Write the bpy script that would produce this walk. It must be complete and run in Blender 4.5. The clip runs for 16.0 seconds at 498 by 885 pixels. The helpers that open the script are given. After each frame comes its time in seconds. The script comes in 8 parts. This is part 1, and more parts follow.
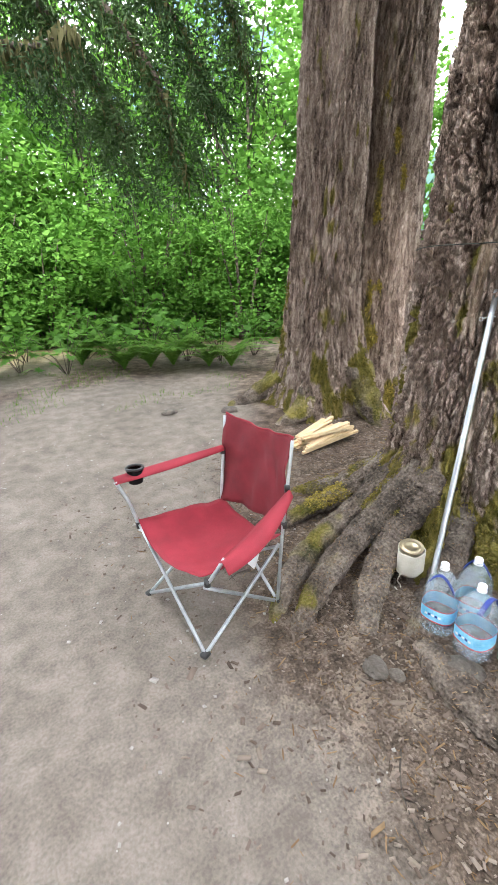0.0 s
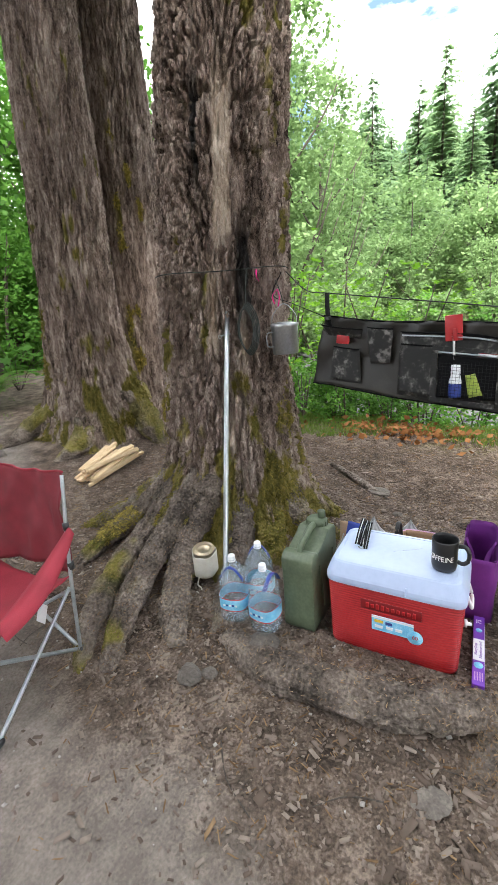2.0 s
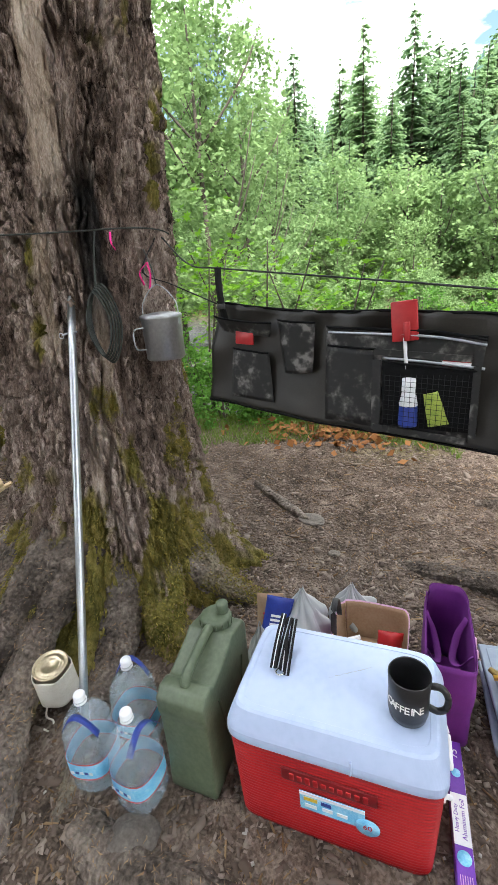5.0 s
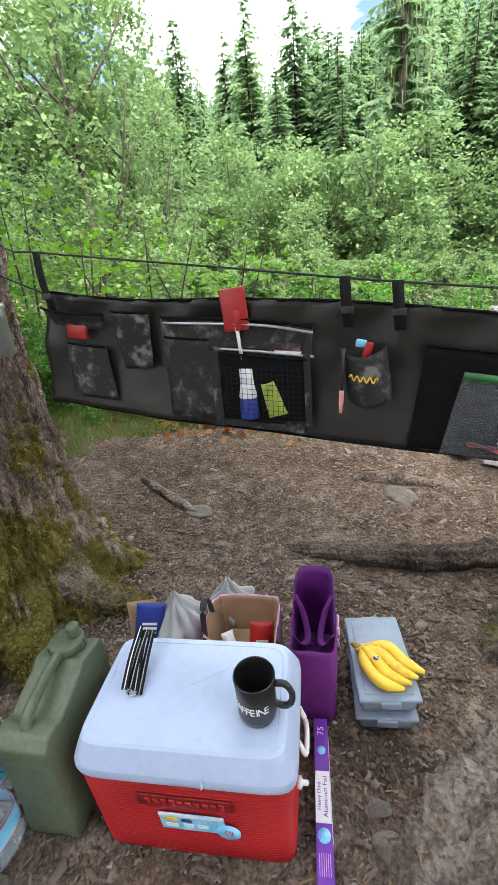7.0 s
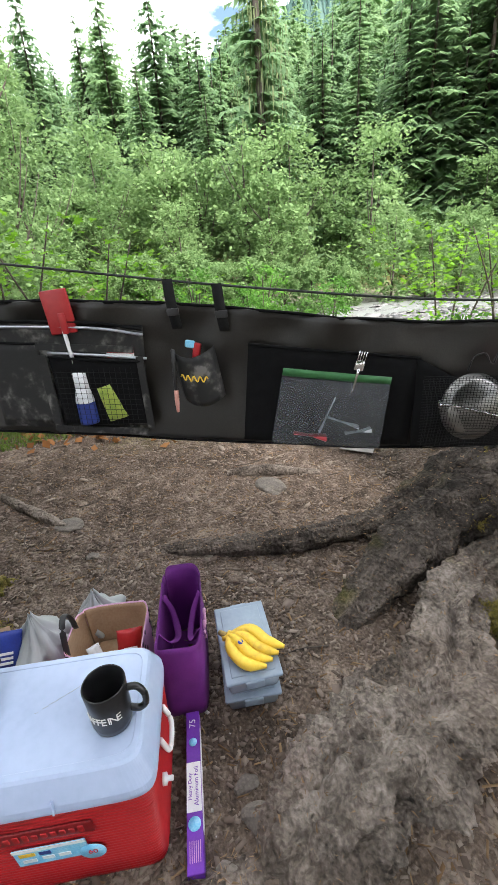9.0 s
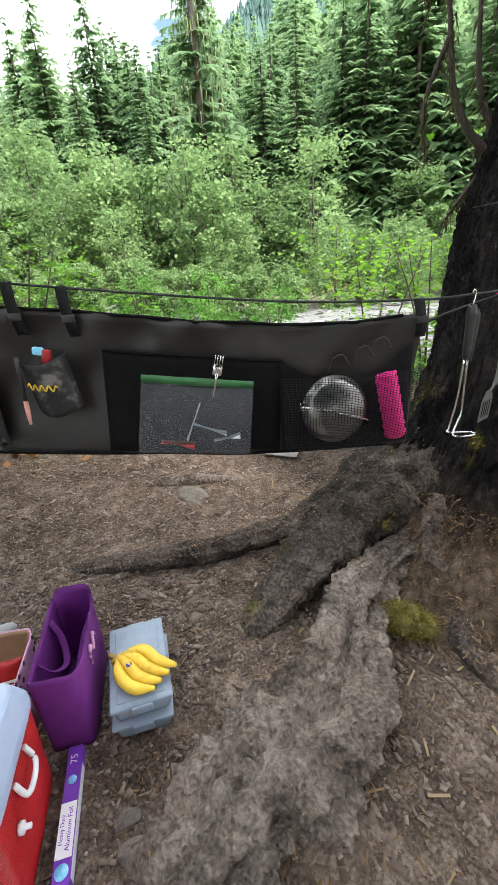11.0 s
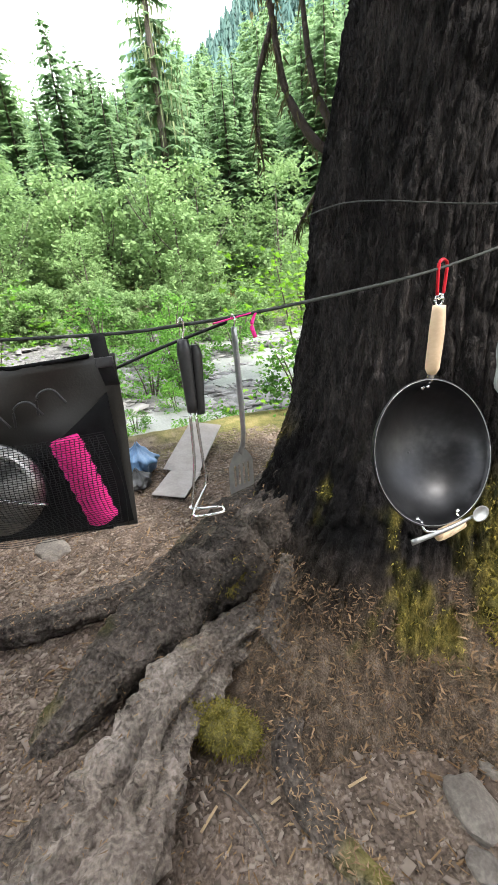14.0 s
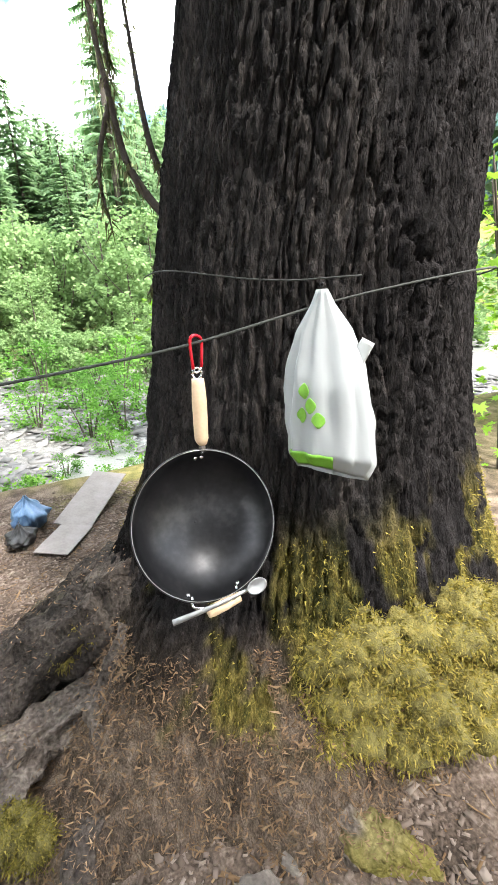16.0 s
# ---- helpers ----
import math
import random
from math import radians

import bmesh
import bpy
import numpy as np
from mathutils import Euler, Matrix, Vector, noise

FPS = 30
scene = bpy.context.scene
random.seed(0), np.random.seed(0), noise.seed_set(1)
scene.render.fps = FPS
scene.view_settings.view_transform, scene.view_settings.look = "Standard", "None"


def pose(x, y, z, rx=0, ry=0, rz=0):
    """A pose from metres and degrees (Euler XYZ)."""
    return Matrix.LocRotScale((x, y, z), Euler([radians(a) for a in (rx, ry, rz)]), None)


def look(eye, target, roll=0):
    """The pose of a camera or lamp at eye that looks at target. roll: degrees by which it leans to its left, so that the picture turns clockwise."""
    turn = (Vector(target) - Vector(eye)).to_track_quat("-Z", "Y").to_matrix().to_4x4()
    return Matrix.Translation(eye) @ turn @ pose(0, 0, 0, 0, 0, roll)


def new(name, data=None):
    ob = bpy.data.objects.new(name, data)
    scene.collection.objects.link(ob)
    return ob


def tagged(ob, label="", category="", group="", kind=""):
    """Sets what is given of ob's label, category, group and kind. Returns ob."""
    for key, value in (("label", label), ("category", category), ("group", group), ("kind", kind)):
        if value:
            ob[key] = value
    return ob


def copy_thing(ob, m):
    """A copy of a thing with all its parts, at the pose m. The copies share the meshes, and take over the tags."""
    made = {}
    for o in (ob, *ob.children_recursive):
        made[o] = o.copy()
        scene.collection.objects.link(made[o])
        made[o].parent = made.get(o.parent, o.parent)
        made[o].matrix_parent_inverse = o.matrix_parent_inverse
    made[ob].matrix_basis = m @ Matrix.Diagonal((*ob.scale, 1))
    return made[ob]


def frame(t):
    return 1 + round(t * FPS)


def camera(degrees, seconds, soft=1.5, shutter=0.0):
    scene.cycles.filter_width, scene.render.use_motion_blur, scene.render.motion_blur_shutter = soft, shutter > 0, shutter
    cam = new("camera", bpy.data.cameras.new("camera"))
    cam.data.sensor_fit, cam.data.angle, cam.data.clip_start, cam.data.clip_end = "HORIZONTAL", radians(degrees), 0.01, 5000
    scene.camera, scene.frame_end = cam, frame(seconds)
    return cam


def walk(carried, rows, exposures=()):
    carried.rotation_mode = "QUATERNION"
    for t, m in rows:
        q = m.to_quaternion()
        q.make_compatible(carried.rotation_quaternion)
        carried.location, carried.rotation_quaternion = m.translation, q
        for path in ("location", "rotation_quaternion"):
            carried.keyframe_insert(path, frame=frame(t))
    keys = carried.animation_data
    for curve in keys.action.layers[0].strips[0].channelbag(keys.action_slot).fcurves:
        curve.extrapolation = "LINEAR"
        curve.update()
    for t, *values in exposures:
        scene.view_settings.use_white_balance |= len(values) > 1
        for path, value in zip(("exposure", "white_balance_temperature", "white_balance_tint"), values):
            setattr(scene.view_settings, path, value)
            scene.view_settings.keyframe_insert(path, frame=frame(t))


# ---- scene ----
cam = camera(61.1, 16.0)
METRES, EYE, TILT, LEAN, TURN = 2.82, 1.5, 0.0, 0.0, -32.5
PATH = [
    (0, (-0.065, -0.001, 1.586), (0.998, 1.579, 0.975), -1.6),
    (0.5, (-0.044, -0.039, 1.592), (1.272, 1.35, 1.009), -3.3),
    (1, (-0.032, -0.082, 1.587), (1.484, 1.089, 1.012), -3.9),
    (1.5, (-0.017, -0.104, 1.579), (1.613, 0.908, 1.014), -4.1),
    (2, (-0.004, -0.135, 1.583), (1.689, 0.771, 1.022), -4.6),
    (2.5, (0.029, -0.158, 1.578), (1.756, 0.684, 1.023), -5.7),
    (3, (0.12, -0.178, 1.571), (1.857, 0.644, 1.017), -6.5),
    (3.2, (0.19, -0.174, 1.563), (1.929, 0.643, 1.01), -6.7),
    (5.3, (0.954, -0.023, 1.576), (2.738, 0.59, 0.912), -5.1),
    (5.5, (0.974, -0.057, 1.571), (2.762, 0.535, 0.898), -5.3),
    (6, (1.025, -0.14, 1.579), (2.828, 0.338, 0.857), -5.6),
    (6.5, (1.042, -0.199, 1.575), (2.863, 0.168, 0.834), -5.7),
    (7, (1.048, -0.25, 1.571), (2.882, 0.011, 0.815), -5.8),
    (7.5, (1.048, -0.293, 1.569), (2.89, -0.137, 0.804), -5.7),
    (8, (1.043, -0.334, 1.567), (2.887, -0.296, 0.793), -5.7),
    (8.5, (1.031, -0.376, 1.562), (2.866, -0.49, 0.775), -5.1),
    (9, (1.017, -0.409, 1.564), (2.837, -0.647, 0.769), -4.5),
    (9.5, (0.999, -0.448, 1.563), (2.797, -0.806, 0.764), -4.3),
    (10, (0.991, -0.476, 1.562), (2.759, -0.95, 0.757), -3.7),
    (10.2, (0.993, -0.489, 1.561), (2.75, -0.998, 0.754), -3.7),
    (12.3, (1.037, -1.132, 1.441), (2.896, -1.391, 0.748), -5.9),
    (12.5, (1.046, -1.172, 1.435), (2.907, -1.435, 0.753), -5.9),
    (13, (1.117, -1.319, 1.447), (2.964, -1.606, 0.736), -6.5),
    (13.5, (1.162, -1.436, 1.473), (2.971, -1.892, 0.752), -5.7),
    (13.7, (1.151, -1.478, 1.482), (2.96, -1.935, 0.763), -6.1),
    (14, (1.174, -1.497, 1.475), (2.968, -2.019, 0.762), -5.4),
    (14.5, (1.154, -1.612, 1.483), (2.942, -2.192, 0.802), -4.9),
    (15, (1.128, -1.764, 1.504), (2.914, -2.395, 0.863), -4.5),
    (15.5, (1.094, -1.892, 1.517), (2.881, -2.569, 0.927), -4.0),
    (16, (1.045, -2.0, 1.51), (2.824, -2.723, 0.952), -4.3),
]
walk(cam, [(t, look(eye, target, roll)) for t, eye, target, roll in PATH],
     [(0, 2.78), (1, 2.55), (2.5, 2.15), (5.5, 2.1), (9, 1.9), (12.5, 2.0), (14.5, 2.3), (16, 2.6)])


# ---- world, sun, exposure ----
world = bpy.data.worlds.new("world")
scene.world = world
world.use_nodes = True
wn, wl = world.node_tree.nodes, world.node_tree.links
wn.clear()
SUN_EL, SUN_AZ = 50.0, 214.0
sky = wn.new("ShaderNodeTexSky")
sky.sky_type, sky.sun_disc = "NISHITA", False
sky.sun_elevation, sky.sun_rotation = radians(SUN_EL), radians(90 - SUN_AZ)
wco = wn.new("ShaderNodeTexCoord")
wmap = wn.new("ShaderNodeMapping")
wmap.inputs["Scale"].default_value = (1.0, 1.0, 2.4)
wmap.inputs["Location"].default_value = (0.35, 0.1, 0.0)
wnoise = wn.new("ShaderNodeTexNoise")
wnoise.inputs["Scale"].default_value, wnoise.inputs["Detail"].default_value = 3.4, 7.0
wramp = wn.new("ShaderNodeValToRGB")
wramp.color_ramp.elements[0].position, wramp.color_ramp.elements[0].color = 0.43, (0, 0, 0, 1)
wramp.color_ramp.elements[1].position, wramp.color_ramp.elements[1].color = 0.51, (1, 1, 1, 1)
wmix = wn.new("ShaderNodeMix")
wmix.data_type = "RGBA"
wmix.inputs["B"].default_value = (13.5, 13.8, 14.2, 1)
wbg, wout = wn.new("ShaderNodeBackground"), wn.new("ShaderNodeOutputWorld")
wbg.inputs["Strength"].default_value = 0.11
wl.new(wco.outputs["Generated"], wmap.inputs["Vector"])
wl.new(wmap.outputs["Vector"], wnoise.inputs["Vector"])
wl.new(wnoise.outputs["Fac"], wramp.inputs["Fac"])
wl.new(wramp.outputs["Color"], wmix.inputs["Factor"])
wdim = wn.new("ShaderNodeVectorMath")
wdim.operation = "SCALE"
wdim.inputs["Scale"].default_value = 0.8
wl.new(sky.outputs["Color"], wdim.inputs[0])
wl.new(wdim.outputs["Vector"], wmix.inputs["A"])
wl.new(wmix.outputs["Result"], wbg.inputs["Color"])
wl.new(wbg.outputs["Background"], wout.inputs["Surface"])
sun = new("sun", bpy.data.lights.new("sun", "SUN"))
sun.data.energy, sun.data.angle, sun.data.color = 3.1, radians(10), (1.0, 0.96, 0.9)
sun.matrix_world = look((30 * math.cos(radians(SUN_AZ)), 30 * math.sin(radians(SUN_AZ)), 30 * math.tan(radians(SUN_EL))), (0, 0, 0))


# ---- number helpers ----
def lattice(ix, iy, iz, seed):
    h = (ix * 374761393 + iy * 668265263 + iz * 2147483647 + seed * 1274126177) & 0x7FFFFFFF
    h = ((h ^ (h >> 13)) * 1274126177) & 0x7FFFFFFF
    h = ((h ^ (h >> 16)) * 2246822519) & 0x7FFFFFFF
    return (h & 0xFFFF) / 65535.0


def vnoise(x, y, z=0.0, seed=0):
    """Smooth value noise, 0 to 1, on arrays."""
    x, y, z = np.broadcast_arrays(np.asarray(x, float), np.asarray(y, float), np.asarray(z, float))
    xi, yi, zi = np.floor(x).astype(np.int64), np.floor(y).astype(np.int64), np.floor(z).astype(np.int64)
    fx, fy, fz = x - xi, y - yi, z - zi
    fx, fy, fz = fx * fx * (3 - 2 * fx), fy * fy * (3 - 2 * fy), fz * fz * (3 - 2 * fz)
    out = 0.0
    for dx in (0, 1):
        for dy in (0, 1):
            for dz in (0, 1):
                w = (fx if dx else 1 - fx) * (fy if dy else 1 - fy) * (fz if dz else 1 - fz)
                out = out + w * lattice(xi + dx, yi + dy, zi + dz, seed)
    return out


def fbm(x, y, z=0.0, octaves=4, seed=0):
    total, amp, norm = 0.0, 1.0, 0.0
    for k in range(octaves):
        total = total + amp * vnoise(np.asarray(x) * 2 ** k, np.asarray(y) * 2 ** k, np.asarray(z) * 2 ** k, seed + k * 17)
        norm += amp
        amp *= 0.5
    return total / norm


def smooth(a, b, v):
    t = np.clip((np.asarray(v, float) - a) / (b - a), 0, 1)
    return t * t * (3 - 2 * t)


def cells(x, y, seed=0):
    """Distance to the nearest and second nearest of scattered points."""
    x, y = np.asarray(x, float), np.asarray(y, float)
    xi, yi = np.floor(x).astype(np.int64), np.floor(y).astype(np.int64)
    f1 = np.full(x.shape, 9.0)
    f2 = np.full(x.shape, 9.0)
    for dx in (-1, 0, 1):
        for dy in (-1, 0, 1):
            px = xi + dx + lattice(xi + dx, yi + dy, 0 * xi, seed)
            py = yi + dy + lattice(xi + dx, yi + dy, 0 * xi, seed + 5)
            d = np.hypot(px - x, py - y)
            f2 = np.where(d < f1, f1, np.minimum(f2, d))
            f1 = np.minimum(f1, d)
    return f1, f2


# ---- mesh helpers ----
def mesh_of(name, verts, faces, smooth_shade=False):
    me = bpy.data.meshes.new(name)
    verts = np.asarray(verts, dtype=np.float32)
    if isinstance(faces, np.ndarray):
        k = faces.shape[1]
        me.vertices.add(len(verts))
        me.vertices.foreach_set("co", verts.ravel())
        me.loops.add(faces.size)
        me.loops.foreach_set("vertex_index", faces.astype(np.int32).ravel())
        me.polygons.add(len(faces))
        me.polygons.foreach_set("loop_start", np.arange(0, faces.size, k, dtype=np.int32))
        me.update(calc_edges=True)
    else:
        me.from_pydata([tuple(v) for v in verts], [], faces)
        me.update()
    if smooth_shade:
        me.polygons.foreach_set("use_smooth", np.ones(len(me.polygons), dtype=bool))
    me.validate()
    return me


def part(name, geo, material, parent=None, label="", smooth_shade=False):
    """Links a bmesh or a mesh as ONE mesh object, under its thing if one is given."""
    if isinstance(geo, bmesh.types.BMesh):
        me = bpy.data.meshes.new(name)
        geo.to_mesh(me)
        geo.free()
        if smooth_shade:
            me.polygons.foreach_set("use_smooth", np.ones(len(me.polygons), dtype=bool))
    else:
        me = geo
    if material and not me.materials:
        me.materials.append(material)
    ob = new(name, me)
    if parent:
        ob.parent = parent
    if label:
        ob["label"] = label
    return ob


def thing(name, m, label, category, group="", kind=""):
    ob = new(name)
    ob.empty_display_size = 0.05
    ob.matrix_world = m
    return tagged(ob, label, category, group, kind)


def grid_faces(nu, nv, wrap=False):
    """Quads of a grid with nv rows of nu points."""
    a = np.arange(nu * nv).reshape(nv, nu)
    if wrap:
        a = np.concatenate([a, a[:, :1]], axis=1)
    return np.stack([a[:-1, :-1], a[:-1, 1:], a[1:, 1:], a[1:, :-1]], axis=-1).reshape(-1, 4)


def rbox(sx, sy, sz, r=0.01, seg=2, centre=(0, 0, 0)):
    """A box with rounded edges; centre is the middle of its base."""
    bm = bmesh.new()
    bmesh.ops.create_cube(bm, size=1.0)
    for v in bm.verts:
        v.co = Vector((v.co.x * sx + centre[0], v.co.y * sy + centre[1], (v.co.z + 0.5) * sz + centre[2]))
    if r > 0:
        bmesh.ops.bevel(bm, geom=list(bm.edges), offset=r, segments=seg, affect="EDGES", profile=0.5)
    return bm


def path_points(points, n):
    """Smooth points along a way (Catmull-Rom)."""
    p = np.asarray(points, float)
    if len(p) == 2:
        t = np.linspace(0, 1, n)[:, None]
        return p[0] * (1 - t) + p[1] * t
    q = np.vstack([2 * p[0] - p[1], p, 2 * p[-1] - p[-2]])
    u = np.linspace(0, len(p) - 1 - 1e-6, n)
    i = np.floor(u).astype(int)
    t = (u - i)[:, None]
    a, b, c, d = q[i], q[i + 1], q[i + 2], q[i + 3]
    return 0.5 * (2 * b + (c - a) * t + (2 * a - 5 * b + 4 * c - d) * t * t + (3 * b - a - 3 * c + d) * t ** 3)


def tube_arrays(points, radius, sides=8, n=0, smooth_path=True, flat=1.0):
    p = path_points(points, n) if n else np.asarray(points, float)
    n = len(p)
    r = np.interp(np.linspace(0, 1, n), np.linspace(0, 1, len(radius)), radius) if hasattr(radius, "__len__") else np.full(n, radius)
    d = np.gradient(p, axis=0)
    d /= np.linalg.norm(d, axis=1)[:, None] + 1e-9
    up = np.tile(np.array([0.0, 0.0, 1.0]), (n, 1))
    up[np.abs(d[:, 2]) > 0.93] = (1.0, 0.0, 0.0)
    s = np.cross(d, up)
    s /= np.linalg.norm(s, axis=1)[:, None]
    w = np.cross(s, d)
    a = np.linspace(0, 2 * np.pi, sides, endpoint=False)
    v = p[:, None] + r[:, None, None] * (np.cos(a)[None, :, None] * s[:, None] + flat * np.sin(a)[None, :, None] * w[:, None])
    verts = np.concatenate([v.reshape(-1, 3), p[:1], p[-1:]])
    f = [tuple(x) for x in grid_faces(sides, n, True)]
    last = n * sides
    f += [(last, (k + 1) % sides, k) for k in range(sides)]
    f += [(last + 1, (n - 1) * sides + k, (n - 1) * sides + (k + 1) % sides) for k in range(sides)]
    return verts, f


def tube(name, points, radius, sides=8, n=0, flat=1.0):
    return mesh_of(name, *tube_arrays(points, radius, sides, n, flat=flat), smooth_shade=True)


def lathe(name, profile, sides=28, squash=None):
    """Turned about z from (radius, height) pairs."""
    prof = np.asarray(profile, float)
    a = np.linspace(0, 2 * np.pi, sides, endpoint=False)
    v = np.stack([prof[:, 0, None] * np.cos(a), prof[:, 0, None] * np.sin(a), np.repeat(prof[:, 1, None], sides, 1)], -1).reshape(-1, 3)
    return mesh_of(name, v, grid_faces(sides, len(prof), True), smooth_shade=True)


# ---- materials ----
def material(name, shades, scale=6.0, rough=0.7, bump=0.3, stretch=(1, 1, 1), metal=0.0, detail=6.0, spots=(0.3, 0.7), fine=8.0, vary=0.0, dist=0.01, gloss=0.5):
    """A surface whose colour wanders between shades at two scales, with fine relief."""
    m = bpy.data.materials.new(name)
    m.use_nodes = True
    n, l = m.node_tree.nodes, m.node_tree.links
    b = n["Principled BSDF"]
    co, mp = n.new("ShaderNodeTexCoord"), n.new("ShaderNodeMapping")
    mp.inputs["Scale"].default_value = stretch
    l.new(co.outputs["Object"], mp.inputs["Vector"])
    n1, n2 = n.new("ShaderNodeTexNoise"), n.new("ShaderNodeTexNoise")
    n1.inputs["Scale"].default_value, n1.inputs["Detail"].default_value = scale, detail
    n2.inputs["Scale"].default_value, n2.inputs["Detail"].default_value = scale * fine, 4.0
    for k in (n1, n2):
        l.new(mp.outputs["Vector"], k.inputs["Vector"])
    add = n.new("ShaderNodeMix")
    add.inputs["Factor"].default_value = 0.38
    l.new(n1.outputs["Fac"], add.inputs["A"])
    l.new(n2.outputs["Fac"], add.inputs["B"])
    ramp = n.new("ShaderNodeValToRGB")
    e = ramp.color_ramp.elements
    while len(e) < len(shades):
        e.new(0.5)
    for i, c in enumerate(shades):
        e[i].position = spots[0] + (spots[1] - spots[0]) * i / max(1, len(shades) - 1)
        e[i].color = (*c, 1)
    l.new(add.outputs["Result"], ramp.inputs["Fac"])
    last = ramp.outputs["Color"]
    if vary:
        hsv, info, mr = n.new("ShaderNodeHueSaturation"), n.new("ShaderNodeObjectInfo"), n.new("ShaderNodeMapRange")
        mr.inputs["To Min"].default_value, mr.inputs["To Max"].default_value = 1 - vary, 1 + vary
        l.new(info.outputs["Random"], mr.inputs["Value"])
        l.new(mr.outputs["Result"], hsv.inputs["Value"])
        l.new(last, hsv.inputs["Color"])
        last = hsv.outputs["Color"]
    l.new(last, b.inputs["Base Color"])
    b.inputs["Roughness"].default_value, b.inputs["Metallic"].default_value = rough, metal
    b.inputs["Specular IOR Level"].default_value = gloss
    if bump:
        bp = n.new("ShaderNodeBump")
        bp.inputs["Strength"].default_value, bp.inputs["Distance"].default_value = bump, dist
        l.new(add.outputs["Result"], bp.inputs["Height"])
        l.new(bp.outputs["Normal"], b.inputs["Normal"])
    return m


def leaf_material(name, shades, through_light=0.35, rough=0.55):
    """Leaves, each a little different, that let some light through."""
    m = bpy.data.materials.new(name)
    m.use_nodes = True
    n, l = m.node_tree.nodes, m.node_tree.links
    b, out = n["Principled BSDF"], n["Material Output"]
    geo, info, ramp, mix = n.new("ShaderNodeNewGeometry"), n.new("ShaderNodeObjectInfo"), n.new("ShaderNodeValToRGB"), n.new("ShaderNodeMix")
    mix.inputs["Factor"].default_value = 0.45
    l.new(geo.outputs["Random Per Island"], mix.inputs["A"])
    l.new(info.outputs["Random"], mix.inputs["B"])
    e = ramp.color_ramp.elements
    while len(e) < len(shades):
        e.new(0.5)
    for i, c in enumerate(shades):
        e[i].position, e[i].color = i / (len(shades) - 1), (*c, 1)
    l.new(mix.outputs["Result"], ramp.inputs["Fac"])
    l.new(ramp.outputs["Color"], b.inputs["Base Color"])
    b.inputs["Roughness"].default_value = rough
    b.inputs["Specular IOR Level"].default_value = 0.12
    t, ms = n.new("ShaderNodeBsdfTranslucent"), n.new("ShaderNodeMixShader")
    ms.inputs["Fac"].default_value = through_light
    l.new(ramp.outputs["Color"], t.inputs["Color"])
    l.new(b.outputs["BSDF"], ms.inputs[1])
    l.new(t.outputs["BSDF"], ms.inputs[2])
    l.new(ms.outputs["Shader"], out.inputs["Surface"])
    return m


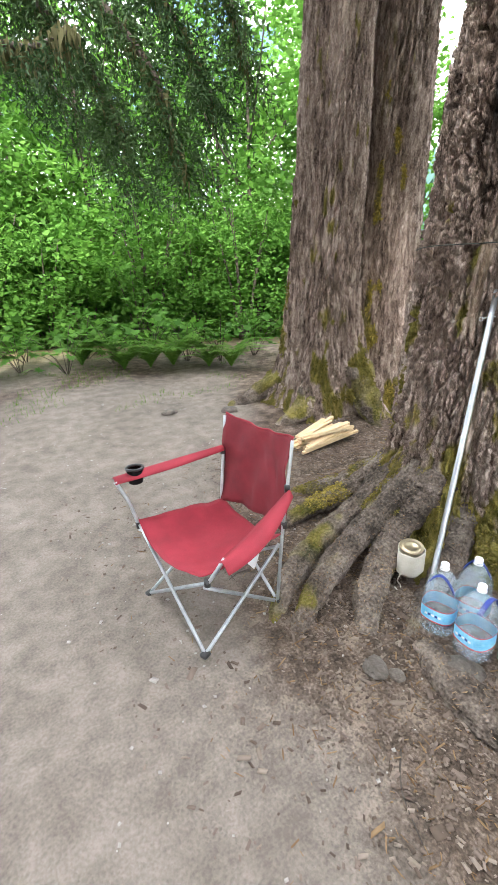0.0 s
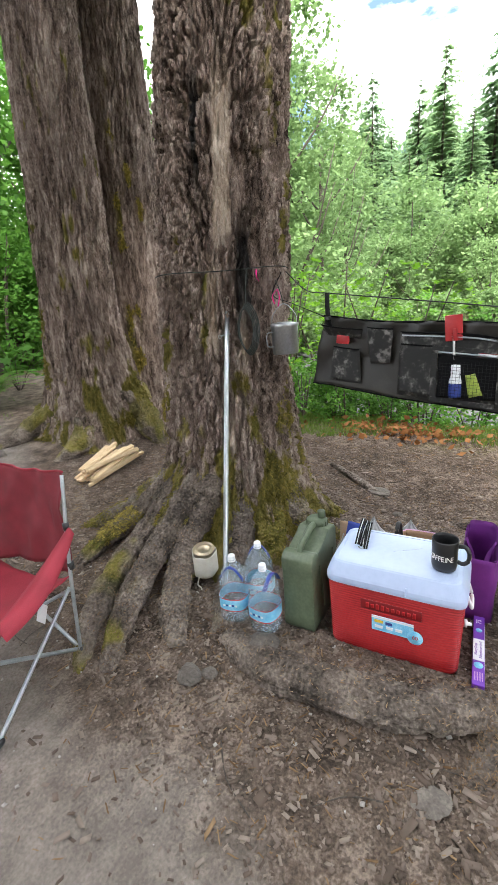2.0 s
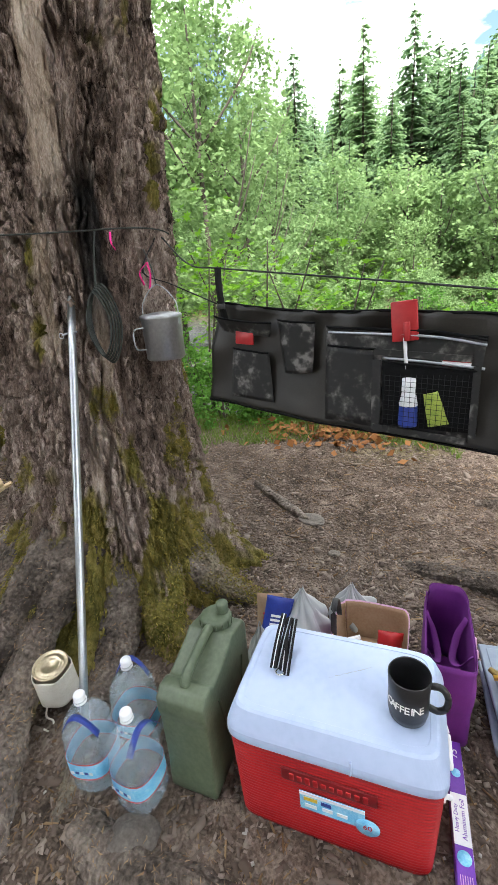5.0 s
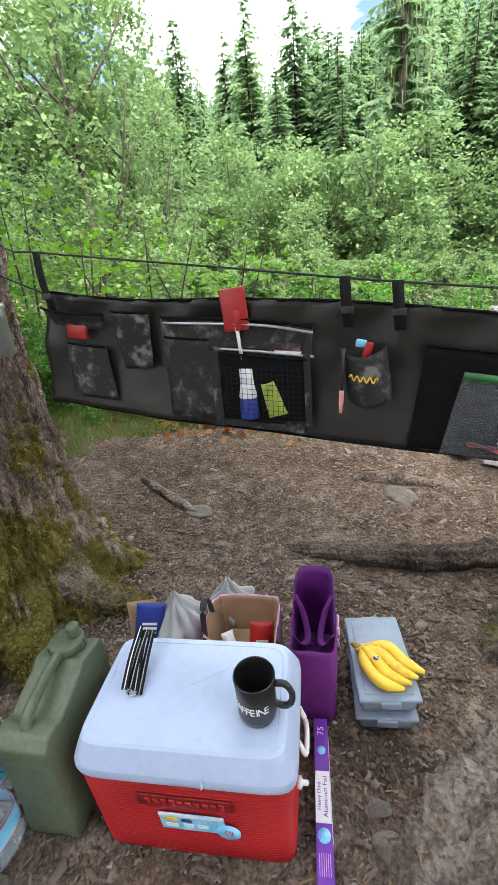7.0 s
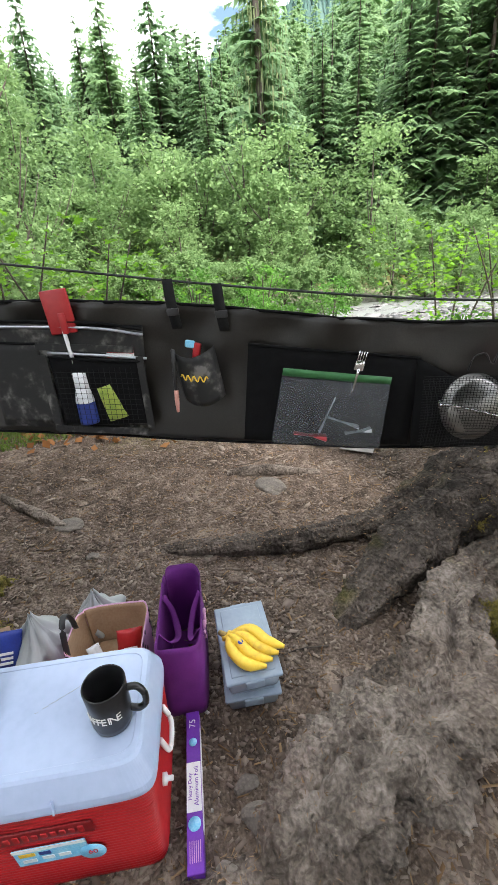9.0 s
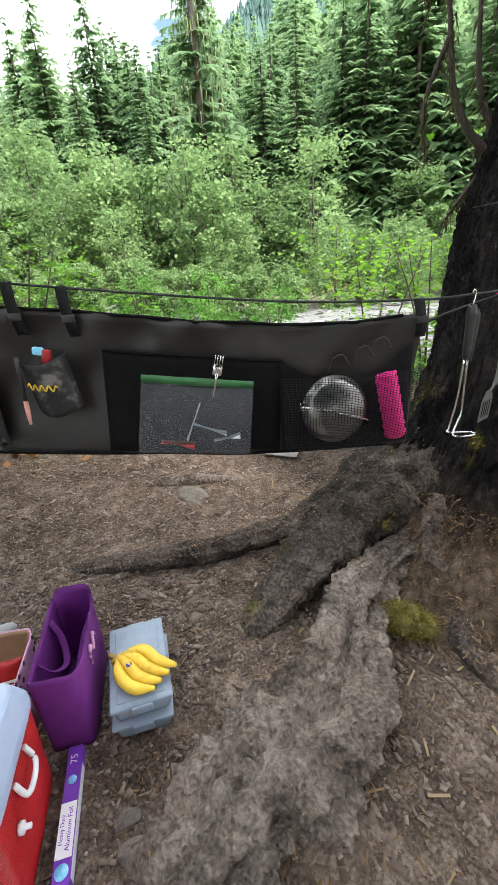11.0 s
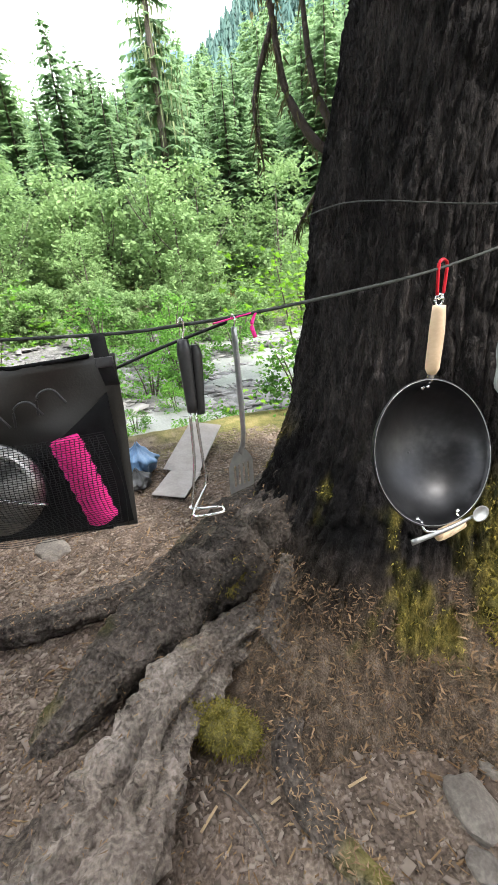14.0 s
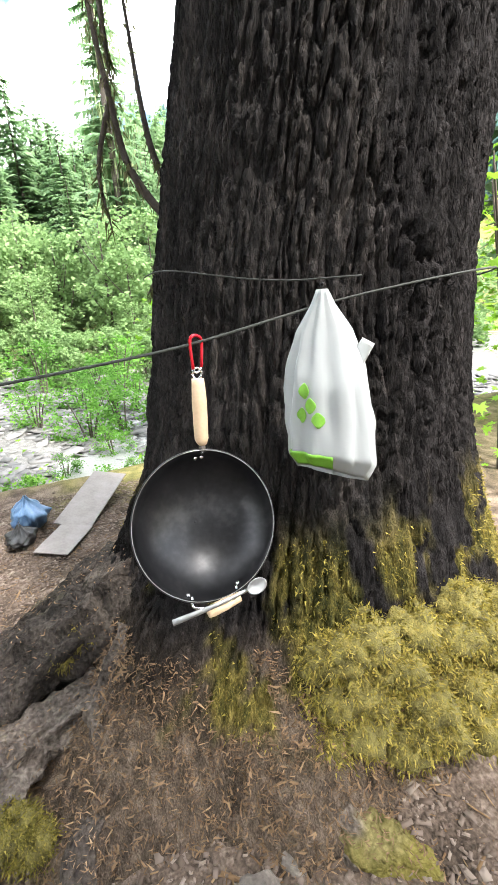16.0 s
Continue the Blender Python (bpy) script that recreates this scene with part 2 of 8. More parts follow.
def masked_material(name, layers, attribute, rough=0.9, bump=0.5, scale=9.0, dist=0.02, stretch=(1, 1, 1), cracks=0.0):
    """Up to four soils or barks, laid by the red, green and blue of a mask attribute; layers[0] is the rest."""
    m = bpy.data.materials.new(name)
    m.use_nodes = True
    n, l = m.node_tree.nodes, m.node_tree.links
    b = n["Principled BSDF"]
    co, mp = n.new("ShaderNodeTexCoord"), n.new("ShaderNodeMapping")
    mp.inputs["Scale"].default_value = stretch
    l.new(co.outputs["Object"], mp.inputs["Vector"])
    n1, n2, n3 = (n.new("ShaderNodeTexNoise") for _ in range(3))
    for k, s, d in ((n1, scale, 8.0), (n2, scale * 9, 5.0), (n3, scale * 0.2, 3.0)):
        k.inputs["Scale"].default_value, k.inputs["Detail"].default_value = s, d
        l.new(mp.outputs["Vector"], k.inputs["Vector"])
    add, add2 = n.new("ShaderNodeMix"), n.new("ShaderNodeMix")
    add.inputs["Factor"].default_value, add2.inputs["Factor"].default_value = 0.45, 0.25
    l.new(n1.outputs["Fac"], add.inputs["A"])
    l.new(n2.outputs["Fac"], add.inputs["B"])
    l.new(add.outputs["Result"], add2.inputs["A"])
    l.new(n3.outputs["Fac"], add2.inputs["B"])
    at, sep = n.new("ShaderNodeAttribute"), n.new("ShaderNodeSeparateColor")
    at.attribute_name = attribute
    l.new(at.outputs["Color"], sep.inputs["Color"])
    last = None
    for i, shades in enumerate(layers):
        ramp = n.new("ShaderNodeValToRGB")
        e = ramp.color_ramp.elements
        while len(e) < len(shades):
            e.new(0.5)
        for j, c in enumerate(shades):
            e[j].position, e[j].color = 0.39 + 0.22 * j / (len(shades) - 1), (*c, 1)
        l.new(add2.outputs["Result"], ramp.inputs["Fac"])
        if last is None:
            last = ramp.outputs["Color"]
            continue
        mx = n.new("ShaderNodeMix")
        mx.data_type = "RGBA"
        l.new(sep.outputs[i - 1], mx.inputs["Factor"])
        l.new(last, mx.inputs["A"])
        l.new(ramp.outputs["Color"], mx.inputs["B"])
        last = mx.outputs["Result"]
    l.new(last, b.inputs["Base Color"])
    b.inputs["Roughness"].default_value = rough
    b.inputs["Specular IOR Level"].default_value = 0.1
    bp = n.new("ShaderNodeBump")
    bp.inputs["Strength"].default_value, bp.inputs["Distance"].default_value = bump, dist
    l.new(add.outputs["Result"], bp.inputs["Height"])
    if cracks:
        # plates of bark with sunken joints
        warp = n.new("ShaderNodeMix")
        warp.data_type = "RGBA"
        warp.inputs["Factor"].default_value = 0.2
        l.new(mp.outputs["Vector"], warp.inputs["A"])
        l.new(n1.outputs["Color"], warp.inputs["B"])
        vo, rp, bp2 = n.new("ShaderNodeTexVoronoi"), n.new("ShaderNodeMapRange"), n.new("ShaderNodeBump")
        vo.feature = "DISTANCE_TO_EDGE"
        vo.inputs["Scale"].default_value = cracks
        rp.inputs["From Max"].default_value = 0.22
        bp2.inputs["Strength"].default_value, bp2.inputs["Distance"].default_value = 0.6, 0.02
        l.new(warp.outputs["Result"], vo.inputs["Vector"])
        l.new(vo.outputs["Distance"], rp.inputs["Value"])
        l.new(rp.outputs["Result"], bp2.inputs["Height"])
        l.new(bp.outputs["Normal"], bp2.inputs["Normal"])
        l.new(bp2.outputs["Normal"], b.inputs["Normal"])
        return m
    l.new(bp.outputs["Normal"], b.inputs["Normal"])
    return m


def set_mask(me, rgb):
    att = me.color_attributes.new("mask", "FLOAT_COLOR", "POINT")
    att.data.foreach_set("color", np.concatenate([rgb, np.ones((len(rgb), 1))], 1).astype(np.float32).ravel())


SOIL = masked_material("soil", [
    [(0.042, 0.031, 0.024), (0.115, 0.085, 0.066), (0.25, 0.195, 0.157)],
    [(0.145, 0.123, 0.105), (0.2, 0.171, 0.147), (0.265, 0.228, 0.198)],
    [(0.06, 0.065, 0.022), (0.125, 0.115, 0.04), (0.2, 0.165, 0.075)],
    [(0.07, 0.07, 0.066), (0.13, 0.127, 0.122), (0.21, 0.203, 0.195)]], "mask", bump=0.9, dist=0.03)
BARK_RED = masked_material("bark_brown", [
    [(0.04, 0.028, 0.023), (0.28, 0.208, 0.174), (0.58, 0.48, 0.415)],
    [(0.07, 0.07, 0.016), (0.18, 0.155, 0.04), (0.32, 0.26, 0.08)],
    [(0.26, 0.19, 0.14), (0.48, 0.38, 0.3), (0.64, 0.54, 0.45)],
    [(0.012, 0.011, 0.011), (0.03, 0.027, 0.026), (0.07, 0.06, 0.055)]], "mask", bump=1.0, dist=0.025, scale=26, stretch=(1, 1, 0.22), cracks=30.0)
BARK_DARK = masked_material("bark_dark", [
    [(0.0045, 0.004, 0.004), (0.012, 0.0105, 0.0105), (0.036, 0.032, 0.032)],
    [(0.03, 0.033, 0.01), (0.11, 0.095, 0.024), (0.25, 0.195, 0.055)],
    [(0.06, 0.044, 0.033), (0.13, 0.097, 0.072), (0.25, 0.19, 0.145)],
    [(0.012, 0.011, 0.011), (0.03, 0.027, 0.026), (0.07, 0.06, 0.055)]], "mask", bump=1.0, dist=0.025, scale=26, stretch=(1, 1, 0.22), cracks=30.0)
ROOT_BARK = masked_material("root_bark", [
    [(0.045, 0.035, 0.029), (0.14, 0.112, 0.093), (0.28, 0.232, 0.196)],
    [(0.06, 0.065, 0.012), (0.15, 0.13, 0.03), (0.24, 0.2, 0.06)],
    [(0.055, 0.045, 0.038), (0.155, 0.128, 0.108), (0.3, 0.255, 0.22)],
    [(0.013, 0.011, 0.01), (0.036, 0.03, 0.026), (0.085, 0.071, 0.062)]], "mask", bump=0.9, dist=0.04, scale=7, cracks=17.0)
WATER = material("river_water", [(0.15, 0.155, 0.15), (0.24, 0.245, 0.24)], 0.9, 0.3, 0.5, (1, 3, 1), dist=0.05)
MOSS = leaf_material("moss", [(0.07, 0.068, 0.016), (0.24, 0.2, 0.045), (0.5, 0.39, 0.1)], 0.25, 0.9)
MOSS_BED = material("moss_bed", [(0.05, 0.045, 0.014), (0.14, 0.12, 0.03), (0.28, 0.225, 0.06)], 24, 0.95, 0.8, dist=0.02)
HANGING_MOSS = leaf_material("hanging_moss", [(0.05, 0.05, 0.02), (0.1, 0.1, 0.045), (0.16, 0.15, 0.08)], 0.25, 0.9)
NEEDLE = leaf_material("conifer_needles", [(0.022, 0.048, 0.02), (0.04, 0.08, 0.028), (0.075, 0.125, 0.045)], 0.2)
# Paler than the near needles: airlight across the valley is put into the colour.
NEEDLE_FAR_HAZED = leaf_material("hazed_distant_needles", [(0.14, 0.225, 0.12), (0.19, 0.295, 0.145), (0.24, 0.35, 0.165)], 0.6)
ALDER = leaf_material("alder_leaves", [(0.13, 0.215, 0.085), (0.18, 0.28, 0.11), (0.22, 0.33, 0.135)], 0.45)
MAPLE = leaf_material("vine_maple_leaves", [(0.09, 0.2, 0.015), (0.165, 0.35, 0.028), (0.25, 0.45, 0.045)], 0.5)
UNDERBRUSH = leaf_material("underbrush_leaves", [(0.055, 0.14, 0.024), (0.095, 0.225, 0.038), (0.155, 0.33, 0.052)], 0.45)
FERN = leaf_material("fern_fronds", [(0.06, 0.14, 0.025), (0.1, 0.21, 0.035), (0.15, 0.27, 0.05)], 0.45)
GRASS = leaf_material("grass_blades", [(0.07, 0.13, 0.02), (0.12, 0.2, 0.035), (0.2, 0.24, 0.06)], 0.35)
DRY_LEAF = leaf_material("dry_leaves", [(0.14, 0.06, 0.025), (0.25, 0.11, 0.04), (0.32, 0.17, 0.07)], 0.15, 0.8)
CHIP = leaf_material("wood_chips", [(0.025, 0.018, 0.014), (0.065, 0.047, 0.037), (0.12, 0.09, 0.071), (0.18, 0.14, 0.115), (0.3, 0.25, 0.21)], 0.0, 0.9)
NEEDLE_LITTER = leaf_material("fallen_needle_litter", [(0.08, 0.05, 0.028), (0.2, 0.13, 0.075), (0.36, 0.25, 0.15)], 0.0, 0.9)
TWIG = material("twig_bark", [(0.04, 0.03, 0.024), (0.1, 0.08, 0.065)], 30, 0.9, 0.4)

# ---- the lie of the land ----
TREE_A, TREE_B, TREE_B2, TREE_C = (2.77, 1.49), (3.62, 3.83), (4.5, 3.85), (2.82, -3.07)


def land(x, y):
    x, y = np.asarray(x, float), np.asarray(y, float)
    s = 0.35 * x + 0.94 * y - 1.9
    z = 0.135 * 0.5 * (s + np.sqrt(s * s + 0.25))
    z = np.minimum(z, 0.9 + 0.02 * (z - 0.9)) - 0.02
    # the trodden floor beside the shelf of roots
    z = z - 0.065 * (1 - smooth(1.36, 1.52, x + 0.04 * np.sin(7 * y))) * (1 - smooth(0.75, 1.3, y)) * smooth(-1.6, -0.3, y)
    z = z + 0.10 * smooth(3.3, 4.6, x) * (1 - smooth(0.4, 1.8, y))
    for (cx, cy), h, w in ((TREE_A, 0.16, 0.75), (TREE_B, 0.16, 0.8), (TREE_C, 0.22, 0.95)):
        z = z + h * np.exp(-((x - cx) ** 2 + (y - cy) ** 2) / (w * w))
    z = z + 0.05 * (fbm(x * 0.8, y * 0.8, 0, 3, 3) - 0.5) * smooth(0, 3, np.hypot(x - 1.7, y - 0.2)) + 0.012 * (fbm(x * 7, y * 7, 0, 3, 8) - 0.5)
    # bank, river bed, far bank
    edge = 5.5 + 0.5 * (fbm(y * 0.5, 0 * y, 0, 2, 5) - 0.5) + 0.1 * np.maximum(0, y - 2)
    bed = smooth(0, 1.9, x - edge) * (1 - smooth(23.0, 29.0, x + 0.18 * y)) * (1 - smooth(3, 9, y - 0.25 * x - 2))
    z = z - bed * (1.2 + 0.6 * (fbm(x * 0.45, y * 0.45, 0, 3, 12) - 0.5))
    # valley side and mountain
    d = np.hypot(x, y)
    z = z + 0.10 * np.maximum(0, x - 30) * (1 - 0.25 * smooth(150, 500, d))
    z = z + (0.13 + 0.13 * smooth(0, -28, y)) * np.maximum(0, np.minimum(x, 150) - 46)
    z = z + 175 * np.exp(-(((x - 470) / 210) ** 2 + ((y + 215) / 135) ** 2)) * smooth(40, 260, x)
    z = z + 10 * smooth(-6, -60, y + 0.1 * x) * smooth(28, 75, x)
    return z + 0.6 * smooth(15, 60, d) * (fbm(x * 0.08, y * 0.08, 0, 3, 21) - 0.5)


def steps(a, b, fine, far, grow=1.16):
    inner = list(np.arange(a, b, fine))
    up, w, p = [], fine, b
    while p < far:
        up.append(p)
        w *= grow
        p += w
    down, w, p = [], fine, a
    while p > -far:
        w *= grow
        p -= w
        down.append(p)
    return np.array(down[::-1] + inner + up + [far])


gx, gy = steps(0.2, 4.6, 0.03, 1400), steps(-3.2, 3.4, 0.03, 1400)
GX, GY = np.meshgrid(gx, gy)
GZ = land(GX, GY)
lump = smooth(6, 4, np.hypot(GX - 2.3, GY))
GZ = GZ + lump * (0.010 * (fbm(GX * 16, GY * 16, 0, 3, 31) - 0.5) + 0.010 * np.maximum(0, fbm(GX * 30, GY * 30, 0, 2, 33) - 0.6))
me = mesh_of("ground", np.stack([GX, GY, GZ], -1).reshape(-1, 3), grid_faces(len(gx), len(gy)), True)
way = smooth(0.25, 0.75, fbm(GX * 1.3, GY * 1.3, 0, 4, 40) + 0.9 * (0.75 - (GX + 0.25 * np.sin(GY)) + 0.52 * np.maximum(0, GY - 1.0)) * (1 - smooth(4.5, 6.5, GY)))
green = smooth(0.48, 0.62, fbm(GX * 1.1, GY * 1.1, 0, 4, 44)) * smooth(4.3, 5.2, GX) * (1 - smooth(6.5, 8, GX)) + smooth(24, 32, GX) + smooth(6.5, 9, GY + 0 * GX) * 0.8 + smooth(-4.5, -7, GY) * 0.7
gravel = smooth(6.0, 7.2, GX) * (1 - smooth(24, 29, GX)) * (GZ < 0.1)
set_mask(me, np.stack([way, np.clip(green, 0, 1), gravel], -1).reshape(-1, 3))
ground = part("ground", me, SOIL)
tagged(ground, "trodden brown forest soil scattered with bark and needles, falling to a river", "ground", kind="structure")

wx, wy = np.linspace(5.5, 32, 90), np.linspace(-60, 30, 180)
WX, WY = np.meshgrid(wx, wy)
river = part("river", mesh_of("river", np.stack([WX, WY, -1.12 + 0.03 * fbm(WX * 2.2, WY * 1.2, 0, 3, 50)], -1).reshape(-1, 3), grid_faces(90, 180), True), WATER)
tagged(river, "shallow grey river running over stones", "river", kind="structure")


# ---- trees ----
def trunk_mesh(name, centres, radii, lobes, seed, na, nz, ridge=0.03, top_z=6.5, moss=0.6, scar=None, soot=None, moss_dir=None, kind=0, base=-0.15, face=215, earth=0.0, fine_to=3.7, swell=0.06, moss_top=0.6):
    """A bole with furrowed bark. centres, radii: (height, value) rows; lobes: (angle, strength, width, height) of the root buttresses."""
    low = int(nz * 0.84)
    z = np.concatenate([np.linspace(base, fine_to, low, endpoint=False), np.linspace(fine_to, top_z, nz - low)])
    nf = int(na * 0.74)
    a = np.concatenate([np.linspace(radians(face - 100), radians(face + 100), nf, endpoint=False), np.linspace(radians(face + 100), radians(face + 260), na - nf, endpoint=False)])
    A, Z = np.meshgrid(a, z)
    cz = [c[0] for c in centres]
    cx, cy = np.interp(Z, cz, [c[1] for c in centres]), np.interp(Z, cz, [c[2] for c in centres])
    R = np.interp(Z, [r[0] for r in radii], [r[1] for r in radii])
    for ang, strength, width, height in lobes:
        da = np.angle(np.exp(1j * (A - radians(ang))))
        R = R + strength * np.exp(-(da / radians(width)) ** 2) * np.exp(-np.maximum(Z, 0) / height)
    R = R * (1 + 0.07 * (fbm(np.cos(A) * 1.6 + 7, np.sin(A) * 1.6, Z * 0.6, 3, seed) - 0.5) * 2)
    # plates of bark: cells stretched along the trunk, bent by noise
    u = np.angle(np.exp(1j * (A - radians(face)))) * np.interp(1.5, [r[0] for r in radii], [r[1] for r in radii])
    size = 0.046 if kind == 0 else 0.034
    warp = fbm(np.cos(A) * 7, np.sin(A) * 7, Z * 7, 4, seed + 3) - 0.5
    wv = 1.0 if kind == 0 else 0.45
    f1, f2 = cells(u / size + 1.7 * wv * warp, Z / (size * (5.5 if kind == 0 else 8.0)) + 1.8 * wv * warp, seed)
    g1, g2 = cells(u / (size * 0.5) + 1.6 * wv * warp, Z / (size * 1.6) - 1.5 * wv * warp, seed + 6)
    relief = smooth(0.02, 0.26, f2 - f1) * (0.58 + 0.42 * smooth(0.0, 0.35, g2 - g1)) * (0.55 + 0.45 * smooth(0.25, 0.6, fbm(u * 9, Z * 3.2, 0, 3, seed + 8)))
    fine = fbm(u * 40, Z * 16, 0, 3, seed + 9) - 0.5
    bare = np.zeros_like(A)
    if scar:
        for ang, width, z0, z1 in scar:
            da = np.angle(np.exp(1j * (A - radians(ang))))
            jag = 0.5 * (fbm(Z * 3, A * 5, 0, 3, seed + 13) - 0.5)
            bare = np.maximum(bare, smooth(1.0, 0.75, np.abs(da) / radians(width) + jag) * smooth(z0 - 0.1, z0 + 0.1, Z) * smooth(z1 + 0.15, z1 - 0.15, Z))
    R = R + swell * (fbm(np.cos(A) * 7, np.sin(A) * 7, Z * 6, 4, seed + 51) - 0.5) * np.exp(-np.maximum(Z, 0) / 0.45)
    R = R + ridge * (1 - 0.85 * bare) * (relief - 0.55) + 0.5 * ridge * fine - 0.02 * bare
    up = smooth(0.1, 0.5, Z)
    P = np.stack([cx + R * np.cos(A), cy + R * np.sin(A), Z], -1).reshape(-1, 3)
    me = mesh_of(name, P, grid_faces(na, nz, True), True)
    side = 1.0
    if moss_dir is not None:
        side = np.clip(0.25 + 1.1 * np.cos(A - radians(moss_dir)), 0.0, 1.0)
    mossy = smooth(0.47, 0.58, 0.5 + 1.25 * (fbm(np.cos(A) * 4.5, np.sin(A) * 4.5, Z * 3.4, 4, seed + 21) - 0.5) + moss * (np.exp(-np.maximum(Z, 0) / 0.55) - 0.35) * side)
    sooty = np.zeros_like(A)
    if soot:
        for ang, width, z0, z1 in soot:
            da = np.angle(np.exp(1j * (A - radians(ang))))
            sooty = np.maximum(sooty, smooth(1.1, 0.6, np.abs(da) / radians(width) + 0.9 * (fbm(Z * 2.4, A * 4, 0, 3, seed + 17) - 0.5)) * smooth(z0, z0 + 0.3, Z) * smooth(z1, z1 - 0.3, Z))
    if moss_dir is not None:
        mossy = mossy * smooth(0.0, 0.3, side) * smooth(moss_top + 0.4, moss_top, Z) * (smooth(0.16, 0.3, Z) if kind == 1 else 1.0)
    mossy = mossy * (1 - bare) * (1 - sooty)
    bare = np.maximum(bare, earth * smooth(0.55, 0.2, Z + 0.25 * (fbm(np.cos(A) * 5, np.sin(A) * 5, Z * 4, 3, seed + 41) - 0.5)) * (1 - mossy))
    set_mask(me, np.stack([mossy, bare, sooty], -1).reshape(-1, 3))
    return me, P, mossy.reshape(-1), bare.reshape(-1)


def tufts(name, spots, normals, length, seed, slim=0.28):
    """Short leafy blades on given spots: moss."""
    rng = np.random.default_rng(seed)
    n = len(spots)
    d = normals + rng.normal(0, 0.55, (n, 3))
    d /= np.linalg.norm(d, axis=1)[:, None]
    side = np.cross(d, rng.normal(0, 1, (n, 3)))
    side /= np.linalg.norm(side, axis=1)[:, None] + 1e-9
    ln = length * rng.uniform(0.5, 1.3, (n, 1))
    tip = spots + d * ln - np.array([0, 0, 1.0]) * ln * 0.35
    v = np.concatenate([spots - side * ln * slim - d * 0.004, spots + side * ln * slim - d * 0.004, tip], 1).reshape(-1, 3)
    return mesh_of(name, v, np.arange(3 * n).reshape(-1, 3))


def add_moss(tree, P, mask, centre, seed, count, length=0.02, low=-0.1, high=1.6):
    rng = np.random.default_rng(seed)
    clump = fbm(P[:, 0] * 8, P[:, 1] * 8, P[:, 2] * 8, 4, seed + 3) + 0.35 * (mask - 0.6)
    ok = np.flatnonzero((mask > 0.4) & (clump > 0.46) & (P[:, 2] > low) & (P[:, 2] < high))
    if len(ok) == 0:
        return
    pick = rng.choice(ok, count)
    s = P[pick] + rng.normal(0, 0.009, (count, 3))
    nrm = s - np.array([centre[0], centre[1], 0])
    nrm[:, 2] = 0.25
    nrm /= np.linalg.norm(nrm, axis=1)[:, None]
    tagged(part("moss", tufts("moss", s, nrm, length, seed), MOSS, tree, "yellow-green moss"), kind="stuff")


def fallen_needles(tree, spots, seed, length=0.03):
    """Dry needles and crumbs lying on bark and roots."""
    r = np.random.default_rng(seed)
    n = len(spots)
    a = r.uniform(0, 6.283, n)
    ln = (length * r.uniform(0.4, 1.3, n))[:, None]
    d = np.stack([np.cos(a), np.sin(a), r.normal(0, 0.25, n)], -1) * ln
    w = np.stack([-np.sin(a), np.cos(a), r.normal(0, 0.3, n)], -1) * ln * r.uniform(0.03, 0.14, (n, 1))
    c = spots + r.normal(0, 0.012, (n, 3)) * np.array([1, 1, 0.2]) + np.array([0, 0, 0.006])
    tagged(part("fallen_needles", mesh_of("fallen_needles", np.stack([c - d * 0.5 - w, c + d * 0.5, c - d * 0.3 + w], 1).reshape(-1, 3), np.arange(3 * n).reshape(-1, 3)), NEEDLE_LITTER, tree, "dry needles and bark crumbs"), kind="stuff")


def root(tree, points, radii, seed, sides=40, n=110, moss=0.2, dark=0.0, grey=0.0, gnarl=0.35, flat=0.8):
    """A root that half lies in the soil, lumpy and furrowed."""
    p = path_points(points, n)
    v, f = tube_arrays(p, radii, sides, flat=flat)
    c = np.concatenate([np.repeat(p, sides, 0), p[:1], p[-1:]])
    d = v - c
    k = 1 + gnarl * 1.6 * (fbm(v[:, 0] * 7, v[:, 1] * 7, v[:, 2] * 7, 4, seed) - 0.5) + gnarl * 0.9 * (fbm(v[:, 0] * 24, v[:, 1] * 24, v[:, 2] * 24, 3, seed + 4) - 0.5)
    ang = np.concatenate([np.tile(np.arange(sides) / sides, n), [0, 0]])
    run = np.concatenate([np.repeat(np.linspace(0, 1, n), sides), [0, 1]])
    k = k + gnarl * 0.9 * (fbm(np.cos(ang * 6.283) * 4 + 9, np.sin(ang * 6.283) * 4, run * 7, 3, seed + 12) - 0.5) - 0.35 * gnarl * smooth(0.35, 0.1, fbm(v[:, 0] * 13, v[:, 1] * 13, v[:, 2] * 13, 3, seed + 15))
    ridge = 1 - np.abs(2 * fbm(np.cos(ang * 6.283) * 3 + 3, np.sin(ang * 6.283) * 3, run * 3.5, 4, seed + 20) - 1) * 2.2
    k = k + gnarl * 0.5 * np.clip(ridge, -0.6, 1) - gnarl * 0.25
    v = c + d * k[:, None]
    me = mesh_of("root", v, f, True)
    m = smooth(0.5, 0.62, fbm(v[:, 0] * 4, v[:, 1] * 4, v[:, 2] * 4, 3, seed + 2) + moss - 0.15) * (d[:, 2] > 0)
    g = np.full(len(v), grey) * smooth(0.35, 0.6, fbm(v[:, 0] * 5, v[:, 1] * 5, v[:, 2] * 5, 3, seed + 7))
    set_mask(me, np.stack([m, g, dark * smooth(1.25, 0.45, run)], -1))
    part("root", me, ROOT_BARK, tree)
    top = np.flatnonzero(d[:, 2] > 0.01)
    pick = np.random.default_rng(seed).choice(top, 700)
    fallen_needles(tree, v[pick], seed + 1, 0.022)
    return v, m


def on_land(points, lift):
    return [(x, y, float(land(x, y)) + h) for (x, y), h in zip(points, lift)]


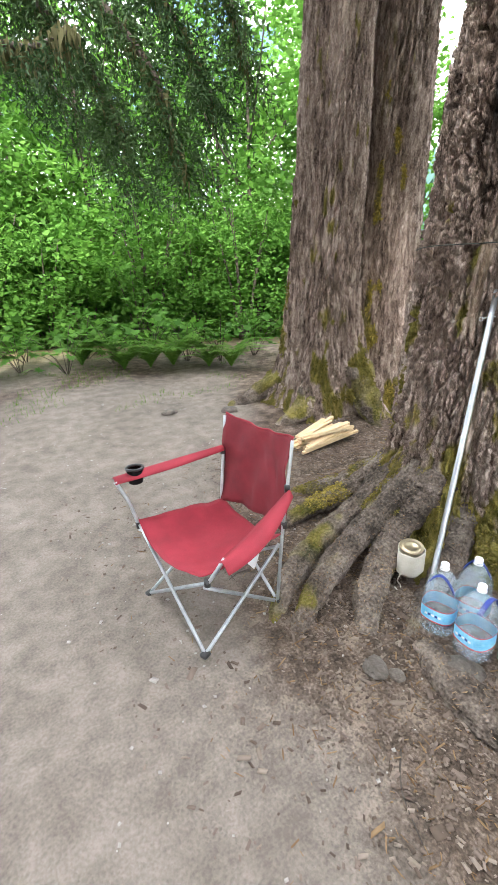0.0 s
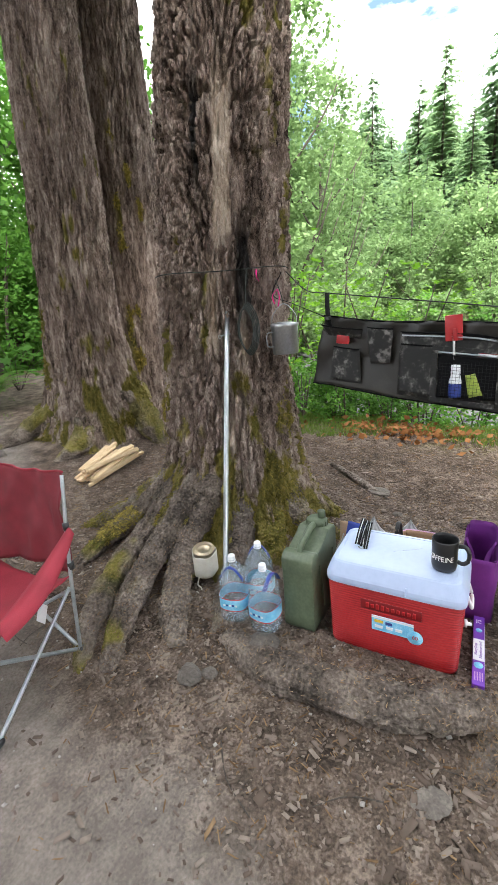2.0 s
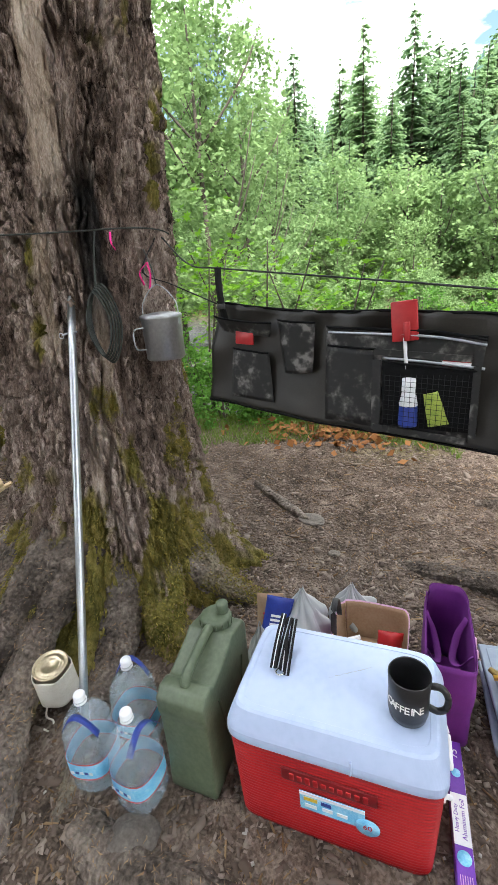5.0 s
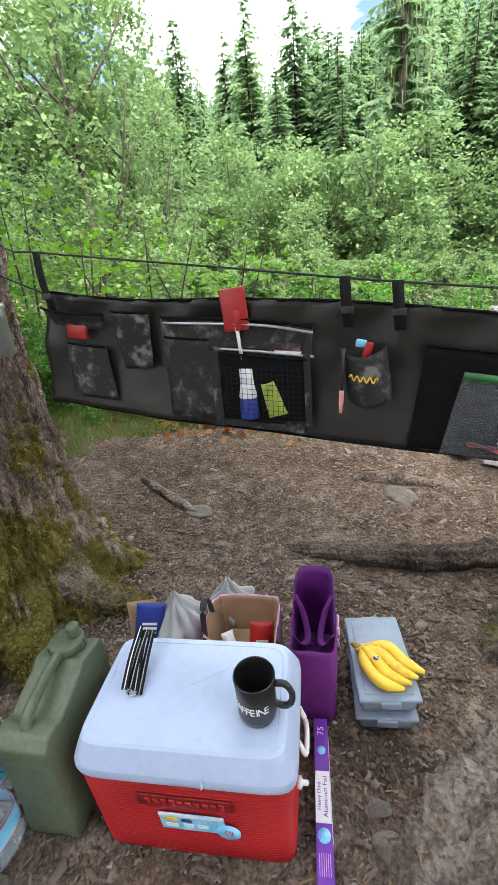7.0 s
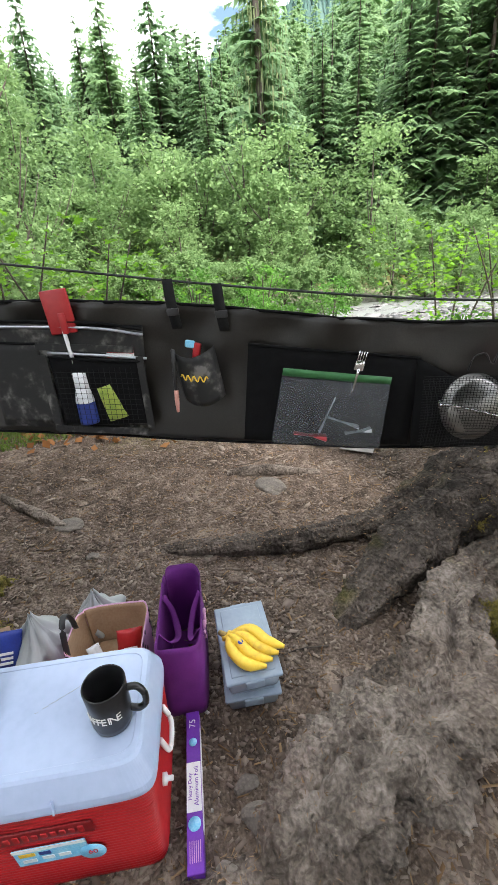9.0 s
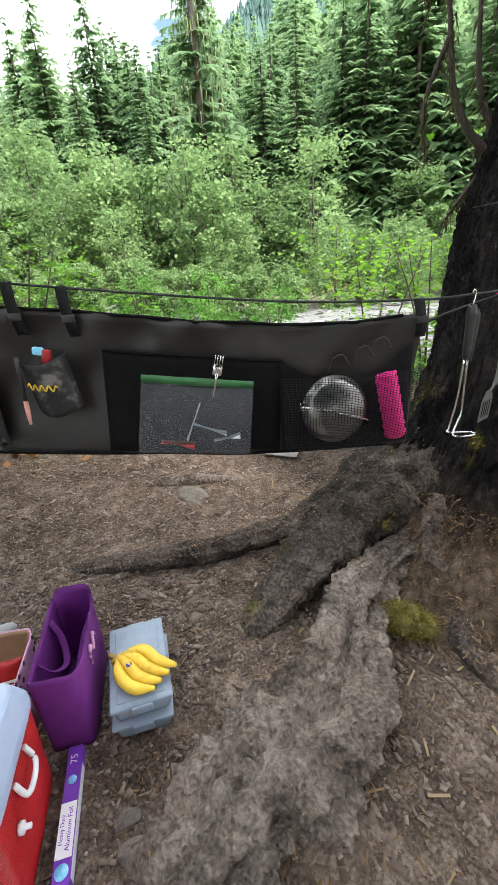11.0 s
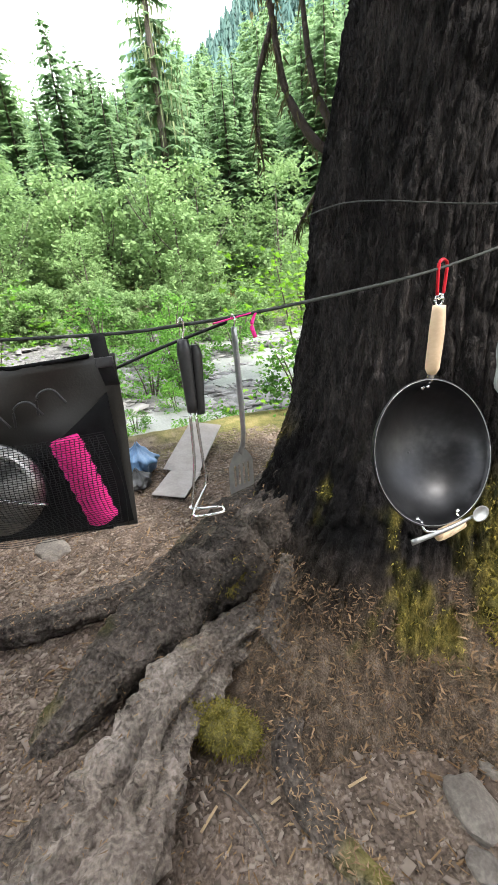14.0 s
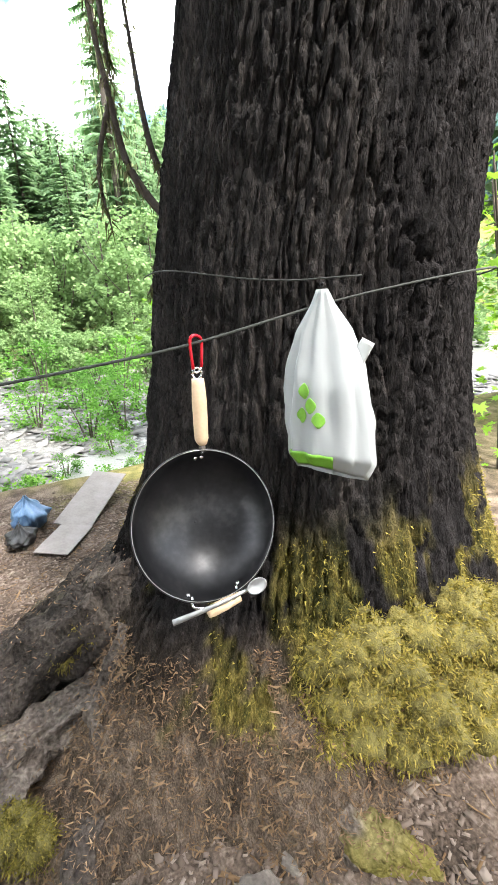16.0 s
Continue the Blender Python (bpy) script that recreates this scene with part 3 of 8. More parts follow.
tree = thing("conifer_tree", pose(0, 0, 0), "old conifer with furrowed brown bark, bare scar and mossy roots", "tree")
me, P, mk, bare = trunk_mesh("trunk", [(-0.2, 2.72, 1.5), (0.3, 2.74, 1.49), (1.5, 2.77, 1.48), (3.4, 2.86, 1.36), (9, 3.1, 1.1)],
                       [(-0.2, 0.62), (0.15, 0.55), (0.5, 0.485), (1.0, 0.455), (1.6, 0.445), (3.4, 0.41), (9, 0.33)],
                       [(150, 0.42, 9, 0.32), (168, 0.5, 8, 0.36), (185, 0.46, 8, 0.36), (201, 0.46, 8, 0.34), (228, 0.26, 10, 0.27), (258, 0.26, 11, 0.25), (288, 0.34, 14, 0.30), (110, 0.3, 16, 0.3), (330, 0.3, 20, 0.3), (30, 0.3, 22, 0.3)],
                       11, 360, 430, 0.075, 7.5, 0.62, [(209, 8.5, 2.05, 2.9), (200, 4.4, 1.4, 1.92), (211, 3.2, 0.72, 0.95), (227, 4.0, 1.3, 1.85)], [(227, 8, 1.4, 2.3), (187, 4, 2.2, 3.1)])
part("trunk", me, BARK_RED, tree)
add_moss(tree, P, mk, TREE_A, 3, 36000, 0.012, -0.1, 1.3)
for pts, lift, rad, sd, ms in (
        ([(2.4, 1.8), (2.12, 1.98), (1.82, 2.1), (1.5, 2.12)], (0.3, 0.13, 0.05, -0.03), (0.14, 0.09, 0.07, 0.04), 4, 0.1),
        ([(2.35, 1.62), (2.0, 1.74), (1.62, 1.74), (1.3, 1.64), (1.02, 1.45)], (0.36, 0.16, 0.08, 0.03, -0.04), (0.15, 0.1, 0.085, 0.075, 0.04), 1, 0.06),
        ([(2.3, 1.5), (1.95, 1.57), (1.6, 1.54), (1.33, 1.45), (1.1, 1.34)], (0.38, 0.2, 0.1, 0.04, -0.03), (0.14, 0.095, 0.085, 0.075, 0.045), 2, 0.05),
        ([(2.3, 1.4), (2.02, 1.42), (1.76, 1.36), (1.55, 1.25), (1.38, 1.13)], (0.38, 0.19, 0.1, 0.06, -0.02), (0.14, 0.09, 0.08, 0.085, 0.06), 9, 0.03),
        ([(2.4, 1.28), (2.1, 1.15), (1.8, 1.08), (1.5, 0.98)], (0.2, 0.04, -0.01, -0.03), (0.15, 0.09, 0.06, 0.04), 3, 0.1),
        ([(2.45, 1.85), (2.25, 2.15), (2.0, 2.45)], (0.24, 0.08, -0.04), (0.15, 0.1, 0.05), 5, 0.3),
        ([(2.7, 1.1), (2.62, 0.85), (2.68, 0.6)], (0.2, 0.07, -0.04), (0.15, 0.1, 0.05), 6, 0.3),
        ([(2.5, 1.15), (2.28, 0.95), (2.18, 0.85)], (0.18, 0.03, -0.05), (0.15, 0.09, 0.05), 7, 0.3),
        ([(1.54, 0.92), (1.47, 0.62), (1.44, 0.28), (1.48, 0.0), (1.55, -0.22), (1.66, -0.42)], (-0.03, 0.0, 0.005, 0.005, 0.0, -0.04), (0.06, 0.095, 0.1, 0.1, 0.095, 0.06), 8, -0.1),
        ([(1.6, -0.34), (1.45, -0.31), (1.26, -0.23)], (0.0, 0.01, -0.03), (0.075, 0.06, 0.03), 10, -0.1)):
    v, m = root(tree, on_land(pts, lift), rad, sd, moss=ms, grey=0.75)
    if ms > 0.0:
        add_moss(tree, v, m * smooth(1.5, 2.1, v[:, 0]), TREE_A, 60 + sd, 2600, 0.013, -0.1, 1.0)

tree = thing("conifer_tree", pose(0, 0, 0), "two tall grey-brown conifer trunks grown together at a mossy base", "tree")
b0 = float(land(*TREE_B)) - 0.1
me, P, mk, bare = trunk_mesh("trunk", [(b0 - 0.2, 3.6, 3.83), (b0 + 1.5, 3.62, 3.83), (9, 3.9, 3.75)], [(b0 - 0.1, 0.62), (b0 + 0.25, 0.52), (b0 + 0.7, 0.43), (b0 + 1.3, 0.385), (4.5, 0.35), (9, 0.28)],
                       [(215, 0.3, 26, 0.7), (150, 0.32, 22, 0.6), (290, 0.4, 20, 0.9), (60, 0.3, 30, 0.7)], 29, 210, 310, 0.045, 8.0, 0.7, kind=0, base=b0 - 0.3, fine_to=5.4)
part("trunk", me, BARK_RED, tree)
add_moss(tree, P, mk, TREE_B, 5, 7000, 0.025, b0, b0 + 1.5)
me, P, mk, bare = trunk_mesh("trunk", [(b0 - 0.2, 4.35, 3.7), (b0 + 1.5, 4.45, 3.72), (9, 4.75, 3.7)], [(b0 - 0.1, 0.6), (b0 + 0.4, 0.5), (b0 + 1.0, 0.43), (4.5, 0.38), (9, 0.3)],
                       [(200, 0.3, 26, 0.6), (270, 0.4, 25, 0.8), (330, 0.3, 25, 0.6)], 31, 180, 270, 0.045, 8.0, 1.0, kind=0, moss_dir=-60, moss_top=4.0, base=b0 - 0.3, fine_to=5.4)
part("trunk", me, BARK_RED, tree)
add_moss(tree, P, mk, TREE_B2, 6, 6000, 0.03, b0, b0 + 3.5)
for pts, lift, rad, sd, ms in (
        ([(3.3, 3.6), (3.0, 3.5), (2.7, 3.55)], (0.25, 0.06, -0.05), (0.22, 0.14, 0.06), 21, 0.25),
        ([(3.3, 4.05), (2.95, 4.3), (2.6, 4.4)], (0.25, 0.06, -0.05), (0.22, 0.14, 0.06), 22, 0.25),
        ([(3.75, 3.45), (3.7, 3.15), (3.6, 2.9)], (0.4, 0.12, -0.05), (0.22, 0.16, 0.06), 23, 0.2),
        ([(4.4, 3.3), (4.3, 2.95), (4.2, 2.7)], (0.35, 0.1, -0.05), (0.24, 0.16, 0.06), 24, 0.35)):
    root(tree, on_land(pts, lift), rad, sd, moss=ms, grey=0.3)

tree = thing("conifer_tree", pose(0, 0, 0), "massive conifer with black furrowed bark and yellow-green moss below", "tree")
# The soot mask here only lays a paler grey-black over the left flank.
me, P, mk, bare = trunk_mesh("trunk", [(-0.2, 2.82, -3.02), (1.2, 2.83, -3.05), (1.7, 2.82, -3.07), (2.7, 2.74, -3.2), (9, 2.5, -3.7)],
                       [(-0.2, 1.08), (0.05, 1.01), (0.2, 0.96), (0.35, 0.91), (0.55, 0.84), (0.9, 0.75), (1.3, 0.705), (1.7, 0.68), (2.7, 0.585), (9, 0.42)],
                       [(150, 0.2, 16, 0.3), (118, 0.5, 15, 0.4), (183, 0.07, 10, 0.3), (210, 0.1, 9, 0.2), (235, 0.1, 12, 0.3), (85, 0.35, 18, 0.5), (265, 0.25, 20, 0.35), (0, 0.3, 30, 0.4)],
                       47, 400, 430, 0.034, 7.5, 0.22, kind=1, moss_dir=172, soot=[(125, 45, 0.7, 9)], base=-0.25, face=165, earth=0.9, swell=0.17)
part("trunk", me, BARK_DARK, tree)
add_moss(tree, P, mk, TREE_C, 7, 6000, 0.01, 0.12, 1.1)
pick = np.random.default_rng(8).choice(np.flatnonzero((bare > 0.3) & (P[:, 2] < 0.6) & (P[:, 0] < 2.9)), 34000)
fallen_needles(tree, P[pick], 9, 0.025)
fallen_needles(tree, P[pick[:3000]], 10, 0.038)
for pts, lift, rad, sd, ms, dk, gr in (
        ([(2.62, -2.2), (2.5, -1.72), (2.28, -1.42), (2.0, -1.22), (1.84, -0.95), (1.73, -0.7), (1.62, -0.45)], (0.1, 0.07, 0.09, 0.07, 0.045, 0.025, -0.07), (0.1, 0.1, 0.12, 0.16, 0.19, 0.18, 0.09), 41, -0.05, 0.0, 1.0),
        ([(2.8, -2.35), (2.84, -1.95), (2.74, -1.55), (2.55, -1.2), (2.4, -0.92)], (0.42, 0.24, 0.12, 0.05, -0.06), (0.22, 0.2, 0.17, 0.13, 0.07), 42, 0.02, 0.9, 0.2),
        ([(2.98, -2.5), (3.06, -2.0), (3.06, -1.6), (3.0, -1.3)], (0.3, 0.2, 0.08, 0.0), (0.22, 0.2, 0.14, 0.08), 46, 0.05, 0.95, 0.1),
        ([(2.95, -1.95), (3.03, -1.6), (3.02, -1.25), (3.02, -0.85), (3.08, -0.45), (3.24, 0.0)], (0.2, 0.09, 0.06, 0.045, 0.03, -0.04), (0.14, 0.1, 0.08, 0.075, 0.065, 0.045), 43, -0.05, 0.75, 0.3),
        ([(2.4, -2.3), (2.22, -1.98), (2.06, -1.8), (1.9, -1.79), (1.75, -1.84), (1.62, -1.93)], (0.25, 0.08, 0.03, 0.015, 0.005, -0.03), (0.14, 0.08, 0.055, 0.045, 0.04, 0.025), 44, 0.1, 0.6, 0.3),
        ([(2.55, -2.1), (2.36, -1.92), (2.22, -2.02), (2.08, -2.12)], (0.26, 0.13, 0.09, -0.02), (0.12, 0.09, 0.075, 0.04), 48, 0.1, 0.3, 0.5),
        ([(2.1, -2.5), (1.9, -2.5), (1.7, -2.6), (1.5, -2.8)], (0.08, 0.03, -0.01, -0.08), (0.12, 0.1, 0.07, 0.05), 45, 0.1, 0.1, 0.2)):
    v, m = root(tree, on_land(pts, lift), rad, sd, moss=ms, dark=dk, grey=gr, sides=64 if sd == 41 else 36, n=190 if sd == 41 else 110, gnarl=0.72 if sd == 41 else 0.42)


def moss_cushion(tree, lumps, seed, count, length):
    """Soft mounds of moss that overlap, with a pile of leafy shoots."""
    r = np.random.default_rng(seed)
    V, N, F, base = [], [], [], 0
    for x, y, z, w in lumps:
        a, b = np.meshgrid(np.linspace(0, 2 * np.pi, 28, endpoint=False), np.linspace(-1.45, 1.45, 16))
        d = np.stack([np.cos(b) * np.cos(a), np.cos(b) * np.sin(a), np.sin(b)], -1).reshape(-1, 3)
        k = w * (0.5 + 1.1 * fbm(d[:, 0] * 2.6 + x * 9, d[:, 1] * 2.6 + y * 9, d[:, 2] * 2.6 + z * 9, 4, seed))
        V.append(np.array([x, y, z]) + d * k[:, None] * np.array([1, 1, 0.72]))
        N.append(d)
        F.append(grid_faces(28, 16, True) + base)
        base += len(d)
    V, N, F = np.concatenate(V), np.concatenate(N), np.concatenate(F)
    me = mesh_of("moss_cushion", V, F, True)
    part("moss_cushion", me, MOSS_BED, tree, "cushion of yellow-green moss")
    pick = r.choice(np.flatnonzero(N[:, 2] > -0.55), count)
    s = V[pick] + r.normal(0, 0.012, (count, 3))
    tagged(part("moss", tufts("moss", s, N[pick], length, seed, 0.2), MOSS, tree, "yellow-green moss"), kind="stuff")


lumps = []
r = np.random.default_rng(49)
for _ in range(52):
    ang, h = radians(r.uniform(150, 198)), r.uniform(0.16, 0.5)
    rr = np.interp(h, [0.05, 0.2, 0.35, 0.55], [1.02, 0.98, 0.92, 0.85]) + r.uniform(-0.03, 0.05)
    lumps.append((2.82 + rr * math.cos(ang), -3.02 + rr * math.sin(ang), h, r.uniform(0.04, 0.1)))
moss_cushion(tree, lumps, 50, 60000, 0.015)
moss_cushion(tree, [(2.19, -1.6, 0.07, 0.07), (2.14, -1.66, 0.06, 0.055), (2.24, -1.55, 0.08, 0.05)], 51, 7000, 0.011)
moss_cushion(tree, [(2.72, -1.86, 0.28, 0.06), (2.68, -1.78, 0.24, 0.05)], 52, 4000, 0.01)


# ---- foliage ----
def leaf_cloud(centres, size, rng, droop=0.3, long=1.5):
    """Pointed leaves, two triangles each, at the given places."""
    n = len(centres)
    d = rng.normal(0, 1, (n, 3))
    d[:, 2] = d[:, 2] * 0.45 - droop
    d /= np.linalg.norm(d, axis=1)[:, None]
    side = np.cross(d, rng.normal(0, 1, (n, 3)) + np.array([0, 0, 1.5]))
    side /= np.linalg.norm(side, axis=1)[:, None] + 1e-9
    s = (size * rng.uniform(0.6, 1.4, n))[:, None]
    a, b = centres - d * s * long * 0.5, centres + d * s * long * 0.5
    nrm = np.cross(d, side) * s * 0.12
    v = np.stack([a, centres + side * s * 0.5 + nrm, b, centres - side * s * 0.5 + nrm], 1).reshape(-1, 3)
    return v, np.arange(4 * n).reshape(-1, 4)


def conifer_crown(name, height, width, seed, levels, per, sprays, base=0.12, droop=0.35, fill=1.0):
    """Whorls of drooping boughs, each set with flat sprays of needles."""
    rng = np.random.default_rng(seed)
    out = []
    for k in range(levels):
        f = base + (1 - base) * (k + rng.uniform(-0.3, 0.3)) / levels
        reach = width * (1 - f) ** 0.8 * rng.uniform(0.75, 1.15) + 0.12
        for j in range(per):
            if rng.random() < 0.13:
                continue
            a = rng.uniform(0, 2 * np.pi)
            r = reach * rng.uniform(0.55, 1.15)
            t = (np.arange(sprays) + rng.uniform(0.2, 0.8, sprays)) / sprays
            dirn = np.array([np.cos(a), np.sin(a)])
            pos = np.stack([dirn[0] * r * t, dirn[1] * r * t, f * height - droop * r * t ** 1.4 + 0.1 * r * t], -1)
            w = fill * (0.34 * r * (1 - 0.55 * t) + 0.08) * rng.uniform(0.7, 1.3, sprays)
            for sgn in (-1, 1):
                sd = np.stack([-dirn[1] * sgn * np.ones(sprays), dirn[0] * sgn * np.ones(sprays), -0.55 * rng.uniform(0.3, 1.3, sprays)], -1)
                fw = np.stack([dirn[0] * np.ones(sprays), dirn[1] * np.ones(sprays), -0.25 * np.ones(sprays)], -1)
                tip = pos + sd * w[:, None] * 0.8 + fw * w[:, None] * 0.7
                out.append(np.stack([pos, pos + fw * w[:, None] * 0.75, tip], 1))
    v = np.concatenate(out).reshape(-1, 3)
    return mesh_of(name, v, np.arange(len(v)).reshape(-1, 3))


def broadleaf_crown(name, height, width, seed, clumps, leaves, size, low=0.25):
    """Many small clumps of leaves about limbs, with gaps."""
    rng = np.random.default_rng(seed)
    pts = []
    for _ in range(clumps):
        f = rng.uniform(low, 1.0)
        r = width * np.sqrt(rng.random()) * np.sqrt(max(0.05, 1 - ((f - 0.5) / 0.56) ** 2))
        a = rng.uniform(0, 2 * np.pi)
        c = np.array([r * np.cos(a), r * np.sin(a), f * height])
        q = c + rng.normal(0, 1, (leaves, 3)) * np.array([0.16, 0.16, 0.11]) * width * rng.uniform(0.5, 1.2)
        pts.append(q)
    v, f = leaf_cloud(np.concatenate(pts), size, rng)
    return mesh_of(name, v, f)


def make_tree(name, label, crown, leaf_mat, height, girth, limbs, seed, at, bark=TWIG, scale=1.0, turn=0.0, group="", tall=1.0):
    ob = thing(name, pose(0, 0, 0), label, "tree", group)
    rng = np.random.default_rng(seed)
    bend = rng.normal(0, 0.02 * height, 2)
    part("trunk", tube("trunk", [(0, 0, -0.3), (bend[0] * 0.4, bend[1] * 0.4, height * 0.5 * tall), (bend[0] * 0.3, bend[1] * 0.3, height * 0.97 * tall)], [girth, girth * 0.7, girth * 0.12], 8, 10), bark, ob)
    for _ in range(limbs):
        z0 = height * rng.uniform(0.15, 0.6)
        a = rng.uniform(0, 2 * np.pi)
        ln = height * rng.uniform(0.2, 0.35)
        part("limb", tube("limb", [(bend[0] * 0.3, bend[1] * 0.3, z0), (ln * 0.5 * math.cos(a), ln * 0.5 * math.sin(a), z0 + ln * 0.6), (ln * 0.8 * math.cos(a), ln * 0.8 * math.sin(a), z0 + ln * 1.2)], [girth * 0.45, girth * 0.3, girth * 0.1], 6, 6), bark, ob)
    part("crown", crown, leaf_mat, ob)
    ob.matrix_world = at
    return ob


def stand(x, y, turn=0.0, scale=1.0, sink=0.15):
    return pose(x, y, float(land(x, y)) - sink, 0, 0, turn) @ Matrix.Diagonal((scale, scale, scale, 1))


rng = np.random.default_rng(77)


def scatter_copies(base, spots, scale0, scale1):
    for x, y in spots:
        s = rng.uniform(scale0, scale1)
        ob = copy_thing(base, stand(x, y, rng.uniform(0, 360)))
        ob.matrix_basis = stand(x, y, rng.uniform(0, 360), s)


def polar(az, d):
    return 1.0 + d * math.cos(radians(az)), -0.4 + d * math.sin(radians(az))


# conifers across the river
FIRS = []
for k in range(4):
    h = (17, 20, 14, 22)[k]
    x, y = polar((7, -2, 12, -22)[k], (52, 56, 50, 58)[k])
    FIRS.append(make_tree("conifer_tree", "tall conifer in the woods across the river, needles painted paler for haze", conifer_crown("crown", h, 0.27 * h, 100 + k, 54, 11, 4, droop=0.36, fill=1.0, base=0.03), NEEDLE_FAR_HAZED, h, 0.22, 0, 200 + k, stand(x, y), group="woods across the river"))
spots = []
for _ in range(2000):
    az, d = rng.uniform(-48, 31), 40 + 45 * rng.random() ** 1.5
    x, y = polar(az, d)
    if all(math.hypot(x - a, y - b) > 1.1 + d * 0.008 for a, b in spots) :
        spots.append((x, y))
    if len(spots) >= 225:
        break
for i, (x, y) in enumerate(spots):
    right = min(1.0, max(0.0, (-math.degrees(math.atan2(y, x)) - 3) / 20))
    copy_thing(FIRS[i % 4], pose(0, 0, 0)).matrix_basis = stand(x, y, rng.uniform(0, 360), rng.uniform(0.62, 0.98) * (1 + 0.18 * right))
soft = [conifer_crown("crown", 18, 4.8, 140 + k, 34, 9, 3, droop=0.34, fill=1.1, base=0.03) for k in range(4)]
far_v = []
for k in range(430):
    x, y = polar(rng.uniform(-46, 34), rng.uniform(60, 120))
    right = min(1.0, max(0.0, -math.degrees(math.atan2(y, x)) / 22))
    co = np.empty(len(soft[k % 4].vertices) * 3, dtype=np.float32)
    soft[k % 4].vertices.foreach_get("co", co)
    a, sc = rng.uniform(0, 6.28), rng.uniform(0.65, 1.05) * (1 + 0.3 * right)
    q = co.reshape(-1, 3) * sc
    far_v.append(np.stack([q[:, 0] * math.cos(a) - q[:, 1] * math.sin(a) + x, q[:, 0] * math.sin(a) + q[:, 1] * math.cos(a) + y, q[:, 2] + float(land(x, y)) - 0.3], -1))
far_v = np.concatenate(far_v)
tagged(part("hillside_woods", mesh_of("hillside_woods", far_v, np.arange(len(far_v)).reshape(-1, 3)), NEEDLE_FAR_HAZED), "dense conifer woods rising up the valley side, haze painted into the green", "woods", kind="stuff")

# alders and willows along the far bank
ALDERS = []
for k in range(4):
    h = (7.5, 6.0, 5.0, 8.5)[k]
    x, y = polar((0, -12, 10, -24)[k], (30, 27, 29, 31)[k])
    ALDERS.append(make_tree("alder_tree", "light green alder with a full leafy crown on the far bank", broadleaf_crown("crown", h, 0.32 * h, 300 + k, 80, 46, 0.165, 0.05), ALDER, h, 0.1, 4, 400 + k, stand(x, y), group="alders on the far bank"))
spots = []
for _ in range(3000):
    az, d = rng.uniform(-52, 34), rng.uniform(25, 42)
    x, y = polar(az, d)
    if all(math.hypot(x - a, y - b) > 1.7 for a, b in spots):
        spots.append((x, y))
    if len(spots) >= 74:
        break
for i, (x, y) in enumerate(spots):
    copy_thing(ALDERS[i % 4], pose(0, 0, 0)).matrix_basis = stand(x, y, rng.uniform(0, 360), rng.uniform(0.55, 0.95) * (0.72 if math.hypot(x, y) < 29 else 1.1))

for _ in range(34):
    x, y = polar(rng.uniform(-22, 22), rng.uniform(19.5, 24.5))
    copy_thing(ALDERS[2], pose(0, 0, 0)).matrix_basis = stand(x, y, rng.uniform(0, 360), rng.uniform(0.32, 0.5))
# the far mountain's woods
pts = []
for _ in range(9000):
    az, d = rng.uniform(-60, 40), rng.uniform(100, 620)
    pts.append(polar(az, d))
pts = np.array(pts)
pz = land(pts[:, 0], pts[:, 1])
hh = rng.uniform(11, 20, len(pts))
V = []
for k in range(3):
    a0 = rng.uniform(0, 6.28, len(pts))
    for q in range(4):
        a1, a2 = a0 + q * 1.571, a0 + (q + 0.9) * 1.571
        w, zb, zt = hh * (0.2 - 0.05 * k), pz + hh * 0.28 * k, pz + hh * (0.5 + 0.25 * k)
        V.append(np.stack([np.stack([pts[:, 0] + w * np.cos(a1), pts[:, 1] + w * np.sin(a1), zb], -1), np.stack([pts[:, 0] + w * np.cos(a2), pts[:, 1] + w * np.sin(a2), zb + 0.1 * hh], -1), np.stack([pts[:, 0], pts[:, 1], zt], -1)], 1).reshape(-1, 3))
V = np.concatenate(V)
# The blue cast is distance haze put into the needle colour.
HAZE_NEEDLE = leaf_material("hazed_mountain_needles", [(0.06, 0.12, 0.11), (0.08, 0.15, 0.13), (0.11, 0.18, 0.14)], 0.2)
tagged(part("mountain_woods", mesh_of("mountain_woods", V, np.arange(len(V)).reshape(-1, 3)), HAZE_NEEDLE), "conifer woods on a distant mountainside, haze painted in as blue-green", "woods", kind="stuff")


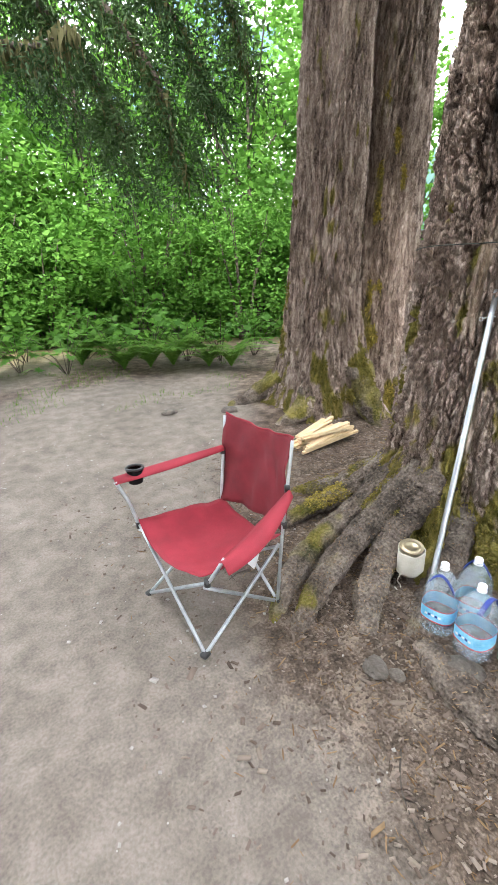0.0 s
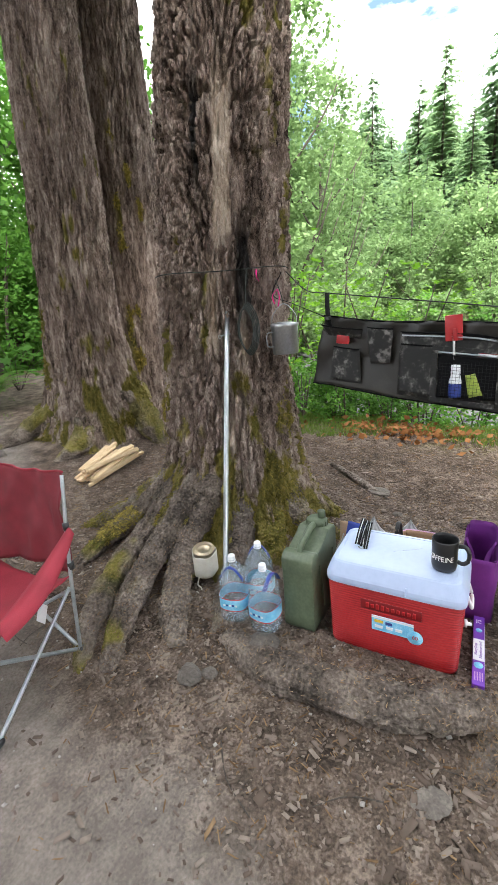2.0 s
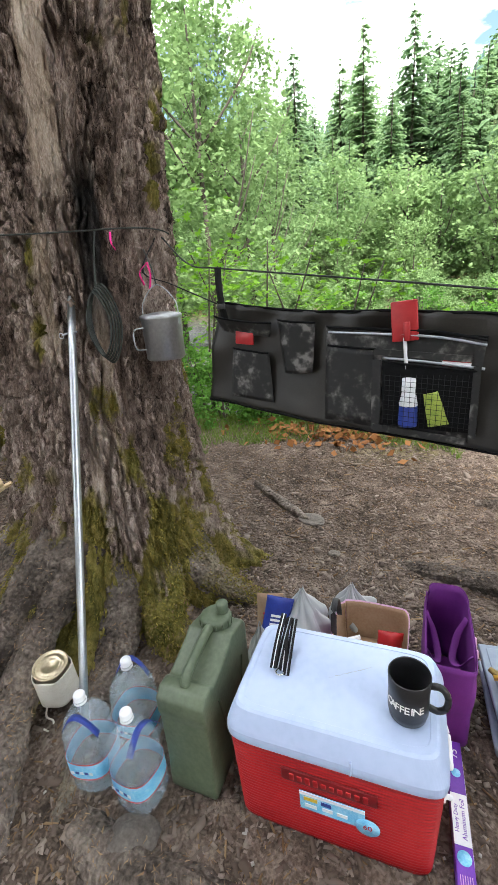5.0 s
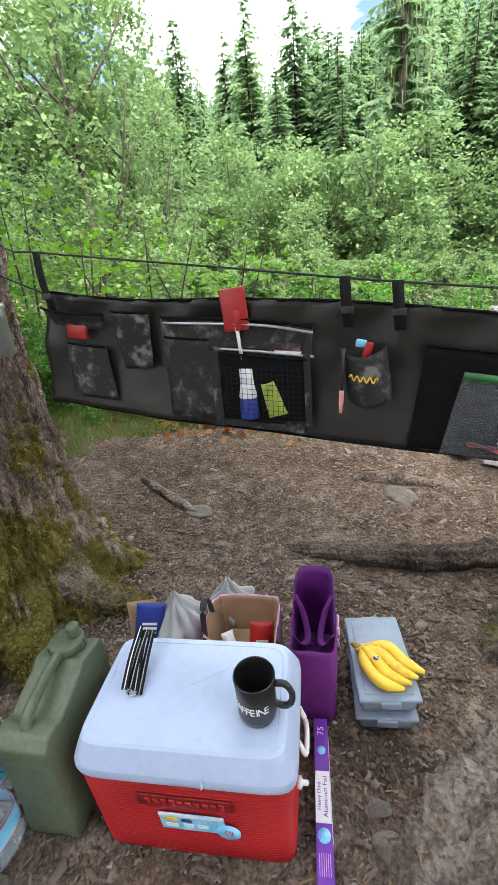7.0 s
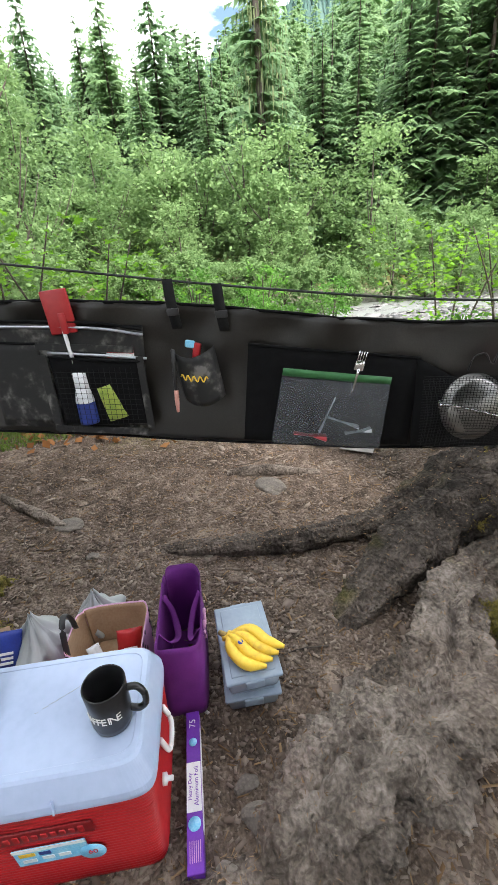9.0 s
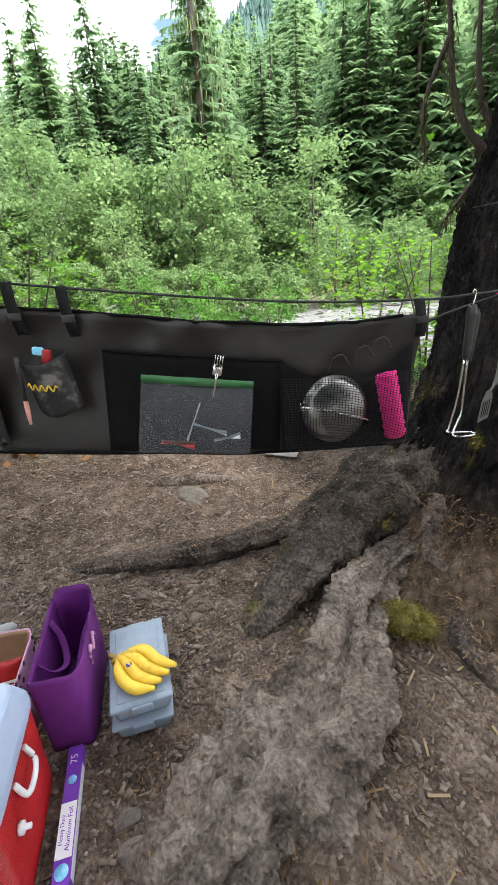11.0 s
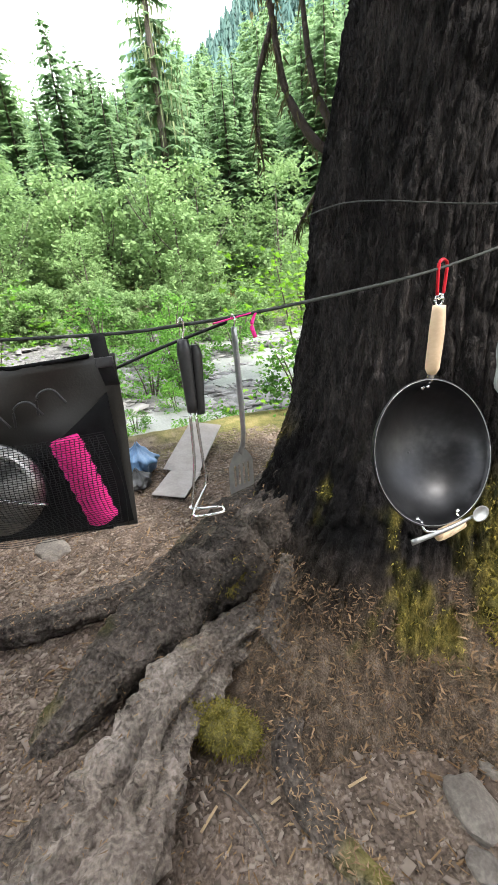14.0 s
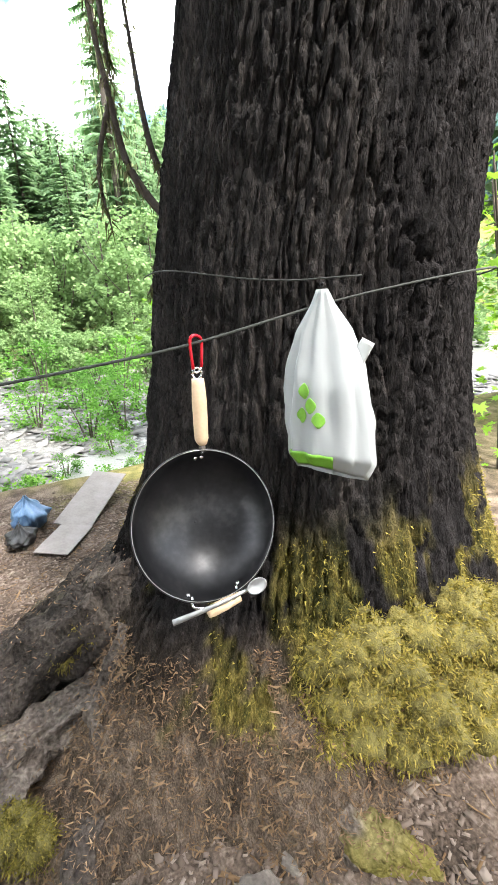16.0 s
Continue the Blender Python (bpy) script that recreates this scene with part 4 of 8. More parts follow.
# ---- near plants ----
def boughs(tree, at_rows, seed, mat=NEEDLE, hang=0.5, drip=0.3):
    """Drooping conifer boughs: a bent limb with hanging twigs, set with needle sprays and moss."""
    r = np.random.default_rng(seed)
    for points, thick, leafy, mossy in at_rows:
        p = path_points(points, 26)
        part("limb", tube("limb", p, [thick, thick * 0.7, thick * 0.25], 7), TWIG, tree)
        tri, mos = [], []
        for k in range(leafy):
            i = r.integers(3, 26)
            c = p[i] + r.normal(0, 0.05, 3)
            ln = hang * r.uniform(0.3, 1.0)
            side = r.normal(0, 1, 3)
            side[2] = -1.4 + 0.8 * r.random()
            side /= np.linalg.norm(side)
            q = c + side * np.linspace(0, ln, 9)[:, None] + np.array([0, 0, -0.12]) * np.linspace(0, 1, 9)[:, None] ** 2
            for j in range(1, 9):
                for s in (-1, 1):
                    d = np.cross(side, r.normal(0, 1, 3))
                    d = d / (np.linalg.norm(d) + 1e-9) * s * r.uniform(0.03, 0.075) + side * 0.06
                    w = np.cross(d, r.normal(0, 1, 3))
                    w = w / (np.linalg.norm(w) + 1e-9) * 0.012
                    tri += [q[j] - w, q[j] + w, q[j] + d]
        for k in range(mossy):
            i = r.integers(1, 26)
            c = p[i] + r.normal(0, thick * 0.6, 3)
            ln = r.uniform(0.15, 1.0) * drip
            w = r.normal(0, 0.04 * drip, 3)
            mos += [c - w, c + w, c + np.array([r.normal(0, 0.02), r.normal(0, 0.02), -ln])]
        if tri:
            tagged(part("needles", mesh_of("needles", np.array(tri), np.arange(len(tri)).reshape(-1, 3)), mat, tree), kind="stuff")
        if mos:
            tagged(part("moss", mesh_of("moss", np.array(mos), np.arange(len(mos)).reshape(-1, 3)), HANGING_MOSS, tree, "hanging moss"), kind="stuff")


tree = thing("conifer_tree", pose(0, 0, 0), "shaded conifer with drooping mossy boughs over the path", "tree")
part("trunk", tube("trunk", [(-0.6, 6.6, 0.3), (-0.5, 6.7, 4), (-0.3, 6.8, 10)], [0.26, 0.2, 0.1], 16, 24), TWIG, tree)
boughs(tree, [
    ([(-0.5, 6.7, 5.0), (0.4, 5.8, 4.4), (0.95, 5.2, 3.95), (1.3, 4.6, 3.9)], 0.06, 150, 620),
    ([(-0.4, 6.7, 6.2), (1.0, 5.6, 5.2), (2.0, 4.8, 4.0), (2.3, 4.6, 3.0)], 0.07, 420, 420),
    ([(-0.4, 6.7, 6.6), (1.6, 5.6, 5.6), (2.4, 5.0, 4.6), (2.75, 4.7, 3.7)], 0.05, 420, 220),
    ([(-0.4, 6.7, 6.0), (0.8, 6.2, 5.2), (1.6, 5.6, 4.3), (1.9, 5.2, 3.4)], 0.05, 460, 260),
    ([(-0.4, 6.8, 6.8), (1.8, 5.8, 6.0), (2.9, 4.9, 5.0), (3.1, 4.5, 4.0)], 0.05, 360, 200),
    ([(-0.5, 6.7, 5.8), (0.8, 7.2, 5.1), (2.0, 7.2, 4.3), (2.9, 7.0, 3.4)], 0.05, 260, 40)], 61, hang=0.75)

# unseen crowns added above the picture to shade the camp
for k, (cx, cy, h, w) in enumerate(((3.0, 1.2, 17, 3.6), (3.9, 3.8, 18, 3.6), (2.5, -3.6, 18, 4.2))):
    ob = [o for o in bpy.data.objects if o.parent is None and o.name in ("conifer_tree", "conifer_tree.001", "conifer_tree.002")][k]
    me = conifer_crown("crown", h, w, 500 + k, 22, 7, 6, base=0.46, droop=0.25)
    part("crown", me, NEEDLE, ob).location = (cx, cy, 0)

# Out of view: added behind and beside the camera to cut light on the camp.
SHADE_CONIFER = make_tree("conifer_tree", "tall dark conifer, unseen, added round the camp for shade", conifer_crown("crown", 20, 3.4, 520, 30, 9, 6, base=0.16), NEEDLE, 20, 0.35, 0, 521, stand(-4.0, -0.6), group="conifers round the camp")
for x, y in ((-5, 2.2), (-4.4, -5.0), (-8, 0.3), (-8, 6), (-8.5, -6), (1.5, -10), (-11, 3), (5, -9.5), (-5.5, -2.6)):
    copy_thing(SHADE_CONIFER, pose(0, 0, 0)).matrix_basis = stand(x, y, rng.uniform(0, 360), rng.uniform(0.85, 1.1))


def bush(name, label, mat, height, width, seed, clumps, leaves, size, at, stems=5, group="", category="bush"):
    r = np.random.default_rng(seed)
    ob = thing(name, pose(0, 0, 0), label, category, group)
    for k in range(stems):
        a, q = r.uniform(0, 6.28), width * r.uniform(0.25, 0.7)
        part("stem", tube("stem", [(0.05 * math.cos(a), 0.05 * math.sin(a), -0.1), (q * 0.5 * math.cos(a), q * 0.5 * math.sin(a), height * 0.5), (q * math.cos(a), q * math.sin(a), height * 0.9)], [0.025, 0.016, 0.006], 6, 8), TWIG, ob)
    part("foliage", broadleaf_crown("foliage", height, width, seed, clumps, leaves, size, 0.06), mat, ob)
    ob.matrix_world = at
    return ob


def palmate(size, r):
    """The outline of a lobed leaf, in its own plane."""
    a = np.linspace(-2.5, 2.5, 15)
    rad = size * np.where(np.arange(15) % 2 == 0, 0.32, 0.6)
    rad[7] = size * 0.75
    return np.stack([rad * np.sin(a), rad * np.cos(a) + 0.1 * size, np.zeros(15)], -1)


def lobed_leaves(name, centres, size, r, tilt=0.4):
    V, F = [], []
    for c in centres:
        s = size * r.uniform(0.6, 1.3)
        q = palmate(s, r)
        m = Euler((r.normal(-0.2, tilt), r.normal(0, tilt), r.uniform(0, 6.28))).to_matrix()
        q = np.vstack([[[0, 0, 0.03 * s]], q]) @ np.array(m).T + c
        b = len(V)
        V.extend(q)
        F.extend((b, b + k, b + k + 1) for k in range(1, 15))
    return mesh_of(name, np.array(V), np.array(F))


# leafy brush behind the path
BRUSH = []
for k in range(3):
    x, y = ((1.6, 9.8), (3.4, 9.3), (5.4, 8.2))[k]
    BRUSH.append(bush("understory_shrub", "dense bright green leafy shrub in the understory", UNDERBRUSH, (2.4, 1.8, 3.0)[k], (1.2, 1.0, 1.3)[k], 600 + k, 75, 48, 0.07, stand(x, y), 7, "shrubs behind the path"))
spots = []
for _ in range(900):
    x, y = rng.uniform(-5, 11), rng.uniform(6.6, 17)
    if y > 9.9 - 0.3 * max(0, x) and (x > 4.5 or y > 8.3) and all(math.hypot(x - a, y - b) > 1.0 for a, b in spots):
        spots.append((x, y))
    if len(spots) >= 74:
        break
for i, (x, y) in enumerate(spots):
    copy_thing(BRUSH[i % 3], pose(0, 0, 0)).matrix_basis = stand(x, y, rng.uniform(0, 360), rng.uniform(0.75, 1.25) * (1.0 + 0.07 * max(0, y - 9)))
# slender maples over the brush
SAPLINGS = []
for k in range(2):
    x, y = ((3.2, 11.5), (6.5, 9.5))[k]
    SAPLINGS.append(make_tree("understory_tree", "slender maple with sunlit yellow-green leaves", broadleaf_crown("crown", 8.0, 2.4, 640 + k, 130, 55, 0.1, 0.12), UNDERBRUSH, 8.0, 0.07, 6, 650 + k, stand(x, y), group="maples behind the path"))
for x, y in ((0.5, 13), (5, 13.5), (9, 12), (8.6, 8.4), (2.2, 16), (-2.5, 14), (7.5, 16), (11, 9), (4.2, 18), (0, 19), (9, 20), (-4, 18), (12.5, 14), (1.5, 21), (6, 22), (3, 25), (-1.5, 23), (10.5, 17), (7, 11.5)):
    copy_thing(SAPLINGS[int(x * 3) % 2], pose(0, 0, 0)).matrix_basis = stand(x, y, rng.uniform(0, 360), rng.uniform(0.9, 1.3))

# big-leaved plants and ferns at the brush's foot
for k, (x, y) in enumerate(((0.7, 7.4), (1.3, 7.0), (0.2, 7.2), (2.1, 7.2), (2.7, 7.0), (3.2, 6.7), (-0.4, 7.9), (1.8, 7.8), (2.6, 7.8), (3.7, 6.4), (0.9, 8.1), (4.4, 6.4), (-1.2, 8.2), (3.4, 7.6))):
    r = np.random.default_rng(700 + k)
    ob = thing("broadleaf_plant", pose(0, 0, 0), "low plant with broad lobed green leaves beside the path", "plant", "plants beside the path")
    c = r.normal(0, 1, (42, 3)) * np.array([0.3, 0.3, 0.16]) + np.array([0, 0, 0.42])
    c[:, 2] = np.abs(c[:, 2]) + 0.05
    part("leaves", lobed_leaves("leaves", c, 0.16, r), UNDERBRUSH, ob)
    for q in c[:8]:
        part("stem", tube("stem", [(0, 0, -0.05), (q[0] * 0.5, q[1] * 0.5, q[2] * 0.7), tuple(q)], 0.005, 5, 5), TWIG, ob)
    ob.matrix_world = stand(x, y, 0, 1, 0.0)


def frond(length, r, lean):
    """One arching fern frond with leaflets to both sides."""
    t = np.linspace(0, 1, 24)
    az = r.uniform(0, 6.28)
    out, up = length * (0.25 * t + 0.6 * t ** 2) * lean, length * (1.05 * t - 0.62 * t ** 2)
    p = np.stack([out * math.cos(az), out * math.sin(az), up], -1)
    sd = np.array([-math.sin(az), math.cos(az), 0])
    tri = []
    for i in range(2, 24):
        w = 0.13 * length * math.sin(math.pi * min(1, 0.12 + 0.9 * (1 - t[i])))
        fw = p[i] - p[i - 1]
        for s in (-1, 1):
            tri += [p[i] - fw * 0.45, p[i] + fw * 0.45, p[i] + sd * s * w + fw * 0.6 + np.array([0, 0, -0.2 * w])]
    return tri


def fern(seed, fronds=20, length=0.75):
    r = np.random.default_rng(seed)
    tri = []
    for _ in range(fronds):
        tri += frond(length * r.uniform(0.6, 1.15), r, r.uniform(0.5, 1.2))
    return mesh_of("fronds", np.array(tri), np.arange(len(tri)).reshape(-1, 3))


FERNS = [fern(800 + k) for k in range(3)]
for k, (x, y) in enumerate(((2.5, 6.6), (2.85, 6.5), (2.1, 6.7), (0.0, 7.0), (-0.4, 7.2), (3.3, 6.1), (1.6, 7.3), (3.6, 5.9), (4.0, -4.4), (5.2, -4.6))):
    ob = thing("sword_fern", stand(x, y, rng.uniform(0, 360), rng.uniform(1.2, 1.7), 0.02), "green sword fern with arching fronds", "fern", "sword ferns")
    part("fronds", FERNS[k % 3], FERN, ob)

# vine maples and brush on the river bank
for k, (x, y, s, sc) in enumerate(((7.1, 0.9, 0, 1.0), (6.9, 1.8, 1, 0.95), (7.4, -0.2, 1, 0.85), (6.6, 2.6, 0, 0.9), (6.7, 3.4, 1, 0.95), (7.9, 0.4, 0, 1.0), (6.4, -3.9, 1, 1.25), (5.8, -4.4, 0, 1.1), (6.5, -4.9, 1, 1.3), (7.0, 4.4, 0, 1.0), (4.4, -5.2, 1, 1.4), (3.6, -5.6, 0, 1.5), (5.6, -5.8, 0, 1.5))):
    r = np.random.default_rng(820 + k)
    ob = thing("vine_maple", pose(0, 0, 0), "bright yellow-green vine maple leafing on the bank", "bush", "vine maples on the bank")
    h = 2.6 + 0.3 * s
    c = []
    for _ in range(34):
        q = r.normal(0, 1, 3) * np.array([0.55, 0.75, 0.0])
        zz = h * r.uniform(0.1, 1.0)
        c.append(np.array([q[0], q[1], zz]) + r.normal(0, 1, (15, 3)) * np.array([0.22, 0.22, 0.09]))
    part("leaves", lobed_leaves("leaves", np.concatenate(c), 0.085, r, 0.35), MAPLE, ob)
    for j in range(3):
        a = r.uniform(0, 6.28)
        q = r.uniform(0.3, 0.8)
        part("stem", tube("stem", [(0, 0, -0.2), (q * 0.4 * math.cos(a), q * 0.4 * math.sin(a), h * 0.5), (q * math.cos(a), q * math.sin(a), h * 0.95)], [0.025, 0.016, 0.006], 6, 8), TWIG, ob)
    ob.matrix_world = stand(x, y, r.uniform(0, 360), sc * (1.2 if y > 0.6 else 0.85 if y > -3 else 0.72))
BANK = [bush("bank_shrub", "green leafy shrub growing from the river bank", UNDERBRUSH, 1.3, 0.75, 850 + k, 40, 36, 0.05, stand((6.2, 6.0)[k], (1.6, 3.0)[k]), 5, "shrubs on the bank") for k in range(2)]
for k, (x, y, s) in enumerate(((5.5, 1.3, 0.62), (5.45, 1.9, 0.66), (5.5, 2.5, 0.7), (5.7, 3.1, 0.8), (5.6, 0.75, 0.5), (5.9, 1.6, 0.7), (5.9, 2.3, 0.8), (5.9, 1.0, 0.8), (6.1, 0.4, 0.85), (6.3, -0.3, 0.8), (6.2, 3.8, 1.1), (5.6, 4.5, 1.3), (6.6, -1.2, 0.55), (6.9, -2.2, 0.5), (7.2, -3.0, 0.7), (12, -2.2, 1.1), (12.5, -3.1, 1.2), (9.5, -1.6, 0.45), (10.5, -2.6, 0.6), (8.9, -2.9, 0.4), (15, -3.8, 1.0), (15.5, -2.2, 0.9), (17.5, -3.0, 1.2), (8.2, -1.0, 0.45), (13, -1.0, 1.0), (19, -1, 1.6), (20, -4, 1.8), (17, -6, 1.4), (21, 2, 1.9), (5.3, -3.4, 0.7), (4.6, -4.3, 0.9))):
    copy_thing(BANK[k % 2], pose(0, 0, 0)).matrix_basis = stand(x, y, rng.uniform(0, 360), s)

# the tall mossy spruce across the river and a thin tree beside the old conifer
ob = make_tree("conifer_tree", "very tall spruce hung with pale moss above the alders", conifer_crown("crown", 27, 3.3, 530, 44, 8, 6, base=0.1), NEEDLE_FAR_HAZED, 27, 0.3, 0, 531, stand(*polar(-11.8, 33)))
r = np.random.default_rng(532)
a, f = r.uniform(0, 6.28, 900), r.uniform(0.12, 0.75, 900)
q = r.uniform(0.2, 0.95, 900) * 3.3 * (1 - f) ** 0.8
c = np.stack([q * np.cos(a), q * np.sin(a), 27 * f - 0.35 * q], -1)
w = r.normal(0, 0.03, (900, 3))
part("moss", mesh_of("moss", np.stack([c - w, c + w, c - np.array([0, 0, 1]) * r.uniform(0.4, 1.5, (900, 1))], 1).reshape(-1, 3), np.arange(2700).reshape(-1, 3)),
     leaf_material("pale_moss", [(0.13, 0.17, 0.08), (0.2, 0.23, 0.12)], 0.3, 0.9), ob, "pale hanging moss")
for k, (az, d, s) in enumerate(((19, 17, 1.0), (24, 15, 1.15), (28, 18, 1.3), (15.5, 24, 1.0), (22, 22, 1.35))):
    x, y = polar(az, d)
    if k == 0:
        THIN = make_tree("river_tree", "slender pale green tree with open branches by the river", broadleaf_crown("crown", 9.5, 1.9, 560, 130, 65, 0.095, 0.12), ALDER, 9.5, 0.09, 8, 561, stand(x, y, 0, s), group="slender river trees")
    else:
        copy_thing(THIN, pose(0, 0, 0)).matrix_basis = stand(x, y, rng.uniform(0, 360), s)

# mossy dead branches beside the dark conifer
ob = thing("hanging_branch", pose(0, 0, 0), "dead twisting branches wrapped in dark hanging moss", "branch")
boughs(ob, [([(3.1, -2.95, 2.45), (3.12, -2.62, 1.98), (3.2, -2.42, 2.16), (3.24, -2.36, 2.5), (3.3, -2.3, 3.2)], 0.026, 0, 260),
            ([(3.1, -2.62, 1.98), (3.18, -2.5, 1.8), (3.24, -2.42, 1.66)], 0.016, 0, 130),
            ([(3.24, -2.36, 2.45), (3.28, -2.28, 2.2), (3.27, -2.3, 1.95)], 0.014, 0, 110),
            ([(3.14, -2.6, 2.02), (3.18, -2.5, 2.3), (3.2, -2.46, 2.9)], 0.02, 0, 110),
            ([(3.6, -2.45, 3.3), (3.55, -2.43, 2.95), (3.53, -2.43, 2.68)], 0.02, 0, 160)], 95, drip=0.085)

# ---- litter on the ground ----
def litter(name, label, n, box, size, mat, seed, long=2.2, category="litter", keep=None, lift=0.004):
    """Thin chips lying every way on the soil."""
    r = np.random.default_rng(seed)
    x, y = r.uniform(box[0], box[1], n), r.uniform(box[2], box[3], n)
    if keep is not None:
        ok = keep(x, y, r)
        x, y = x[ok], y[ok]
    n = len(x)
    z = land(x, y) + lift
    a = r.uniform(0, 6.28, n)
    s = size * np.exp(r.normal(0, 0.42, n))
    lg = s * r.uniform(1, long, n)
    t = r.normal(0, 0.16, (n, 2))
    d = np.stack([np.cos(a), np.sin(a), t[:, 0]], -1) * lg[:, None] * 0.5
    w = np.stack([-np.sin(a), np.cos(a), t[:, 1]], -1) * s[:, None] * 0.5
    c = np.stack([x, y, z], -1)
    h = np.array([0, 0, 1.0]) * (s * 0.1)[:, None] + np.array([0, 0, 0.001])
    k1, k2 = r.uniform(0.5, 1, (n, 1)), r.uniform(0.5, 1, (n, 1))
    v = np.stack([c - d - w * k1, c + d * k2 - w, c + d + w * k2, c - d * k1 + w, c - d - w * k1 + h, c + d * k2 - w + h, c + d + w * k2 + h, c - d * k1 + w + h], 1).reshape(-1, 3)
    b = (np.arange(n) * 8)[:, None]
    f = np.concatenate([b + np.array([[4, 5, 6, 7]]), b + np.array([[0, 1, 5, 4]]), b + np.array([[1, 2, 6, 5]]), b + np.array([[2, 3, 7, 6]]), b + np.array([[3, 0, 4, 7]])])
    return tagged(part(name, mesh_of(name, v, f), mat), label, category, kind="stuff")


def off_path(x, y, r):
    return (r.random(len(x)) < 0.06 + smooth(0.55, 1.25, x - 0.45 * np.maximum(0, y - 1.0) + 0.3 * (fbm(x * 2, y * 2, 0, 3, 90) - 0.5))) & (np.hypot(x - TREE_C[0], y - TREE_C[1]) > 0.7)


litter("bark_litter", "brown bark chips and wood crumbs strewn over the soil", 70000, (0.2, 5.1, -2.9, 3.4), 0.0085, CHIP, 900, long=3.2, keep=off_path)
litter("bark_flakes", "larger flakes of fallen bark on the soil", 1500, (0.5, 5.2, -2.6, 3.6), 0.015, CHIP, 901, long=2.8, keep=off_path)
litter("needle_litter", "dry conifer needles and splinters on the soil", 16000, (0.4, 4.6, -3.0, 3.2), 0.0035, leaf_material("dry_needles", [(0.12, 0.07, 0.035), (0.24, 0.16, 0.09), (0.36, 0.26, 0.16)], 0.0, 0.9), 902, long=12, keep=off_path)
r = np.random.default_rng(903)
q = r.normal(0, 1, (330, 3)) * np.array([0.22, 0.42, 0.03]) + np.array([5.05, 0.5, 0])
q[:, 2] = land(q[:, 0], q[:, 1]) + 0.03 + np.abs(q[:, 2])
tagged(part("dry_leaves", mesh_of("dry_leaves", *leaf_cloud(q, 0.06, r, 0.0, 1.3)), DRY_LEAF), "scatter of curled orange-brown leaves beside the grass", "leaves", kind="stuff")
litter("path_pebbles", "small pale pebbles on the trodden path", 500, (-0.5, 2.2, -0.8, 5.5), 0.009, material("pebble", [(0.2, 0.18, 0.16), (0.42, 0.39, 0.36)], 30, 0.8, 0.2), 904, long=1.3)
litter("river_stones", "pale grey stones along the river", 9000, (6.5, 24, -16, 10), 0.16, leaf_material("river_stone", [(0.1, 0.1, 0.1), (0.2, 0.195, 0.19), (0.33, 0.32, 0.31)], 0.0, 0.8), 905, long=1.5)


def grass(name, label, n, box, height, seed, keep):
    r = np.random.default_rng(seed)
    x, y = r.uniform(box[0], box[1], n), r.uniform(box[2], box[3], n)
    ok = keep(x, y)
    x, y = x[ok], y[ok]
    n = len(x)
    c = np.stack([x, y, land(x, y) - 0.005], -1)
    a = r.uniform(0, 6.28, n)
    w = np.stack([np.cos(a), np.sin(a), 0 * a], -1) * 0.004
    h = (height * r.uniform(0.4, 1.3, n))[:, None]
    lean = r.normal(0, 0.35, (n, 2))
    tip = c + np.concatenate([lean * h, h], 1)
    return tagged(part(name, mesh_of(name, np.stack([c - w, c + w, tip], 1).reshape(-1, 3), np.arange(3 * n).reshape(-1, 3)), GRASS), label, "grass", kind="stuff")


grass("grass", "short green grass at the edge of the bank", 26000, (4.3, 6.4, -0.6, 3.8), 0.09, 910, lambda x, y: fbm(x * 1.6, y * 1.6, 0, 3, 44) + 0.35 * smooth(4.5, 5.6, x) + 0.12 * smooth(0.3, 1.5, y) > 0.66)
grass("grass_tufts", "sparse green tufts beside the path", 5000, (-1, 4, 5.0, 7.6), 0.06, 911, lambda x, y: fbm(x * 1.6, y * 1.6, 0, 3, 45) > 0.56)

r = np.random.default_rng(920)
for k in range(60):
    x, y = r.uniform(0.9, 4.2), r.uniform(-2.2, 2.9)
    if math.hypot(x - TREE_A[0], y - TREE_A[1]) < 0.8 or math.hypot(x - TREE_C[0], y - TREE_C[1]) < 1.0 or (1.6 < x < 2.6 and -0.7 < y < 1.0):
        continue
    a, ln = r.uniform(0, 6.28), r.uniform(0.08, 0.35)
    p = [(x + ln * t * math.cos(a + 0.4 * t), y + ln * t * math.sin(a + 0.4 * t)) for t in (0, 0.5, 1)]
    ob = part("twig", tube("twig", [(px, py, float(land(px, py)) + 0.006) for px, py in p], [0.004, 0.003, 0.002], 5, 7), TWIG)
    tagged(ob, "thin broken twig lying on the soil", "twig", "fallen twigs")


# ---- camp things: materials ----
RED_CLOTH = material("red_nylon", [(0.19, 0.006, 0.016), (0.25, 0.009, 0.024), (0.32, 0.018, 0.036)], 9, 0.75, 0.35, fine=30, dist=0.004)
# The red nylon shades again at roughly 0.6 of their value.
DARK_RED_CLOTH = material("dark_red_nylon", [(0.1, 0.004, 0.01), (0.15, 0.006, 0.015), (0.2, 0.01, 0.022)], 9, 0.75, 0.35, fine=30, dist=0.004)
STEEL = material("grey_steel_tube", [(0.3, 0.33, 0.36), (0.42, 0.45, 0.48), (0.5, 0.53, 0.56)], 20, 0.38, 0.05, metal=0.7)
GALVANISED = material("galvanised_steel", [(0.42, 0.45, 0.48), (0.6, 0.63, 0.66)], 14, 0.35, 0.05, metal=0.85)
CHROME = material("polished_steel", [(0.6, 0.6, 0.6), (0.75, 0.75, 0.75)], 20, 0.2, 0.02, metal=1.0)
